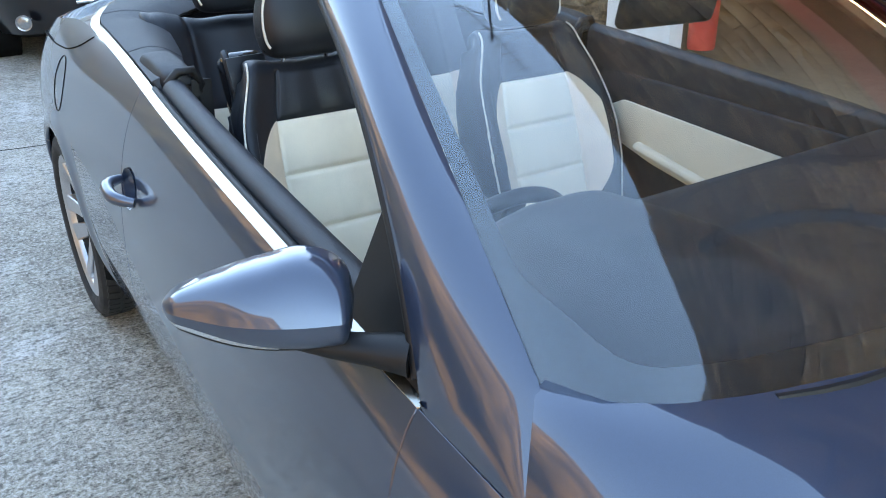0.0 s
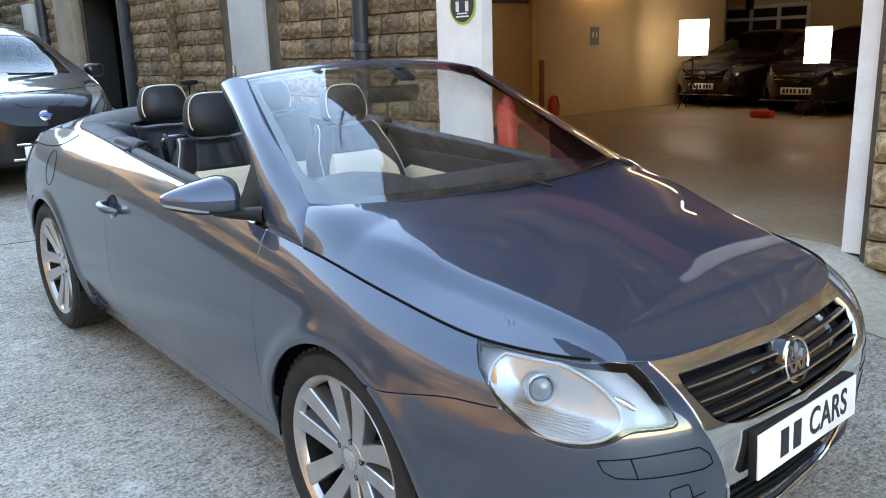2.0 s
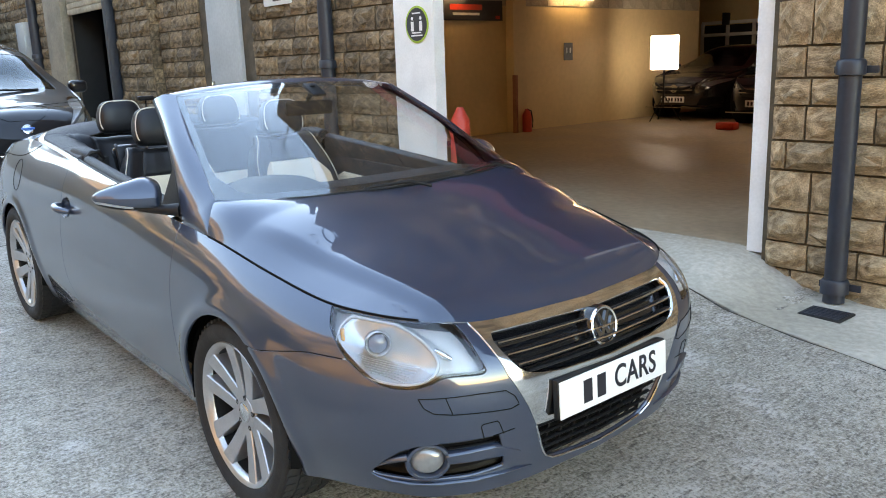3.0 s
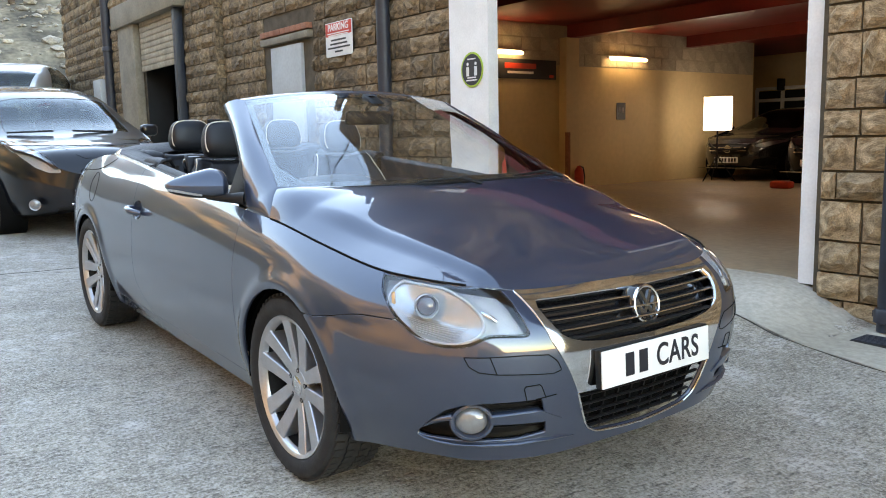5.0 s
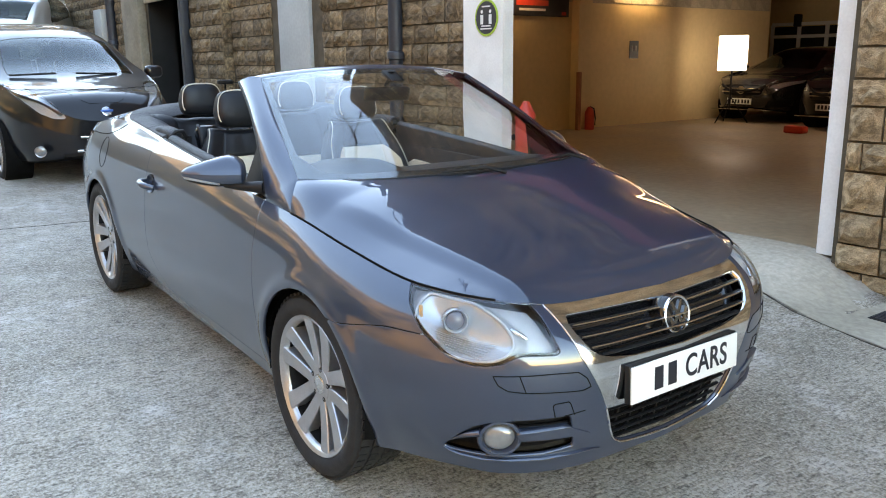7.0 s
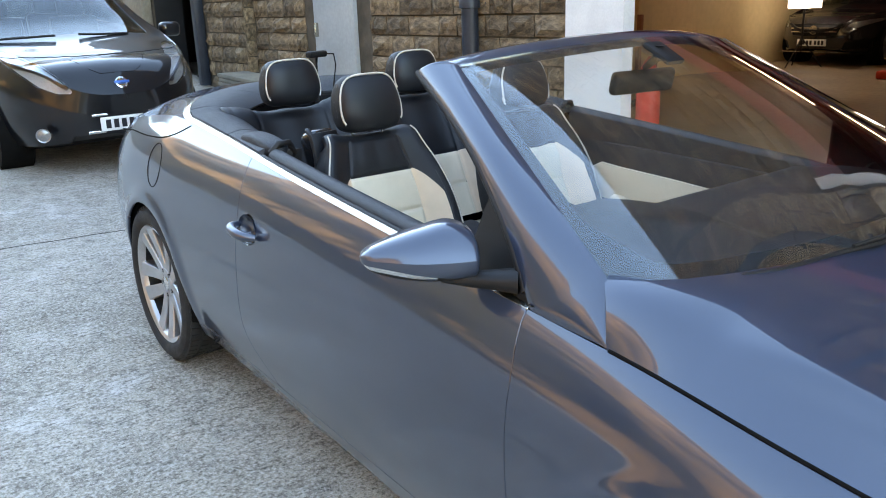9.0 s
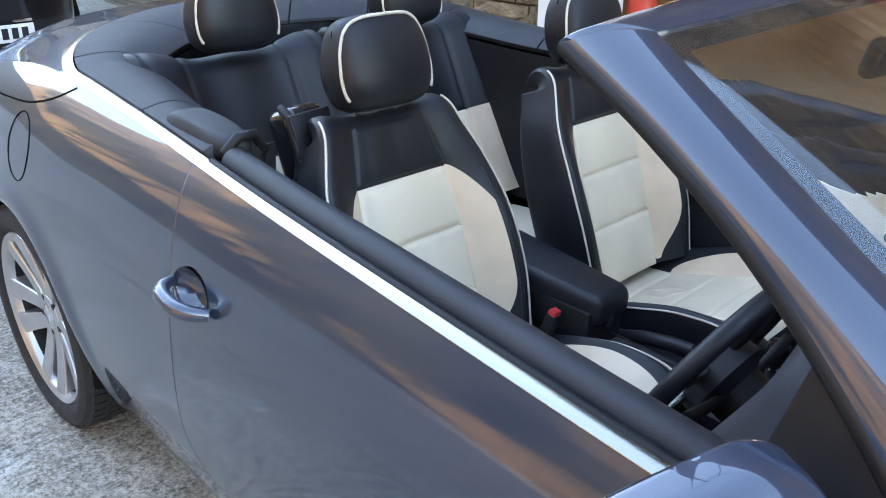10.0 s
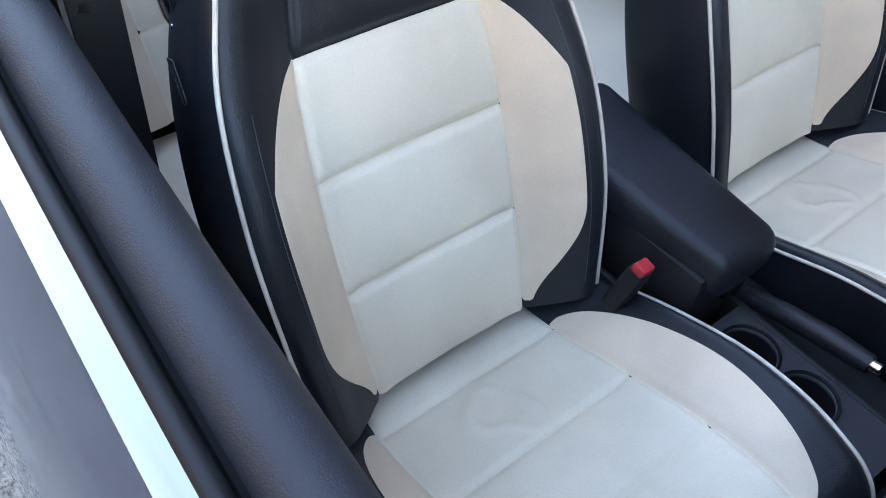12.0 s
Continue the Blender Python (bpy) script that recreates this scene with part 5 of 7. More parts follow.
def add_headrest(seat, c, hy, hz, hx, tilt):
    g, v, f = headrest_grid(c, hy, hz, hx, tilt)
    nn = grid_normals(g)
    fl = np.sum(nn * (g - np.array(c))) < 0
    head = panel("headrest", g, 1.0 + 0 * v, LEATHER, seat, "black leather headrest with cream piping", thick=0, flip=fl)
    ca, sa = math.cos(radians(tilt)), math.sin(radians(tilt))
    pts = []                                            # one loop of piping round the front face
    for q in np.linspace(radians(-32), radians(212), 81):
        v = hy * 0.985 * math.copysign(abs(math.cos(q)) ** 0.5, math.cos(q))
        z = hz * 0.945 * math.copysign(abs(math.sin(q)) ** 0.45, math.sin(q))
        x = hx * 0.66 - 0.016 * (v / hy) ** 2
        v = v * (1 - 0.16 * float(smooth(-0.2, 1.0, z / hz)))
        pts.append((c[0] + x * ca - z * sa, c[1] + v, c[2] + x * sa + z * ca))
    tube("headrest_piping", pts, 0.0034, PIPING, seat, "", 8)


SEAT_Y = 0.34
seat0 = make_seat()
seat0.matrix_basis = Matrix.Translation((0, -SEAT_Y, 0))
copy_thing(seat0, Matrix.Translation((0, SEAT_Y + 0.025, 0)))
tag = box("airbag_tag", (0.016, 0.0015, 0.055), Matrix.Translation((-0.378, -0.571, 0.878)) @ pose(0, 0, 0, 0, -21, 0), SOFT, car, "small dark seat tag", bevel=0.0004)
text("tag_lettering", "AIRBAG", 0.011, Matrix.Translation((-0.378, -0.5725, 0.878)) @ pose(0, 0, 0, 90, 0, 0) @ pose(0, 0, 0, 0, 0, 111), STITCH, tag, 0.0002)

# rear seats
def rear_spine(w):
    t = np.clip(w, 0, 1)
    a = np.clip((w - 1) / 0.25, 0, 1) * math.pi * 0.7
    x = -0.80 - 0.235 * t - 0.04 * (1 - np.cos(a)) - 0.02 * np.sin(a)
    z = 0.50 + 0.47 * t + 0.045 * np.sin(a)
    out = np.stack([0.89 * np.cos(a) - 0.45 * np.sin(a), 0 * a, 0.45 * np.cos(a) + 0.89 * np.sin(a)], -1)
    return np.stack([x, 0 * x, z], -1), out


def rear_section(u, w):
    a = np.abs(u)
    y = curve([0, 0.4, 0.8, 0.95, 1.0], [0, 0.12, 0.245, 0.285, 0.29], a)
    d = curve([0, 0.4, 0.6, 0.8, 0.95, 1.0], [0, 0.0, 0.02, 0.03, 0.01, -0.04], a)
    inner = smooth(0.52, 0.46, a)
    d = d + groove((a - 0.5) * 0.3) + (groove((w - 0.56) * 0.5) + groove((w - 0.28) * 0.5)) * inner
    return np.sign(u) * y, d


def make_rear_seat():
    g, u, w = seat_grid(rear_spine, rear_section, np.linspace(-1, 1, 90), np.linspace(0, 1.25, 80))
    a = np.abs(u)
    fl = grid_normals(g)[45, 30, 0] < 0
    seat = panel("rear_seat", g, np.maximum(w - 0.56, a - 0.86) - 0.001, LEATHER, car, "black and cream leather rear seat", thick=0.004, flip=fl)
    for lo, hi in ((-0.1, 0.28), (0.28, 0.56)):
        panel("back_panel", g, np.minimum.reduce([0.5 - a, w - lo - 0.001, hi - w - 0.001]), CREAM, seat, "cream leather panel", thick=0.004, flip=fl, lift=0.001)
    for s in (-1, 1):
        panel("back_bolster", g, np.minimum.reduce([a - 0.502, 0.86 - a, 0.56 - w, s * u]), WARM_LIT_CREAM, seat, "", thick=0.004, flip=fl, lift=0.001)
    add_headrest(seat, (-1.055, 0, 1.122), 0.120, 0.090, 0.064, 10)
    box("rear_cushion", (0.5, 0.52, 0.16), pose(-0.60, 0, 0.40, 0, -6, 0), CREAM, seat, "cream rear cushion", bevel=0.045, seg=4)
    return seat


rear0 = make_rear_seat()
rear0.matrix_basis = Matrix.Translation((0, -0.30, 0))
copy_thing(rear0, Matrix.Translation((0, 0.30, 0)))
box("rear_bridge", (0.12, 0.10, 0.62), pose(-0.94, 0, 0.66, 0, -26, 0), LEATHER, car, "", bevel=0.03, seg=3)

# tub and carpets
box("cabin_floor", (2.0, 1.36, 0.05), pose(0.0, 0, 0.30), CARPET, car, "black carpet", bevel=0.01)
for side in (-1, 1):
    box("footwell_side", (2.2, 0.03, 0.5), pose(-0.1, side * 0.70, 0.52), CARPET, car, "", bevel=0.01)
box("bulkhead", (0.04, 1.4, 0.55), pose(-1.20, 0, 0.60), CARPET, car, "", bevel=0.01)
box("footwell_front", (0.04, 1.4, 0.6), pose(0.98, 0, 0.6), CARPET, car, "", bevel=0.01)

# door tops: padded roll inside the chrome strip, and the trim below it
def belt(x):
    s = np.linspace(5.35, 9.2, 300)
    ex, ey, ez = curve(ST, TX, s), curve(ST, TY, s), curve(ST, TZ, s)
    return np.interp(x, ex, ey), np.interp(x, ex, ez)


for side in (-1, 1):
    xs = np.linspace(-0.435, 0.79, 60)[:, None]
    a = np.linspace(0, 1, 26)[None, :]
    by, bz = belt(xs)
    ang = a * math.pi * 1.05
    wide = 0.033
    yy = by + 0.042 + wide * (1 - np.cos(ang)) * 0.92
    zz = bz - 0.006 + 0.030 * np.sin(ang) - 0.10 * np.clip(a - 0.86, 0, 1) / 0.14 * 1.0
    rg = np.stack([np.broadcast_to(xs, yy.shape), -side * yy, zz], -1)
    pad = panel("door_pad", rg, 1.0, SOFT, car, "soft dark padded door top", thick=0.01, flip=grid_normals(rg)[30, 12, 2] < 0)
    st = [(float(x), float(-side * (belt(x)[0] + 0.027)), float(belt(x)[1] + 0.003)) for x in np.linspace(-0.44, 0.80, 40)]
    tube("window_seal", st, 0.0095, BLACK, car, "black rubber window seal", 8)
    st = [(float(x), float(-side * (belt(x)[0] + 0.042)), float(belt(x)[1] - 0.004)) for x in np.linspace(-0.44, 0.80, 40)]
    tube("glass_slot", st, 0.0065, UNDER, car, "", 6)
    card = box("door_card", (1.22, 0.02, 0.52), pose(0.18, side * 0.665, 0.62), SOFT, car, "dark door trim with a cream insert", bevel=0.008)
    outline = [(-0.30, 0.70), (-0.25, 0.665), (-0.10, 0.632), (0.10, 0.605), (0.40, 0.60), (0.66, 0.65), (0.72, 0.70), (0.68, 0.775), (-0.24, 0.80), (-0.30, 0.77)]
    to_door = Matrix(((1, 0, 0, 0), (0, 0, -side, side * 0.652), (0, 1, 0, 0), (0, 0, 0, 1)))
    slab("door_insert", outline, 0.014, to_door, CREAM, card, "cream leather door insert", 0.006)
    box("arm_shelf", (0.46, 0.05, 0.035), pose(0.06, side * 0.64, 0.64, 0, 8, 0), CREAM, card, "cream armrest", bevel=0.018, seg=3)
    lathe("handle_bezel", [(0.0, 0.0), (0.045, 0.002), (0.052, 0.010), (0.056, 0.006), (0.057, 0.0)], Matrix.Translation((0.42, side * 0.638, 0.70)) @ pose(0, 0, 0, 90 * side, 0, 0) @ Matrix.Diagonal((1.5, 0.8, 1, 1)), BLACK, card, "dark handle recess", 30)
    tube("inner_handle", [(0.36, side * 0.632, 0.715), (0.40, side * 0.615, 0.712), (0.46, side * 0.615, 0.704), (0.49, side * 0.632, 0.70)], 0.008, CHROME, card, "chrome inner handle", 8)

# dark trim round the open roof well
half = lp[lp[:, 0] < -0.475]
hin = inn[lp[:, 0] < -0.475]
wid = np.interp(half[:, 0], [-1.7, -1.5, -1.2, -0.8, -0.48], [0.34, 0.27, 0.20, 0.15, 0.085])[:, None, None]
c = np.linspace(0, 1, 16)[None, :, None]
TRIM = half[:, None] + hin[:, None] * (0.030 + wid * c) + np.array([0, 0, 1]) * (0.012 + 0.012 * np.sin(c * math.pi) - 0.03 * c ** 3)
for side in (-1, 1):
    tg = TRIM if side < 0 else TRIM * np.array([1, -1, 1])
    fl = grid_normals(tg)[10, 8, 2] < 0
    run_d = np.linspace(0, 1, len(half))[:, None] + 0 * tg[..., 0]
    cuts = [0, 0.17, 0.44, 0.66, 1.0001]
    for lo, hi in zip(cuts, cuts[1:]):
        panel("well_trim", tg, np.minimum(run_d - lo - 0.0022, hi - run_d - 0.0022) if lo else hi - run_d - 0.0022, SOFT, car, "dark grained trim beside the roof well", thick=0.03, flip=fl)
    panel("well_lining", tg - np.array([0, 0, 0.012]), 1.0, UNDER, car, "", thick=0.0, flip=fl)
    # inner walls under the trim
    wall_in = np.stack([tg[:, -1] + np.array([0, 0, -dz]) for dz in np.linspace(0.02, 0.5, 8)], 1)
    panel("well_side", wall_in, 1.0, LEATHER, car, "", thick=0, flip=False)
    # belt guide: a padded hump with a loop at its front end
    g, v, f = headrest_grid((-0.56, side * 0.66, 0.995), 0.045, 0.030, 0.115, -3)
    panel("belt_hump", g, 1.0 + 0 * v, SOFT, car, "padded hump that guides the seat belt", thick=0, flip=np.sum(grid_normals(g) * (g - np.array([-0.56, side * 0.66, 0.995]))) < 0)
    tube("belt_loop", [(-0.455, side * 0.69, 0.985), (-0.445, side * 0.665, 1.015), (-0.445, side * 0.63, 1.015), (-0.45, side * 0.61, 0.98), (-0.455, side * 0.62, 0.94)], 0.011, BLACK, car, "black belt loop", 8)
    box("seat_belt", (0.004, 0.05, 0.42), pose(-0.46, side * 0.61, 0.78, 0, 4, 0), BLACK, car, "black seat belt", bevel=0.001)
    slab("rear_side_trim", [(-1.0, 0.52), (-0.58, 0.52), (-0.58, 0.78), (-0.66, 0.87), (-0.88, 0.86), (-0.98, 0.74)], 0.012, Matrix(((1, 0, 0, 0), (0, 0, -side, side * 0.60), (0, 1, 0, 0), (0, 0, 0, 1))), CREAM, car, "cream side trim panel", 0.005)

# centre console
console = box("console", (1.25, 0.19, 0.13), pose(0.18, -0.01, 0.365), BLACK, car, "black centre console", bevel=0.02, seg=3)
bm = bmesh.new()
add_box(bm, (0.375, 0.168, 0.072), pose(-0.188, -0.003, 0.604, 0, 1.5, 0), 0.026, 4)
for v in bm.verts:                                       # narrower and slightly drooping towards the front
    q = (v.co.x + 0.37) / 0.36
    v.co.y = -0.006 + (v.co.y + 0.006) * (1.04 - 0.30 * q)
    v.co.z -= 0.012 * max(0, q - 0.6) ** 2 / 0.16
part("console_armrest", bm, LEATHER, car, "black leather armrest", 50)
box("armrest_base", (0.345, 0.140, 0.19), pose(-0.192, -0.008, 0.495), BLACK, car, bevel=0.012)
for s in (-1, 1):
    tube("armrest_stitch", [(-0.35, -0.006 + s * 0.074, 0.6245), (-0.2, -0.006 + s * 0.063, 0.6275), (-0.04, -0.006 + s * 0.051, 0.6205)], 0.0008, STITCH, car, "", 4)
box("armrest_latch", (0.012, 0.03, 0.05), pose(-0.012, -0.01, 0.553, 0, 14, 0), CHROME, car, "chrome armrest latch", bevel=0.004)
buckle = box("belt_buckle", (0.028, 0.03, 0.085), pose(-0.100, -0.118, 0.535, -8, 12, 0), BLACK, car, "black belt buckle with a red button", bevel=0.006)
box("buckle_button", (0.020, 0.026, 0.014), pose(-0.090, -0.112, 0.580, -8, 12, 0), RED_PLASTIC, buckle, "red release button", bevel=0.003)
tube("handbrake", [(-0.01, 0.045, 0.495), (0.05, 0.045, 0.515), (0.12, 0.045, 0.53), (0.175, 0.045, 0.538)], [0.013, 0.016, 0.017, 0.014], LEATHER, car, "black leather handbrake lever", 12)
lathe("brake_button", [(0.009, 0), (0.009, 0.016), (0.006, 0.018), (0, 0.018)], pose(0.172, 0.045, 0.538, 0, 80, 0), CHROME, car, "chrome brake button", 16)
gx, gy = np.meshgrid(np.linspace(0.005, 0.265, 80), np.linspace(-0.098, 0.005, 44), indexing="ij")
cups = np.minimum(np.hypot(gx - 0.062, gy + 0.046), np.hypot(gx - 0.152, gy + 0.046)) - 0.038
tray = panel("cup_tray", np.stack([gx, gy, 0.513 + 0.0 * gx], -1), cups, SOFT, car, "dark tray with two cup holders", thick=0.012)
for x in (0.062, 0.152):
    lathe("cup_holder", [(0.0425, 0.004), (0.041, 0.006), (0.0385, 0.003), (0.037, -0.012), (0.036, -0.07), (0.0, -0.071)], pose(x, -0.046, 0.512), BLACK, tray, "", 36)
gear = box("gear_surround", (0.16, 0.10, 0.012), pose(0.36, -0.01, 0.522, 0, -8, 0), SATIN, car, "satin metal gear surround", bevel=0.02, seg=4)
lathe("gear_boot", [(0.045, 0.0), (0.03, 0.03), (0.016, 0.06), (0.014, 0.09)], pose(0.37, -0.01, 0.53), LEATHER, gear, "", 24)
lathe("gear_knob", [(0.014, 0.08), (0.024, 0.095), (0.027, 0.12), (0.02, 0.14), (0, 0.145)], pose(0.37, -0.01, 0.53), GLOSS, gear, "gloss black gear knob", 28)
for k in range(3):
    lathe("gear_switch", [(0.009, 0.0), (0.009, 0.004), (0, 0.004)], pose(0.305, -0.04 + 0.022 * k, 0.522), BLACK, gear, "", 14)

# dashboard
def dash_grid(n=70, m=40):
    y = np.linspace(-0.70, 0.70, n)[:, None]
    q = np.linspace(0, 1, m)[None, :]
    hump = 0.065 * np.exp(-((y + SEAT_Y) / 0.15) ** 4) * smooth(0.22, 0.36, q) * smooth(0.95, 0.6, q)
    x = np.where(q < 0.3, 0.60 - 0.06 * np.sin(q / 0.3 * math.pi / 2) + 0 * y, 0.54 + (q - 0.3) / 0.7 * (screen_base(y) - 0.05 - 0.54))
    z = np.where(q < 0.3, 0.55 + 0.36 * q / 0.3 + 0 * y, 0.91 + 0.035 * np.sin((q - 0.3) / 0.7 * math.pi * 0.7) + 0 * y) + hump
    return np.stack([x, np.broadcast_to(y, x.shape), z], -1)


DG = dash_grid()
panel("dashboard", DG, 1.0, SOFT, car, "dark grained dashboard", thick=0.01, flip=grid_normals(DG)[35, 30, 2] < 0)
for y in (-0.58, -0.08, 0.08, 0.58):
    vent = box("air_vent", (0.02, 0.11, 0.07), pose(0.552, y, 0.80, 0, -14, 0), GLOSS, car, "", bevel=0.01, seg=3)
    for k in range(4):
        box("vent_slat", (0.012, 0.095, 0.004), pose(0.543, y, 0.778 + 0.015 * k, 0, -14, 0), BLACK, vent)
box("radio", (0.02, 0.19, 0.12), pose(0.555, 0, 0.67, 0, -10, 0), GLOSS, car, "gloss black radio", bevel=0.006)

# steering wheel
wheel_c, wheel_n = Vector((0.385, -SEAT_Y, 0.775)), Vector((-0.90, 0, 0.43)).normalized()
wm = Matrix.Translation(wheel_c) @ wheel_n.to_track_quat("Z", "Y").to_matrix().to_4x4()
bm = bmesh.new()
pts = [wm @ Vector((0.178 * math.cos(q), 0.178 * math.sin(q), 0.0)) for q in np.linspace(0, 2 * math.pi, 65)]
add_tube(bm, pts, 0.0155, 14)
steering = part("steering_wheel", bm, LEATHER, car, "black leather steering wheel", 60)
lathe("wheel_boss", [(0.0, 0.012), (0.05, 0.008), (0.072, -0.006), (0.075, -0.035), (0.04, -0.06)], wm, SOFT, steering, "", 36)
for a in (0, 180, 245, 295):
    m = wm @ pose(0, 0, 0, 0, 0, a + 90)
    box("wheel_spoke", (0.11, 0.042 if a < 200 else 0.03, 0.016), m @ Matrix.Translation((0.118, 0, -0.008)), BLACK if a < 200 else SATIN, steering, bevel=0.006)
lathe("wheel_badge", [(0.02, 0.010), (0.019, 0.0155), (0, 0.016)], wm, CHROME, steering, "", 24)
lathe("column_shroud", [(0.05, -0.16), (0.05, -0.05), (0.03, -0.04)], wm, BLACK, steering, "", 24)
for s in (-1, 1):
    tube("stalk", [wm @ Vector((0, 0, -0.055)), wm @ Vector((s * 0.08, 0.02, -0.05)), wm @ Vector((s * 0.16, 0.03, -0.045))], [0.008, 0.008, 0.011], BLACK, steering, "", 8)

# interior mirror under the header
box("inner_mirror", (0.03, 0.23, 0.065), pose(0.44, 0.02, 1.232, 0, 12, -6), BLACK, car, "black interior mirror", bevel=0.014, seg=3)
tube("mirror_stem", [(0.46, 0, 1.27), (0.50, 0, 1.30), (0.50, 0, 1.335)], [0.009, 0.014, 0.02], BLACK, car, "", 8)
box("sensor_cover", (0.10, 0.07, 0.02), pose(0.52, 0.0, 1.315, 0, 27, 0), BLACK, car, "", bevel=0.008)
for side in (-1, 1):
    box("console_side", (0.95, 0.012, 0.13), pose(0.22, -0.046 + side * 0.058, 0.448), BLACK, console, bevel=0.004)
box("console_spine", (0.5, 0.09, 0.1), pose(0.05, 0.055, 0.43), BLACK, console, bevel=0.01)
box("console_front", (0.36, 0.19, 0.14), pose(0.46, -0.01, 0.445), BLACK, console, bevel=0.02)


# small things left in the cabin
bag = root("shoulder_bag", CAR, "small black leather bag hung behind the driver's seat", "bag")
box("bag_body", (0.08, 0.11, 0.17), pose(-0.500, -0.480, 0.945, 0, -20, 8), GLOSS, bag, "", bevel=0.025, seg=3)
box("bag_flap", (0.012, 0.11, 0.09), pose(-0.457, -0.485, 0.985, 0, -20, 8), LEATHER, bag, "", bevel=0.005)
tube("bag_strap", [(-0.51, -0.525, 1.03), (-0.47, -0.533, 1.02), (-0.445, -0.533, 0.96), (-0.44, -0.530, 0.89)], 0.010, LEATHER, bag, "black strap", 8)
lathe("bag_stud", [(0.008, 0), (0.007, 0.004), (0, 0.006)], pose(-0.438, -0.541, 0.898, 90, 0, 0), CHROME, bag, "round chrome stud", 16)
gadget = root("dash_camera", CAR @ pose(-1.244, -0.07, 1.0), "small black camera on a thin stem behind the rear seats", "camera")
box("camera_body", (0.035, 0.095, 0.026), pose(0, 0, 0.205, 0, 0, 10), BLACK, gadget, "", bevel=0.007, seg=3)
tube("camera_stem", [(-0.01, 0, 0.0), (-0.008, 0, 0.1), (0, 0, 0.2)], [0.02, 0.008, 0.008], BLACK, gadget, "", 8)
tube("camera_cable", [(0, 0.04, 0.205), (-0.01, 0.09, 0.20), (-0.03, 0.11, 0.15), (-0.05, 0.10, 0.03)], 0.003, BLACK, gadget, "", 5)


# ---- facade details ----
SIGN_RED = material("sign_red", (0.55, 0.05, 0.03), 0.45, vary=0.1, scale=8)
SIGN_WHITE = material("sign_white", (0.75, 0.75, 0.74), 0.45, vary=0.05, scale=6)
INK = material("sign_ink", (0.03, 0.03, 0.035), 0.5, vary=0.1, scale=20)
SIGN_GREEN = material("sign_green", (0.35, 0.5, 0.06), 0.45, vary=0.08, scale=10)
SHUTTER = material("shutter_steel", (0.32, 0.27, 0.2), 0.6, 0.3, vary=0.2, scale=4, fine=0.15, fine_scale=30)
# near-black: painted shade on panes and door reveal, plain iron on the drain
VOID = material("shade_and_iron_black", (0.012, 0.012, 0.012), 0.9, vary=0.2, scale=3)
TUBE_GLOW = material("fluorescent_tube", (1.0, 0.72, 0.38), 0.5, emit=1.9)
PANEL_GLOW = material("studio_panel", (1.0, 0.93, 0.82), 0.5, emit=0.95)
MOSS = material("mossy_stone", (0.12, 0.11, 0.055), 0.9, base2=(0.25, 0.2, 0.12), scale=5, bump=0.7, bump_scale=30, fine=0.25, fine_scale=50, piece=0.2)
RUST = material("brick_red", (0.3, 0.13, 0.08), 0.85, vary=0.2, scale=6, bump=0.4, bump_scale=50, fine=0.2, fine_scale=60)


def downpipe(name, x, y, z0, z1, r=0.055):
    pipe = root(name, Matrix.Translation((x, y, 0)), "slate-blue painted cast iron downpipe on the stone wall", "pipe", "downpipes")
    lathe("pipe", [(r, z0), (r, z1)], Matrix.Identity(4), DARK_PIPE, pipe, "", 24)
    z = z0 + 0.05
    while z < z1:
        lathe("collar", [(r, z), (r + 0.018, z + 0.005), (r + 0.018, z + 0.07), (r + 0.01, z + 0.085), (r, z + 0.09)], Matrix.Identity(4), DARK_PIPE, pipe, "", 24)
        box("ear", (2 * r + 0.12, 0.02, 0.04), Matrix.Translation((0, r + 0.01, z + 0.03)), DARK_PIPE, pipe, bevel=0.004)
        z += 1.25
    return pipe


downpipe("downpipe", -3.785, 2.90, 0.08, 6.6, 0.075)
downpipe("downpipe", -14.0, 2.78, 0.45, 5.8, 0.09)
downpipe("downpipe", 1.672, 2.76, -0.05, 6.6, 0.06)

# parking sign
park = box("parking_sign", (0.62, 0.012, 0.40), Matrix.Translation((-4.81, 2.94, 2.30)), SIGN_WHITE, None, bevel=0.002)
tagged(park, "white and red parking notice fixed to the stone wall", "sign")
box("red_field", (0.60, 0.004, 0.15), Matrix.Translation((-4.81, 2.932, 2.415)), SIGN_RED, park)
flat = pose(0, 0, 0, 90, 0, 0)
text("sign_heading", "PARKING", 0.115, Matrix.Translation((-4.81, 2.929, 2.435)) @ flat, SIGN_WHITE, park, 0.001, bold=0.002)
for k, wd in enumerate((0.5, 0.46)):
    box("sign_line", (wd, 0.003, 0.012), Matrix.Translation((-4.81, 2.929, 2.37 - 0.022 * k)), SIGN_WHITE, park)
for k, wd in enumerate((0.34, 0.4, 0.52, 0.18)):
    box("sign_line", (wd, 0.003, 0.02), Matrix.Translation((-4.81, 2.932, 2.29 - 0.045 * k)), INK, park)

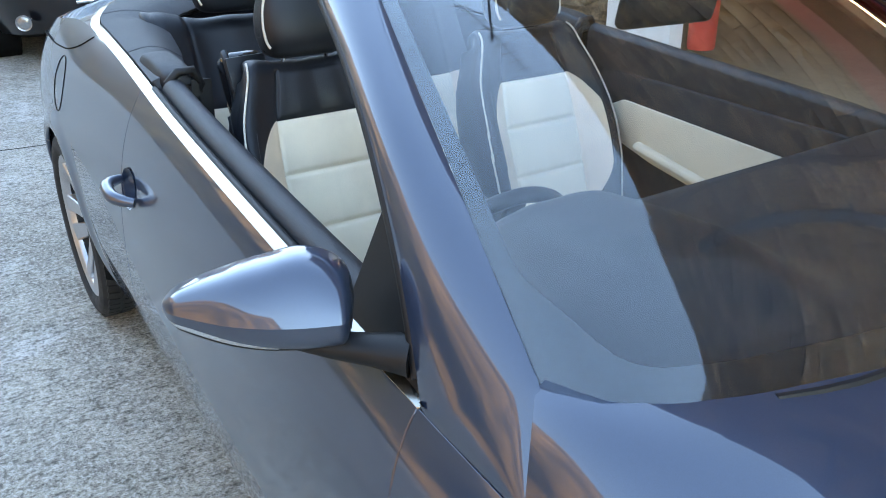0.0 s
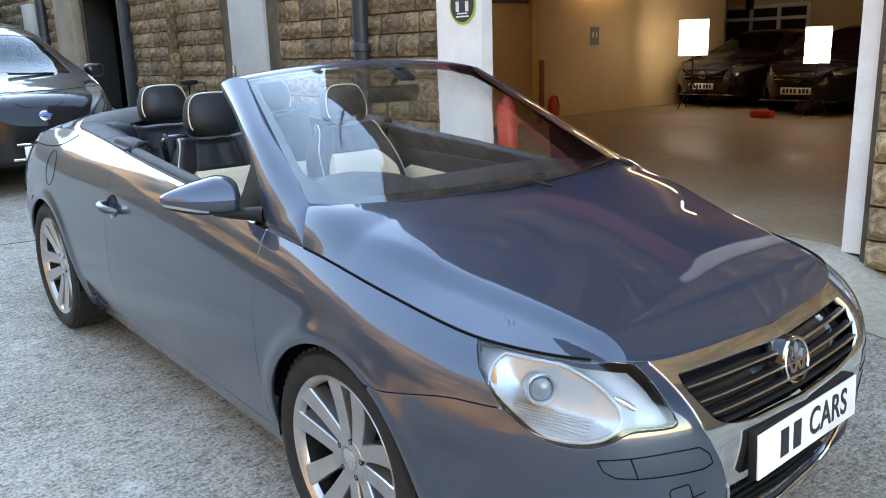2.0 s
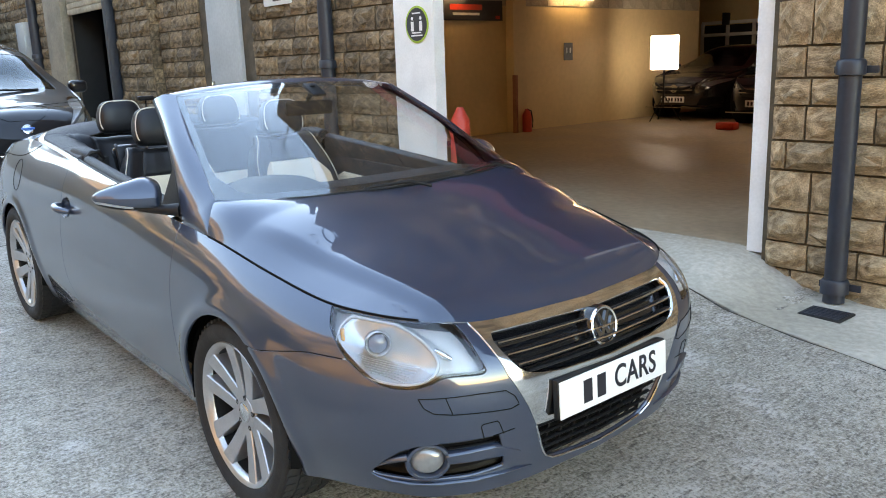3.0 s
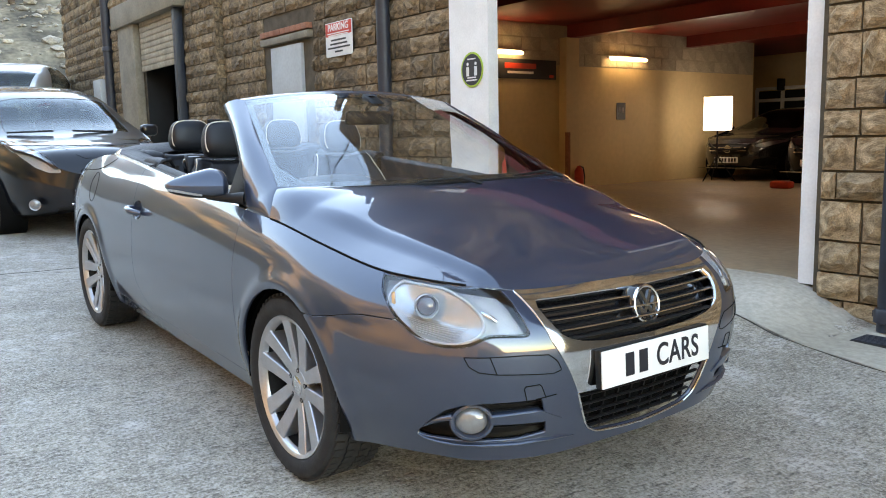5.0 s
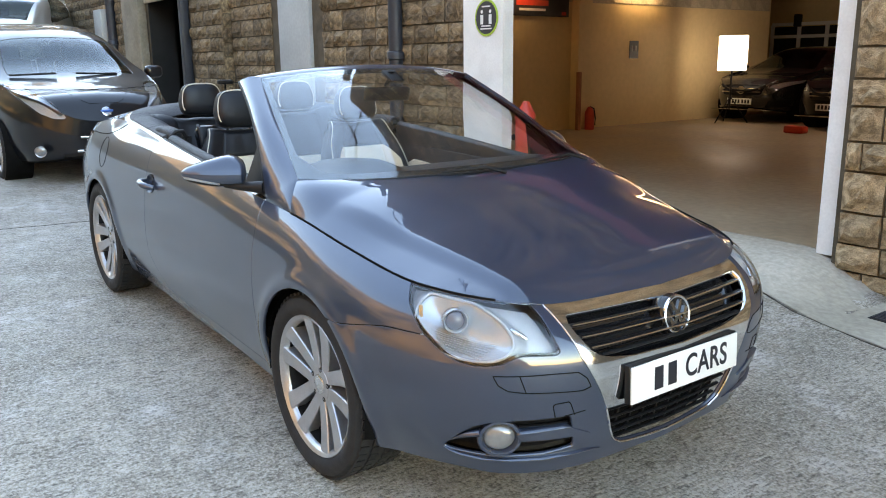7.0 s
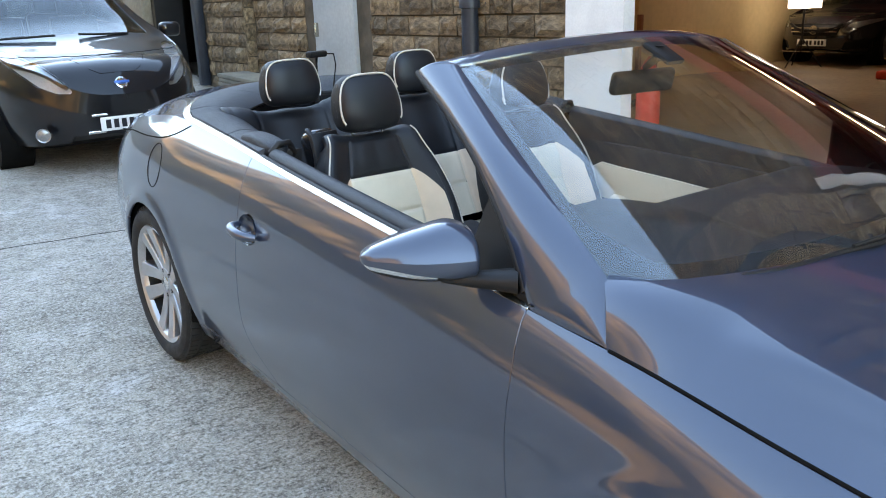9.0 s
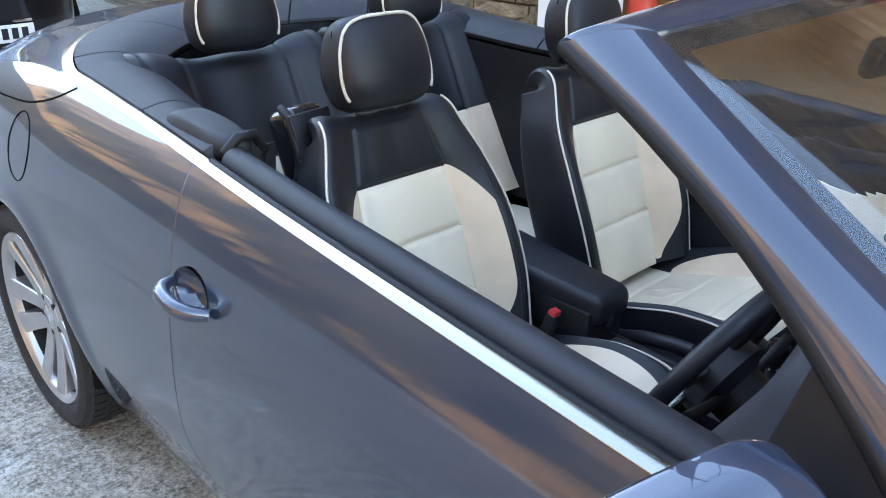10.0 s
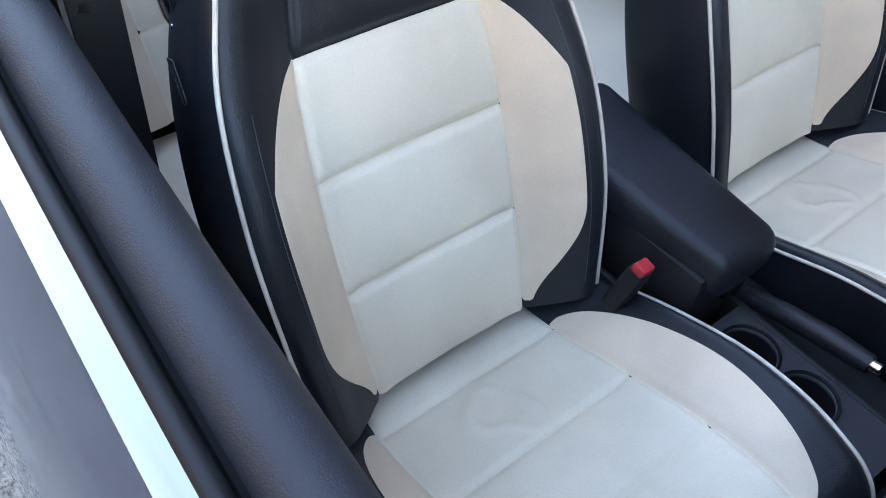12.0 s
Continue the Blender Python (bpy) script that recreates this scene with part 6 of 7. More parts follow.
# round distance notice on the column
notice = lathe("round_notice", [(0.165, 0.0), (0.165, 0.004), (0.15, 0.005), (0, 0.005)], Matrix.Translation((-2.30, 2.926, 1.745)) @ pose(0, 0, 0, 90, 0, 0), SIGN_GREEN, None, "", 40)
tagged(notice, "round black and green distance notice on the white column", "sign")
lathe("notice_field", [(0.146, 0.005), (0.146, 0.0065), (0, 0.0065)], Matrix.Translation((-2.30, 2.926, 1.745)) @ pose(0, 0, 0, 90, 0, 0), INK, notice, "", 40)
for s in (-1, 1):
    lathe("figure_dot", [(0.016, 0), (0.016, 0.002), (0, 0.002)], Matrix.Translation((-2.30 + s * 0.06, 2.919, 1.80)) @ flat, SIGN_WHITE, notice, "", 16)
    box("figure_bar", (0.04, 0.002, 0.085), Matrix.Translation((-2.30 + s * 0.06, 2.918, 1.73)), SIGN_WHITE, notice)
for k, wd in enumerate((0.13, 0.16)):
    box("notice_line", (wd, 0.002, 0.012), Matrix.Translation((-2.30, 2.918, 1.672 - 0.025 * k)), SIGN_WHITE, notice)
box("notice_line", (0.12, 0.002, 0.012), Matrix.Translation((-2.30, 2.918, 1.845)), SIGN_WHITE, notice)

# blocked grey door and its lintel
door_1 = root("door_1", Matrix.Translation((-6.26, 3.0, 0.18)), "closed pale grey steel door in the stone wall", "door", kind="structure")
box("door_leaf", (0.88, 0.06, 2.18), Matrix.Translation((0, -0.02, 1.09)), GREY_DOOR, door_1, bevel=0.006)
box("door_handle", (0.03, 0.05, 0.16), Matrix.Translation((-0.36, -0.07, 1.0)), SATIN, door_1, bevel=0.006)
for k in range(9):
    box("lintel_brick", (0.145, 0.1, 0.075), Matrix.Translation((-0.62 + 0.155 * k, -0.035, 2.37)), RUST, door_1, bevel=0.006)
box("lintel", (1.4, 0.1, 0.09), Matrix.Translation((0, -0.03, 2.27)), PALE_CONCRETE, door_1, bevel=0.01)
# loading door with a half-raised shutter
loading = root("door_2", Matrix.Translation((-10.9, 2.85, 0.38)), "dark loading doorway with a half-raised steel shutter", "door", kind="structure")
for k in range(9):
    box("shutter_slat", (1.96, 0.045, 0.098), Matrix.Translation((-0.02, -0.03, 2.10 + 0.1 * k)), SHUTTER, loading, bevel=0.015)
# added sheet: its near-black colour stands in for shade on the left reveal
box("door_lining", (0.03, 0.46, 2.9), Matrix.Translation((-1.0, 0.26, 1.45)), VOID, loading, "added near-black sheet for shade on the door reveal")
box("shutter_rail", (0.12, 0.14, 3.6), Matrix.Translation((1.06, -0.06, 1.8)), DARK_PIPE, loading, "slate-blue steel post", bevel=0.008)
box("door_jamb", (1.0, 0.16, 3.1), Matrix.Translation((-1.60, -0.06, 1.5)), PALE_CONCRETE, loading, bevel=0.02)
box("door_beam", (3.6, 0.22, 0.42), Matrix.Translation((-0.5, -0.09, 3.15)), PALE_CONCRETE, loading, bevel=0.02)
meter = box("meter_box", (0.55, 0.2, 0.75), Matrix.Translation((-14.75, 2.80, 2.1)), GREY_DOOR, None, bevel=0.01)
tagged(meter, "grey meter box on the stone wall", "box")
lampw = root("wall_lamp", Matrix.Translation((-5.6, 2.9, 3.05)), "small dark flood lamp on the stone wall", "lamp")
box("lamp_head", (0.22, 0.10, 0.13), pose(0, -0.16, 0, 25, 0, 0), BLACK, lampw, bevel=0.01)
box("lamp_arm", (0.03, 0.16, 0.03), pose(0, -0.04, 0.02), BLACK, lampw, bevel=0.004)
boards = root("board_stack", Matrix.Translation((-7.85, 2.62, 0.26)), "stack of weathered grey boards against the stone wall", "boards")
for k in range(7):
    box("board", (1.15, 0.42, 0.045), pose(0.015 * (k % 3), 0.012 * (k % 2), 0.03 + 0.052 * k, 0, 2, 0.6 * (k % 3)), PALE_CONCRETE, boards, bevel=0.004)
drain = root("drain_cover", Matrix.Translation((1.74, 2.52, float(yard_z(1.74, 2.52)) + 0.004)), "dark iron drain grate in the concrete", "drain")
box("grate_frame", (0.24, 0.20, 0.016), Matrix.Translation((0, 0, 0)), VOID, drain, bevel=0.004)
for k in range(7):
    box("grate_bar", (0.21, 0.011, 0.012), Matrix.Translation((0, -0.078 + 0.026 * k, 0.007)), DARK_PIPE, drain, bevel=0.002)

# ---- inside the garage ----
wall_box("wall_pier", (-6.72, 8.5, -0.1), (-6.52, 8.82, 2.8), CREAM_WALL, "cream painted pier", "pier")
for y in (5.2, 8.6, 12.0):
    wall_box("ceiling_beam_%d" % y, (-6.6, y, 2.80), (9.0, y + 0.2, 3.03), RED_PAINT, "dark red steel roof beam", "beam")
wall_box("opening_beam", (-2.07, 3.0, 2.62), (1.02, 3.25, 2.9), RED_PAINT, "dark red steel beam over the opening", "beam")
for y in (6.98, 10.2):
    light = root("ceiling_light", Matrix.Translation((-6.60, y, 2.50)), "bare fluorescent tube fitting on the cream wall", "light", "fluorescent lights")
    box("light_body", (0.06, 1.05, 0.05), Matrix.Translation((-0.01, 0, 0.02)), WHITE, light, bevel=0.006)
    lathe("light_tube", [(0.0, -0.5), (0.03, -0.5), (0.03, 0.5), (0.0, 0.5)], pose(0.045, 0, -0.012, 90, 0, 0), TUBE_GLOW, light, "glowing warm tube", 14)
for x, y in ((-2.0, 7.0), (1.5, 7.0), (-2.0, 10.8), (2.0, 10.8), (5.5, 9.0)):
    light = root("ceiling_light", Matrix.Translation((x, y, 2.90)), "bare fluorescent tube fitting under the ceiling", "light", "fluorescent lights")
    box("light_body", (1.5, 0.08, 0.05), Matrix.Translation((0, 0, 0.0)), WHITE, light, bevel=0.006)
    for q in (-0.5, 0.5):
        box("light_stem", (0.02, 0.02, 0.10), Matrix.Translation((q, 0, 0.075)), WHITE, light)
    lathe("light_tube", [(0.0, -0.72), (0.03, -0.72), (0.03, 0.72), (0.0, 0.72)], pose(0, 0, -0.05, 0, 90, 0), TUBE_GLOW, light, "glowing warm tube", 14)
banner = box("banner", (0.012, 1.6, 0.33), Matrix.Translation((-6.68, 7.6, 2.24)), INK, None, bevel=0.002)
tagged(banner, "black advertising banner on the cream wall", "banner")
box("banner_line", (0.004, 0.72, 0.09), Matrix.Translation((-6.672, 7.55, 2.29)), SIGN_RED, banner)
box("banner_line", (0.004, 0.6, 0.04), Matrix.Translation((-6.672, 7.55, 2.18)), SIGN_WHITE, banner)
for y in (6.95, 8.28):
    box("banner_mark", (0.004, 0.1, 0.05), Matrix.Translation((-6.672, y, 2.13)), SIGN_RED, banner)
poster = box("poster", (0.008, 0.25, 0.32), Matrix.Translation((-6.695, 10.15, 1.53)), INK, None)
tagged(poster, "small black distance poster on the cream wall", "poster")
for s in (-1, 1):
    box("poster_bar", (0.004, 0.03, 0.1), Matrix.Translation((-6.688, 10.15 + s * 0.05, 1.55)), SIGN_WHITE, poster)
stand = root("studio_light", Matrix.Translation((-5.66, 11.75, FLOOR_Z)), "glowing square light panel on a thin black tripod", "lamp")
box("light_panel", (0.52, 0.08, 0.64), pose(0, 0, 1.30, 0, 0, 25), PANEL_GLOW, stand, "bright white panel", bevel=0.01)
tube("stand_pole", [(0, 0, 0.25), (0, 0, 1.05)], 0.018, BLACK, stand, "", 8)
for k in range(3):
    a = radians(120 * k + 20)
    tube("stand_leg", [(0, 0, 0.5), (0.35 * math.cos(a), 0.35 * math.sin(a), 0.01)], 0.012, BLACK, stand, "", 6)
copy_thing(stand, Matrix.Translation((-2.98, 11.0, FLOOR_Z)) @ pose(0, 0, 0, 0, 0, -10)).scale = (0.72, 0.72, 0.86)
ext = root("fire_extinguisher", Matrix.Translation((-6.42, 8.72, FLOOR_Z)), "red fire extinguisher standing by the pier", "extinguisher")
lathe("cylinder", [(0.0, 0.0), (0.08, 0.0), (0.085, 0.02), (0.085, 0.30), (0.05, 0.37), (0.03, 0.40), (0, 0.40)], Matrix.Identity(4), SIGN_RED, ext, "", 24)
tube("hose", [(0.0, 0, 0.40), (0.08, 0.02, 0.37), (0.11, 0.03, 0.2), (0.1, 0.03, 0.08)], 0.012, BLACK, ext, "", 8)
plank = box("timber_post", (0.08, 0.06, 1.0), Matrix.Translation((-6.45, 8.46, FLOOR_Z + 0.5)), RUST, None, bevel=0.006)
tagged(plank, "short rusty post leaning by the pier", "post")
ext2 = root("fire_extinguisher", Matrix.Translation((-1.985, 3.14, FLOOR_Z - 0.08)), "red fire extinguisher hung behind the white column", "extinguisher")
lathe("cylinder", [(0.0, 0.35), (0.085, 0.35), (0.09, 0.37), (0.09, 0.80), (0.05, 0.88), (0.03, 0.92), (0, 0.92)], Matrix.Identity(4), SIGN_RED, ext2, "", 24)
box("bracket", (0.03, 0.16, 0.05), pose(-0.085, 0, 0.6), BLACK, ext2, bevel=0.003)
jack = box("trolley_jack", (0.34, 0.2, 0.12), Matrix.Translation((-3.6, 10.58, FLOOR_Z + 0.06)), SIGN_RED, None, bevel=0.03)
tagged(jack, "low red trolley jack on the garage floor", "jack")
win = root("window_1", Matrix.Translation((-7.4, 17.57, 1.55)), "white framed office window in the end wall", "window", kind="structure")
# opaque panes; the shade of the room behind is put into their colour
for k in range(3):
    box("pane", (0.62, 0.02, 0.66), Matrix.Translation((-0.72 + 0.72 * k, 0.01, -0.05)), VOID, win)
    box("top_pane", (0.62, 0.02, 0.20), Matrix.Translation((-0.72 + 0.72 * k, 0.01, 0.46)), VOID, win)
for x in (-1.08, -0.36, 0.36, 1.08):
    box("mullion", (0.09, 0.06, 1.1), Matrix.Translation((x, 0, 0.06)), WHITE, win, bevel=0.006)
for z in (-0.45, 0.32, 0.62):
    box("transom", (2.2, 0.06, 0.08), Matrix.Translation((0, -0.004, z)), WHITE, win, bevel=0.006)
cam_w = box("wall_bracket", (0.1, 0.25, 0.3), Matrix.Translation((-7.75, 17.45, 2.25)), BLACK, None, bevel=0.02)
tagged(cam_w, "small dark bracket on the end wall", "bracket")


# bare block courses and a pilaster along the garage wall
BLOCKS = material("bare_concrete_block", (0.42, 0.37, 0.28), 0.9, vary=0.12, scale=3, bump=0.4, bump_scale=60, fine=0.12, fine_scale=40, piece=0.10)
course = wall_box("block_course", (-6.70, 3.4, 2.33), (-6.688, 14.5, 3.02), BLOCKS, "courses of bare concrete block over the painted wall", "wall")
bm = bmesh.new()
add_box(bm, (0.012, 0.43, 0.205), Matrix.Identity(4), 0.004, 1)
block = part("block", bm, BLOCKS, course)
k = 0
for row in range(3):
    for col in range(25):
        y = 3.62 + 0.44 * col + (0.22 if row % 2 else 0)
        if y > 14.3 or abs(y - 8.74) < 0.34:
            continue
        m = Matrix.Translation((-6.684, y, 2.445 + 0.225 * row))
        if k == 0:
            block.matrix_world = m
        else:
            ob = new("block", block.data)
            ob.parent = course
            ob.matrix_world = m
        k += 1

# television aerial on the roof
aerial = root("roof_aerial", Matrix.Translation((-3.3, 3.2, 8.3)), "thin television aerial on the roof edge", "aerial")
tube("mast", [(0, 0, -0.6), (0, 0, 3.2)], 0.025, BLACK, aerial, "", 6)
tube("boom", [(-0.9, 0, 2.7), (1.0, 0.1, 2.9)], 0.018, BLACK, aerial, "", 6)
for k in range(9):
    tube("director", [(-0.8 + 0.21 * k, -0.22, 2.71 + 0.022 * k), (-0.8 + 0.21 * k, 0.26, 2.71 + 0.022 * k)], 0.01, BLACK, aerial, "", 5)


# ---- stones of the front walls ----
def stone_mesh(seed, mat):
    """A rock-faced block one unit wide and high; the face bulges and its edges fall back."""
    r = random.Random(seed)
    nx, nz = 5, 4
    bm = bmesh.new()
    grid = []
    for i in range(nx):
        row = []
        for j in range(nz):
            u, w = i / (nx - 1) - 0.5, j / (nz - 1) - 0.5
            rim = i in (0, nx - 1) or j in (0, nz - 1)
            du, dw = (0, 0) if rim else (r.uniform(-0.06, 0.06), r.uniform(-0.07, 0.07))
            if rim:
                du, dw = r.uniform(-0.012, 0.004) * (1 if u > 0 else -1), r.uniform(-0.02, 0.006) * (1 if w > 0 else -1)
            d = -0.25 - r.uniform(0, 0.12) if rim else -0.75 - r.uniform(-0.34, 0.38)
            row.append(bm.verts.new((u + du, d, w + dw)))
        grid.append(row)
    for i in range(nx - 1):
        for j in range(nz - 1):
            bm.faces.new((grid[i][j], grid[i + 1][j], grid[i + 1][j + 1], grid[i][j + 1]))
    loop = [grid[i][0] for i in range(nx)] + [grid[nx - 1][j] for j in range(1, nz)] + [grid[i][nz - 1] for i in range(nx - 2, -1, -1)] + [grid[0][j] for j in range(nz - 2, 0, -1)]
    back = [bm.verts.new((v.co.x, 0.1, v.co.z)) for v in loop]
    for k in range(len(loop)):
        q = (k + 1) % len(loop)
        bm.faces.new((loop[k], back[k], back[q], loop[q]))
    bmesh.ops.recalc_face_normals(bm, faces=bm.faces)
    for f in bm.faces:
        f.smooth = False
    me = bpy.data.meshes.new("stone")
    bm.to_mesh(me)
    bm.free()
    me.materials.append(mat)
    return me


STONE_WARM = material("warm_sandstone", (0.19, 0.132, 0.072), 0.85, base2=(0.46, 0.34, 0.205), scale=3.2, bump=1.0, bump_scale=14, fine=0.30, fine_scale=26, piece=0.28, detail=7)
WARM_STONES = [stone_mesh(40 + k, STONE_WARM) for k in range(14)]
STONES = [stone_mesh(20 + k, STONE) for k in range(14)]


def lay_wall(wall, x0, x1, z0, z1, face_y, courses, seed, holes=(), limit=300, depth=0.06, mean=0.36, stones=None):
    """Courses of stones along x; those past the limit, from the top, become one mesh."""
    r = random.Random(seed)
    z, laid, rest_v, rest_f = z0, 0, [], []
    k = 0
    while z < z1:
        h = courses[k % len(courses)] * r.uniform(0.95, 1.05)
        k += 1
        x = x0 - r.uniform(0, 0.2)
        while x < x1:
            w = mean * r.uniform(0.6, 1.5)
            a, b = max(x, x0), min(x + w, x1)
            x += w
            if b - a < 0.06:
                continue
            for hx0, hx1, hz1 in holes:
                if a < hx1 and b > hx0 and z < hz1:
                    if a < hx0 - 0.05:
                        b = hx0
                    elif b > hx1 + 0.05:
                        a = hx1
                    else:
                        b = a
            if b - a < 0.05:
                continue
            me = r.choice(stones or STONES)
            m = Matrix.Translation(((a + b) / 2, face_y, z + h / 2)) @ Matrix.Diagonal((b - a - 0.012, depth * r.uniform(0.7, 1.25), h - 0.012, 1))
            if laid < limit:
                ob = new("stone", me)
                ob.parent = wall
                ob.matrix_basis = wall.matrix_world.inverted() @ m
                laid += 1
            else:
                n = len(rest_v)
                rest_v += [tuple(m @ v.co) for v in me.vertices]
                rest_f += [tuple(n + i for i in p.vertices) for p in me.polygons]
        z += h
    if rest_v:
        me = bpy.data.meshes.new("stones")
        me.from_pydata(rest_v, [], rest_f)
        tagged(link("stones", me, STONE_FAR, wall), kind="stuff")


STONE_FAR = material("sandstone_far", (0.085, 0.060, 0.035), 0.85, base2=(0.25, 0.178, 0.105), scale=3.2, bump=1.0, bump_scale=26, fine=0.38, fine_scale=60, piece=0.38, island=True, detail=6)
COURSES = (0.21, 0.20, 0.23, 0.19, 0.22, 0.20)
W_ = bpy.data.objects
lay_wall(W_["wall_front_mid"], -8.38, -2.67, 0.1, 5.28, 3.0, COURSES, 1, holes=((-6.72, -5.80, 2.30), (-6.98, -5.54, 2.66)))
lay_wall(W_["wall_front_far"], -18.08, -8.42, 0.3, 5.28, 2.88, COURSES, 2, holes=((-13.02, -9.72, 3.78),))
lay_wall(W_["wall_front_right"], 1.17, 4.5, -0.15, 8.28, 2.9, (0.22, 0.17, 0.19, 0.26, 0.18), 3, mean=0.30, stones=WARM_STONES)
lay_wall(W_["wall_over_garage"], -2.63, 1.12, 2.95, 8.28, 3.0, COURSES, 4, limit=0)
lay_wall(W_["wall_gable"], -3.68, -2.67, 5.3, 8.28, 3.0, COURSES, 5, limit=0)
# the short return where the far wall stands forward, mossy and damp
for k in range(26):
    z = 0.3 + 0.21 * k
    ob = new("stone", STONES[k % 14])
    ob.parent = W_["wall_front_far"]
    ob.matrix_basis = W_["wall_front_far"].matrix_world.inverted() @ Matrix.Translation((-8.40, 2.93, z)) @ pose(0, 0, 0, 0, 0, 90) @ Matrix.Diagonal((0.16, 0.03, 0.2, 1))


# ---- the other vehicles ----
BLACK_PAINT = material("black_car_paint", (0.005, 0.005, 0.007), 0.35, 0.0, spec=0.15, vary=0.05, scale=4, coat=0.9)
SILVER_PAINT = material("silver_car_paint", (0.5, 0.5, 0.5), 0.3, 0.6, vary=0.04, scale=4, coat=1.0)
DARK_PAINT = material("graphite_car_paint", (0.03, 0.03, 0.033), 0.25, 0.4, vary=0.05, scale=4, coat=1.0)
YELLOW_PLATE = material("yellow_plate", (0.75, 0.5, 0.05), 0.4, vary=0.03, scale=20)
CAR_GLASS = glass_material("vehicle_glass", (0.30, 0.36, 0.37))


def car_grid(length, width, belt_z, top_z, roof_w, n=150, m=73, nose=2.6):
    """A body as one skin: rows from nose to tail, columns from sill over the roof to sill."""
    q = np.linspace(-1, 1, n)
    t = np.sign(q) * (1 - (1 - np.abs(q)) ** 1.6)
    x = -t * length / 2
    f = (1 - t) / 2 * 0 + (t + 1) / 2                       # 0 at the nose, 1 at the tail
    half = width / 2 * (1 - np.abs(t) ** 5) ** (1 / nose)
    zb, zt, rw = curve(*belt_z, f), curve(*top_z, f), curve(*roof_w, f)
    lift = 0.20 + 0.10 * np.abs(t) ** 6
    v = np.linspace(0, 1, (m + 1) // 2)
    rows = []
    for i in range(n):
        k = half[i]
        pts_y = [0.90 * k, 0.975 * k, k, 0.985 * k, 0.93 * k, rw[i] * k, 0.6 * rw[i] * k, 0]
        edge = zt[i] - 0.05 * min(1, (zt[i] - zb[i]) / 0.3) - 0.02
        pts_z = [lift[i], lift[i] + 0.12, 0.5 * (lift[i] + zb[i]) + 0.04, zb[i] - 0.10, zb[i], max(edge, zb[i] + 0.004), max(zt[i] - 0.012, zb[i] + 0.006), max(zt[i], zb[i] + 0.008)]
        pv = [0, 0.1, 0.28, 0.42, 0.50, 0.76, 0.88, 1.0]
        y, z = curve(pv, pts_y, v), curve(pv, pts_z, v)
        rows.append(np.stack([np.full_like(y, x[i]), -y, z], -1))
    right = np.array(rows)
    left = (right * np.array([1, -1, 1]))[:, ::-1][:, 1:]
    vv = np.concatenate([v, v[::-1][1:]])
    return np.concatenate([right, left], 1), np.broadcast_to(f[:, None], (n, m)), np.broadcast_to(vv[None, :], (n, m))


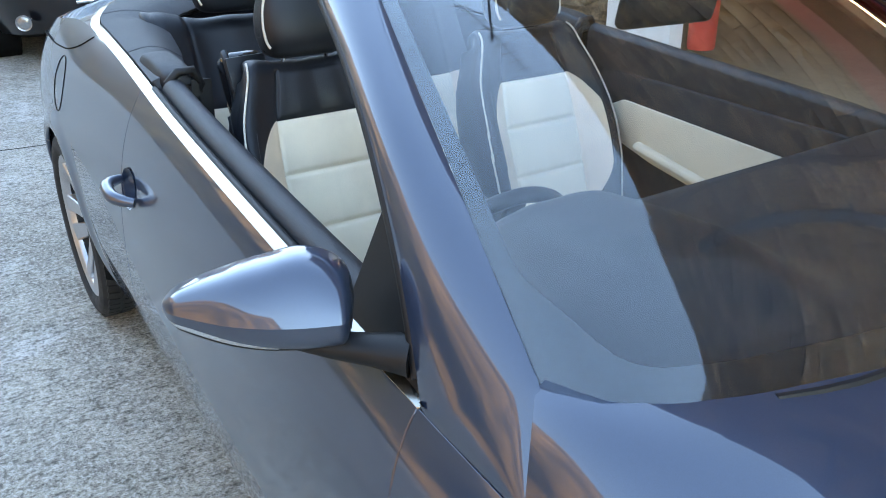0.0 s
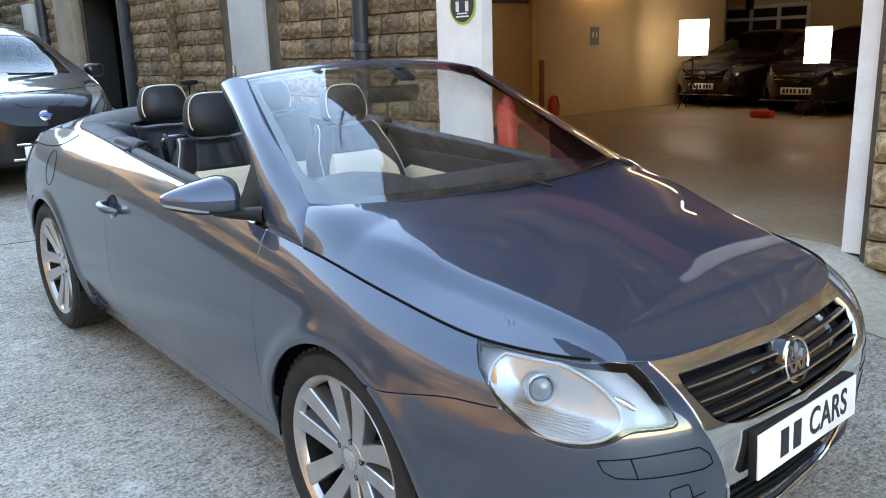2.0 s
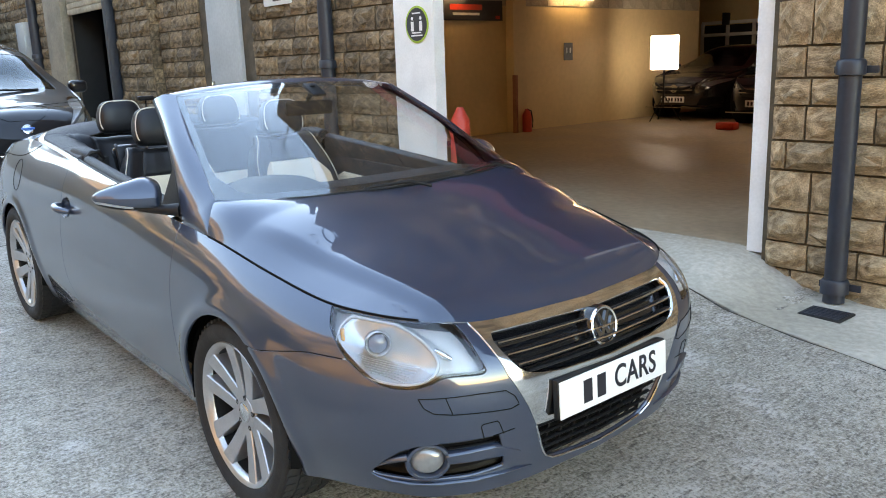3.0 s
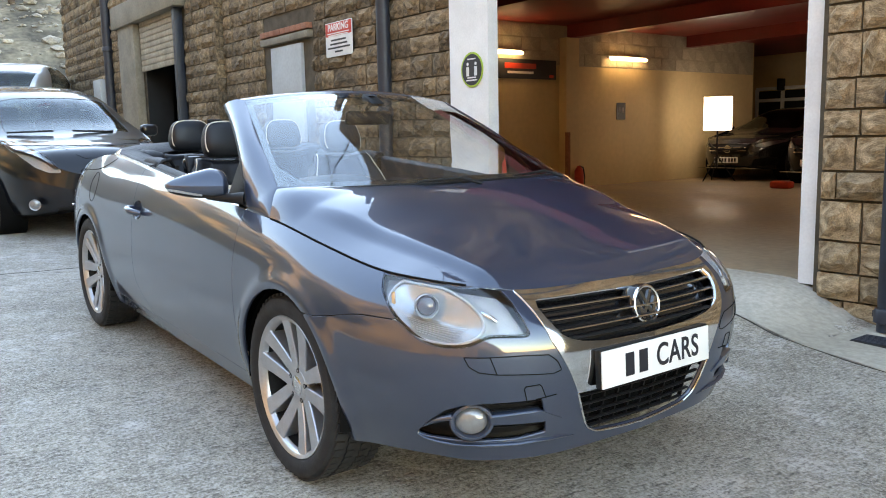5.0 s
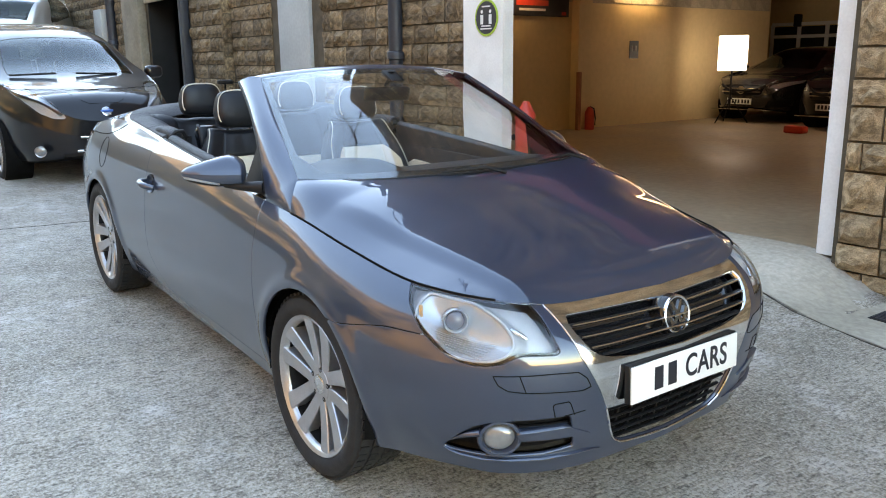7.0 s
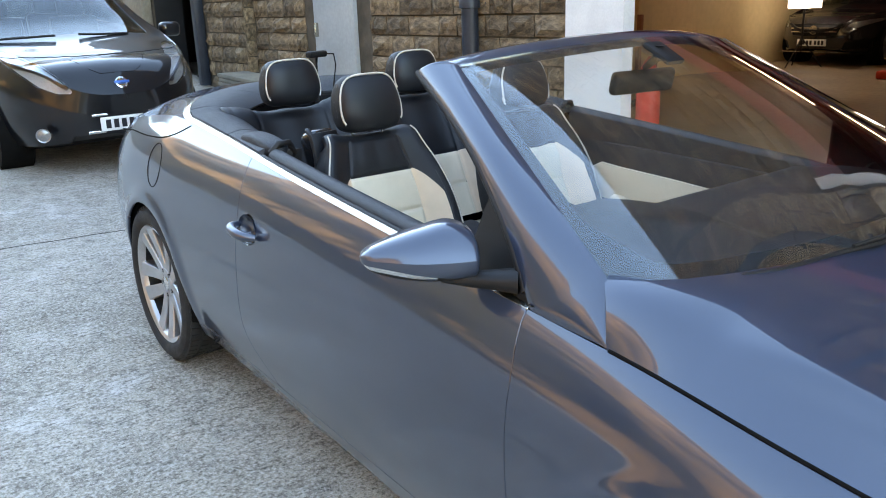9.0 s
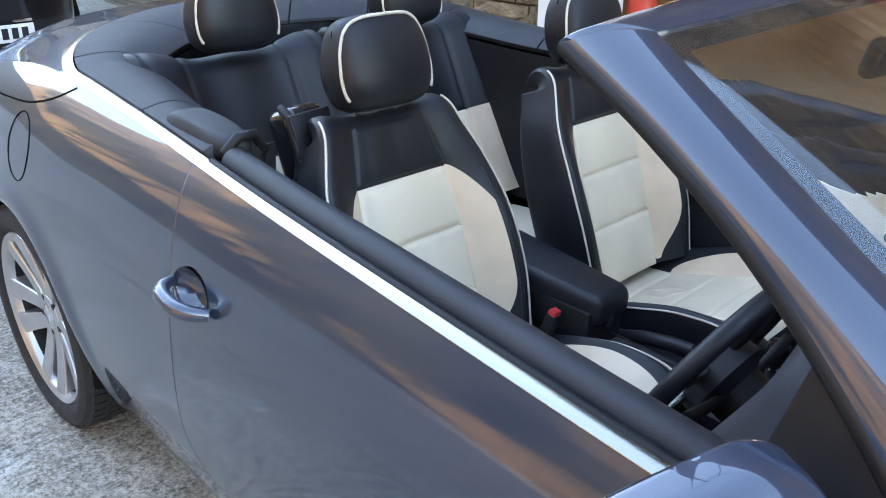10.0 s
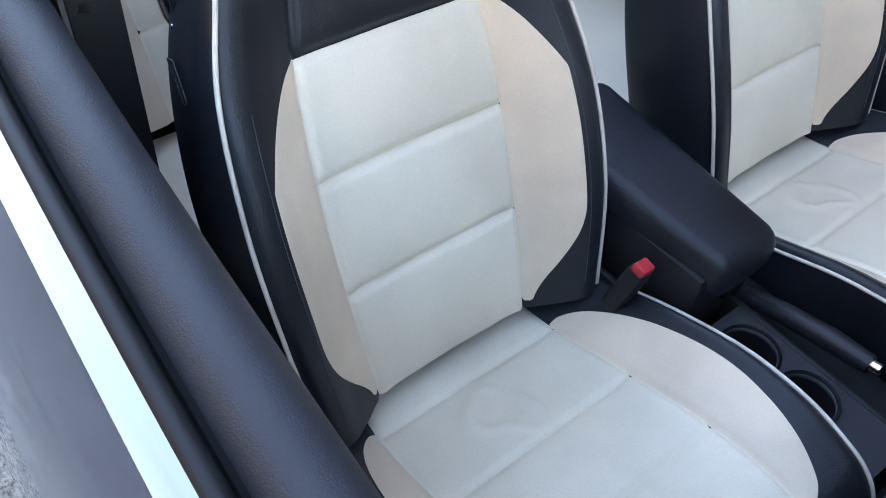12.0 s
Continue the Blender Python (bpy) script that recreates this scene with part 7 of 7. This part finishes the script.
def make_car(name, m, label, paint, length, width, belt_z, top_z, roof_w, glass, front, wheels, group="parked cars"):
    """glass: spans of f for screen, side windows and rear window; front: lamp polygons in (|y|, z)."""
    c = root(name, m, label, "car", group)
    g, f, v = car_grid(length, width, belt_z, top_z, roof_w)
    fl = grid_normals(g)[75, 36, 2] < 0
    x, y, z = g[..., 0], np.abs(g[..., 1]), g[..., 2]
    (s0, s1), (w0, w1), (r0, r1) = glass
    lean = (v - 0.5) / 0.26
    side = np.minimum.reduce([(f - w0 - 0.085 * lean) * length, (w1 + -0.05 * lean - f) * length, (v - 0.53) * 0.9, (0.745 - v) * 0.9])
    screen = np.minimum.reduce([(f - s0) * length, (s1 - f) * length, (v - 0.795) * 0.9])
    rear = np.minimum.reduce([(f - r0) * length, (r1 - f) * length, (v - 0.80) * 0.9])
    wells = np.minimum.reduce([np.hypot(x - wx, z - 0.32) for wx in wheels]) - 0.35
    wells = np.where(v < 0.5, wells, 1)
    lamps = [np.where((f < 0.45) & (g[..., 1] * s > 0), poly_sd(y, z, p), -1) for p in front["lamps"] for s in (-1, 1)]
    tails = [np.where((f > 0.8) & (g[..., 1] * s > 0), poly_sd(y, z, p), -1) for p in front.get("tails", []) for s in (-1, 1)]
    holes = [np.where((f < 0.3) & ((p[0][0] == 0) | (g[..., 1] * s > 0)), poly_sd(y, z, p), -1) for p in front["intakes"] for s in ((1,) if p[0][0] == 0 else (-1, 1))]
    solid = np.minimum.reduce([-side, -screen, -rear, wells] + [-k for k in lamps + holes + tails])
    panel("body", g, solid, paint, c, thick=0.015, flip=fl)
    for nm, k in (("side_window", side), ("windscreen", screen), ("rear_window", rear)):
        ob = panel(nm, g, k - 0.004, CAR_GLASS, c, thick=0.004, flip=fl, lift=-0.004, solid=True)
        ob.visible_shadow = False
    for k in lamps:
        lamp = panel("headlamp", g, k - 0.003, LENS, c, "clear headlamp", thick=0.003, flip=fl, solid=True)
        panel("lamp_bowl", g, k - 0.003, LAMP_PALE, lamp, "", thick=0, flip=fl, lift=-0.03)
    for k in tails:
        panel("tail_lamp", g, k - 0.002, RED_LENS, c, "red tail lamp", thick=0, flip=fl)
    for k in holes:
        panel("intake", g, k + 0.01, BLACK, c, "", thick=0, flip=fl, lift=-0.03)
    inner = g * np.array([0.97, 0.94, 1.0]) - np.array([0, 0, 0.03])
    panel("lining", inner, np.minimum.reduce([0.55 - v + 0 * f, wells]), UNDER, c, thick=0, flip=fl)
    box("cabin_floor", (length * 0.8, width * 0.78, 0.25), pose(0, 0, 0.42), UNDER, c, bevel=0.05)
    for sy in (-0.36, 0.36):
        for sx in (0.05, -0.85):
            box("seat", (0.16, 0.46, 0.62), pose(sx - 0.2, sy, 0.86, 0, -14, 0), LEATHER, c, bevel=0.05, seg=3)
            box("seat_head", (0.09, 0.26, 0.16), pose(sx - 0.31, sy, 1.24, 0, -10, 0), LEATHER, c, bevel=0.035, seg=3)
    box("dashboard", (0.4, width * 0.74, 0.22), pose(length * (0.5 - (s0 + s1) / 2) - 0.18, 0, belt_z[1][3] - 0.10), SOFT, c, bevel=0.05, seg=3)
    for sy in (-1, 1):
        mx = length * (0.5 - (s0 + w0) / 2) + 0.06
        bm = bmesh.new()
        add_box(bm, (0.14, 0.2, 0.14), pose(mx - 0.12, sy * (width / 2 + 0.07), belt_z[1][3] + 0.07), 0.05, 4)
        part("door_mirror", bm, paint, c, "", 50)
    for wx in wheels:
        for sy in (-1, 1):
            w = copy_thing(wheel0, pose(wx, sy * (width / 2 - 0.115), HUB_Z) @ (pose(0, 0, 0, 90, 0, 0) if sy < 0 else pose(0, 0, 0, -90, 0, 0)) @ pose(0, 0, 0, 0, 0, 40 * wx))
            w.parent = c
            bm = bmesh.new()
            add_lathe(bm, [(0.35, 0.0), (0.36, 0.02), (0.36, 0.26), (0.1, 0.26)], pose(wx, sy * (width / 2 - 0.02), 0.32, 90 * sy, 0, 0), 28)
            part("arch_liner", bm, UNDER, c, "", 50)
    return c, g, f, v, fl


def plate_bars(c, m, mat=PLATE_WHITE):
    pl = box("number_plate", (0.52, 0.112, 0.008), m, mat, c, "", bevel=0.002)
    for k in range(7):
        box("plate_bar", (0.04, 0.07, 0.003), m @ Matrix.Translation((-0.2 + 0.063 * k + (0.02 if k > 3 else 0), 0, 0.0045)), PLATE_INK, pl)


NOSE = pose(0, 0, 0, 90, 0, 90)        # local z points forward, local y up

# black electric hatchback facing the convertible's tail
HATCH = dict(length=4.445, width=1.77,
             belt_z=([0, 0.04, 0.14, 0.28, 0.45, 0.75, 0.93, 1], [0.60, 0.74, 0.86, 0.98, 1.0, 1.03, 1.0, 0.75]),
             top_z=([0, 0.03, 0.12, 0.24, 0.30, 0.42, 0.55, 0.8, 0.93, 1], [0.62, 0.80, 0.93, 1.04, 1.14, 1.42, 1.55, 1.51, 1.30, 0.80]),
             roof_w=([0, 0.15, 0.28, 0.42, 0.6, 0.85, 1], [0.80, 0.80, 0.82, 0.72, 0.70, 0.70, 0.8]))
hatch, hg, hf, hv, hfl = make_car("hatchback_car", CAR @ pose(-4.95 - 2.22, 0.12, 0.0, 0, 0, 2), "black electric hatchback parked nose to tail behind the convertible", BLACK_PAINT,
                                  glass=((0.255, 0.425), (0.33, 0.80), (0.88, 0.96)), wheels=(1.27, -1.43),
                                  front=dict(lamps=[[(0.38, 0.66), (0.50, 0.665), (0.61, 0.72), (0.70, 0.82), (0.78, 0.95), (0.75, 0.975), (0.63, 0.955), (0.53, 0.88), (0.44, 0.77)]],
                                             intakes=[[(0, 0.22), (0.46, 0.23), (0.43, 0.325), (0, 0.33)]]), **HATCH)
hx = 4.445 / 2
box("grille_bar", (0.02, 0.66, 0.024), pose(hx - 0.020, 0, 0.350), CHROME, hatch, "chrome bumper bar", bevel=0.006)
box("upper_bar", (0.02, 0.58, 0.022), pose(hx - 0.016, 0, 0.485), CHROME, hatch, "thin bright upper bar", bevel=0.006)
plate_bars(hatch, pose(hx + 0.03, 0.02, 0.415) @ NOSE)
bm = bmesh.new()
add_lathe(bm, [(0.05, 0), (0.05, 0.008), (0.04, 0.012), (0.036, 0.006), (0, 0.006)], pose(hx - 0.075, 0, 0.72, 0, 58, 0), 32)
hb = part("badge", bm, CHROME, hatch, "round blue and chrome emblem", 40)
BLUE = material("badge_blue", (0.02, 0.12, 0.45), 0.3, vary=0.05, scale=20, coat=0.6)
box("badge_band", (0.12, 0.022, 0.008), pose(hx - 0.068, 0, 0.726, 0, 58, 0) @ pose(0, 0, 0.006, 0, 0, 90), BLUE, hb, bevel=0.003)
for s in (-1, 1):
    lathe("fog_lamp", [(0.055, -0.02), (0.056, 0.012), (0.045, 0.008), (0.03, 0.014), (0, 0.018)], pose(hx - 0.13, s * 0.64, 0.355, 0, 90, s * 22), FOG_LENS, hatch, "round fog lamp", 28)
    tube("wiper", [(hx - 1.10, s * 0.55 - 0.1, 1.045), (hx - 1.06, s * 0.3 - 0.15, 1.052), (hx - 1.04, s * 0.1 - 0.1, 1.06)], 0.011, BLACK, hatch, "", 6)
line = []
for y in np.linspace(-0.80, 0.80, 41):
    i = int(np.interp(0.11 - 0.055 * abs(y) ** 2 * 0 + 0.06 * (abs(y) / 0.8) ** 2, hf[:, 0], np.arange(hf.shape[0])))
    row = hg[i]
    o = np.argsort(row[:, 1])
    line.append((float(row[0, 0]), float(y), float(np.interp(y, row[o, 1], row[o, 2]) + 0.001)))
tube("bonnet_joint", line, 0.003, UNDER, hatch, "", 5)
flap = []
for y, f0 in ((-0.30, 0.085), (-0.27, 0.062), (-0.20, 0.040), (-0.14, 0.032), (0.14, 0.032), (0.20, 0.040), (0.27, 0.062), (0.30, 0.085)):
    i = int(np.interp(f0, hf[:, 0], np.arange(hf.shape[0])))
    o = np.argsort(hg[i][:, 1])
    flap.append((float(hg[i][0, 0]), y, float(np.interp(y, hg[i][o, 1], hg[i][o, 2]) + 0.001)))
tube("flap_joint", flap, 0.003, UNDER, hatch, "", 5)

# dark saloons in the garage
SALOON = dict(length=4.69, width=1.81,
              belt_z=([0, 0.04, 0.14, 0.28, 0.45, 0.75, 0.93, 1], [0.58, 0.72, 0.82, 0.93, 0.95, 0.98, 0.96, 0.72]),
              top_z=([0, 0.03, 0.12, 0.27, 0.34, 0.46, 0.58, 0.72, 0.84, 0.95, 1], [0.60, 0.76, 0.86, 0.97, 1.12, 1.38, 1.43, 1.38, 1.10, 1.0, 0.75]),
              roof_w=([0, 0.15, 0.28, 0.44, 0.6, 0.8, 1], [0.82, 0.82, 0.84, 0.66, 0.64, 0.72, 0.8]))
for m, paint, lab in ((pose(-5.62, 12.0 + 2.345, FLOOR_Z, 0, 0, -90), DARK_PAINT, "graphite saloon car parked in the garage"), (pose(-3.25, 11.1 + 2.345, FLOOR_Z, 0, 0, -92), BLACK_PAINT, "black coupe car parked in the garage")):
    sal, sg2, sf, sv, sfl = make_car("saloon_car", m, lab, paint, glass=((0.29, 0.455), (0.35, 0.74), (0.76, 0.87)), wheels=(1.40, -1.38),
                                     front=dict(lamps=[[(0.50, 0.66), (0.66, 0.64), (0.84, 0.74), (0.86, 0.80), (0.74, 0.78), (0.56, 0.72)]],
                                                intakes=[[(0, 0.50), (0.40, 0.52), (0.46, 0.70), (0, 0.72)], [(0.46, 0.28), (0.78, 0.30), (0.80, 0.46), (0.52, 0.42)]]), **SALOON)
    lx = 4.69 / 2
    for z in (0.58, 0.64):
        box("grille_bar", (0.015, 0.82, 0.02), pose(lx - 0.035, 0, z), CHROME, sal, bevel=0.004)
    lathe("grille_badge", [(0.075, 0), (0.075, 0.015), (0.062, 0.016), (0.06, 0.004), (0, 0.004)], pose(lx - 0.04, 0, 0.61, 0, 90, 0), CHROME, sal, "round chrome emblem", 28)
    plate_bars(sal, pose(lx + 0.006, 0, 0.40) @ NOSE)
    box("bumper_trim", (0.02, 1.3, 0.018), pose(lx - 0.03, 0, 0.245), CHROME, sal, bevel=0.004)

# silver people carrier up the slope, seen from behind
MPV = dict(length=4.7, width=1.88,
           belt_z=([0, 0.04, 0.14, 0.28, 0.45, 0.75, 0.93, 1], [0.62, 0.76, 0.90, 1.0, 1.03, 1.06, 1.04, 0.90]),
           top_z=([0, 0.03, 0.12, 0.20, 0.28, 0.42, 0.6, 0.88, 0.96, 1], [0.64, 0.82, 0.95, 1.06, 1.3, 1.58, 1.66, 1.62, 1.40, 0.95]),
           roof_w=([0, 0.15, 0.28, 0.42, 0.6, 0.85, 1], [0.80, 0.80, 0.82, 0.74, 0.74, 0.78, 0.84]))
mx, my = -14.8 - 2.3, 1.0 + 0.75
mpv, mg2, mf, mv, mfl = make_car("people_carrier", pose(mx, my, 1.30, 0, -7, 161), "silver people carrier parked up the slope, seen from behind", SILVER_PAINT,
                                 glass=((0.20, 0.40), (0.28, 0.88), (0.905, 0.975)), wheels=(1.42, -1.42),
                                 front=dict(lamps=[[(0.5, 0.70), (0.8, 0.72), (0.86, 0.86), (0.6, 0.82)]], tails=[[(0.46, 0.92), (0.98, 0.90), (0.98, 1.10), (0.72, 1.06)]], intakes=[[(0, 0.4), (0.5, 0.4), (0.5, 0.5), (0, 0.5)]]), **MPV)
plate_bars(mpv, pose(-2.33, 0, 0.86) @ pose(0, 0, 0, 90, 0, -90), YELLOW_PLATE)


# ---- the hillsides ----
GRASS = material("winter_grass", (0.055, 0.045, 0.02), 0.95, base2=(0.26, 0.165, 0.06), scale=0.35, bump=0.8, bump_scale=6, fine=0.35, fine_scale=9, detail=8)
SCREE = material("grey_scree", (0.07, 0.06, 0.045), 0.95, base2=(0.24, 0.2, 0.14), scale=0.9, bump=0.9, bump_scale=7, fine=0.35, fine_scale=6, detail=8)
ROCK = material("broken_rock", (0.2, 0.175, 0.145), 0.9, base2=(0.34, 0.3, 0.24), scale=3, bump=0.6, bump_scale=12, fine=0.25, fine_scale=20, piece=0.3, island=True)
LEAF = material("rusty_winter_leaves", (0.30, 0.155, 0.045), 0.8, base2=(0.46, 0.28, 0.08), scale=1.2, fine=0.2, fine_scale=6, piece=0.3, island=True)
BARK = material("brown_bark", (0.09, 0.06, 0.04), 0.95, vary=0.3, scale=6, bump=0.6, bump_scale=30)


def rough_ground(x, y, a=0.5):
    out = np.zeros_like(x)
    for k, (f, h) in enumerate(((0.13, 1.0), (0.31, 0.5), (0.8, 0.22), (1.9, 0.1))):
        out += h * np.sin(f * x * 1.7 + 1.3 * k + 2 * np.sin(f * y)) * np.cos(f * y * 1.3 - k)
    return a * out


def bank_sheet():
    x, y = np.meshgrid(np.linspace(-46, 46, 150), np.linspace(-7.6, -48, 60), indexing="ij")
    d = np.clip(-8.0 - y, 0, 100)
    z = np.clip(-0.036 * x, -1.2, 3) - 0.1 + 22.0 * (1 - np.exp(-d / 10.5)) + 0.12 * d + rough_ground(x, y, 0.55) * smooth(0.5, 5, d)
    return np.stack([x, y, z], -1)


BK = bank_sheet()
bank = panel("bank", BK, 1.0, GRASS, thick=0, flip=grid_normals(BK)[50, 30, 2] < 0)
tagged(bank, "steep sunlit bank of rusty winter grass", "bank", kind="structure")


def scree_z(x, y):
    d = np.clip(-21.5 - x + 0.35 * (y - 2), 0, 100)
    return 1.5 + 0.62 * d - 0.0085 * np.minimum(d, 36) * np.minimum(d, 36) - 0.5 * np.clip(d - 36, 0, 100) + rough_ground(x, y, 0.30) * smooth(0, 4, d)


def scree_sheet():
    x, y = np.meshgrid(np.linspace(-19, -64, 110), np.linspace(-34, 40, 110), indexing="ij")
    z = scree_z(x, y)
    return np.stack([x, y, np.where(x > -20.5, z - 0.6, z)], -1)


SC = scree_sheet()
slope = panel("hillside", SC, 1.0, SCREE, thick=0, flip=grid_normals(SC)[50, 50, 2] < 0)
tagged(slope, "steep hillside of grey scree and dry grass", "hillside", kind="structure")

rng = random.Random(5)
bm = bmesh.new()
for _ in range(1800):
    x, y = rng.uniform(-36, -22.5), rng.uniform(-8, 10)
    r = 0.04 + 0.22 * rng.random() ** 3
    z = float(scree_z(np.array(x), np.array(y)))
    made = bmesh.ops.create_icosphere(bm, subdivisions=1, radius=r)["verts"]
    for v in made:
        v.co = Vector((v.co.x * rng.uniform(0.8, 1.5), v.co.y * rng.uniform(0.8, 1.5), v.co.z * rng.uniform(0.4, 0.8))) + Vector((x, y, z + 0.1 * r))
rocks = part("scree_rocks", bm, ROCK)
tagged(rocks, "loose grey rocks lying on the hillside", "rocks", kind="stuff")


def make_tree(seed, height, spread):
    """A tapered trunk with forked limbs and a thin crown of dry leaves."""
    r = random.Random(seed)
    tree = root("tree", Matrix.Identity(4), "leafless winter tree with rusty leaves on the hillside", "tree", "trees on the hillside")
    bm, tips = bmesh.new(), []
    def limb(p, way, length, rad, depth):
        pts, rads = [p], [rad]
        for k in range(4):
            way = (way + Vector((r.uniform(-1, 1), r.uniform(-1, 1), r.uniform(-0.3, 0.7))) * 0.22).normalized()
            p = p + way * length / 4
            pts.append(p)
            rads.append(rad * (1 - 0.17 * (k + 1)))
            if depth < 3 and k >= 1:
                for _ in range(2 if depth < 2 else 1):
                    side = Vector((r.uniform(-1, 1), r.uniform(-1, 1), r.uniform(0.1, 0.9))).normalized()
                    limb(p, (way * 0.5 + side).normalized(), length * r.uniform(0.45, 0.65), rad * 0.5, depth + 1)
            if depth >= 2:
                tips.append(p)
        add_tube(bm, pts, rads, 5 if depth else 8)
    limb(Vector((0, 0, -0.3)), Vector((0, 0, 1)), height * 0.6, 0.05 * height ** 0.7, 0)
    part("trunk", bm, BARK, tree, "", 60)
    verts, faces = [], []
    for p in tips:
        for _ in range(9):
            c = p + Vector((r.gauss(0, 1), r.gauss(0, 1), r.gauss(0, 0.8))) * spread
            a, b = Vector((r.gauss(0, 1), r.gauss(0, 1), r.gauss(0, 1))).normalized(), Vector((r.gauss(0, 1), r.gauss(0, 1), r.gauss(0, 1)))
            b = (b - a * b.dot(a)).normalized()
            s = r.uniform(0.04, 0.10)
            n = len(verts)
            verts += [c - a * s, c - b * s * 0.5, c + a * s, c + b * s * 0.5]
            faces.append((n, n + 1, n + 2, n + 3))
    me = bpy.data.meshes.new("crown")
    me.from_pydata([tuple(v) for v in verts], [], faces)
    link("crown", me, LEAF, tree)
    return tree


trees = [make_tree(s, h, sp) for s, h, sp in ((3, 5.0, 0.28), (8, 4.2, 0.24), (14, 5.8, 0.3))]
spots = []
for k in range(14):
    x, y = rng.uniform(-50, -34), rng.uniform(-6, 10)
    spots.append((x, y, float(scree_z(np.array(x), np.array(y)))))
for x, y in ((-29.5, 4.6), (-30.4, 5.6), (-28.8, 3.7), (-31.2, 6.6), (-29.9, 2.4)):
    spots.append((x, y, float(scree_z(np.array(x), np.array(y)))))
for k, (x, y, z) in enumerate(spots):
    m = pose(x, y, z, 0, 0, rng.uniform(0, 360)) @ Matrix.Scale(rng.uniform(0.8, 1.25), 4)
    if k < 3:
        trees[k].matrix_world = m
    else:
        t2 = copy_thing(trees[k % 3], Matrix.Identity(4))
        t2.matrix_world = m
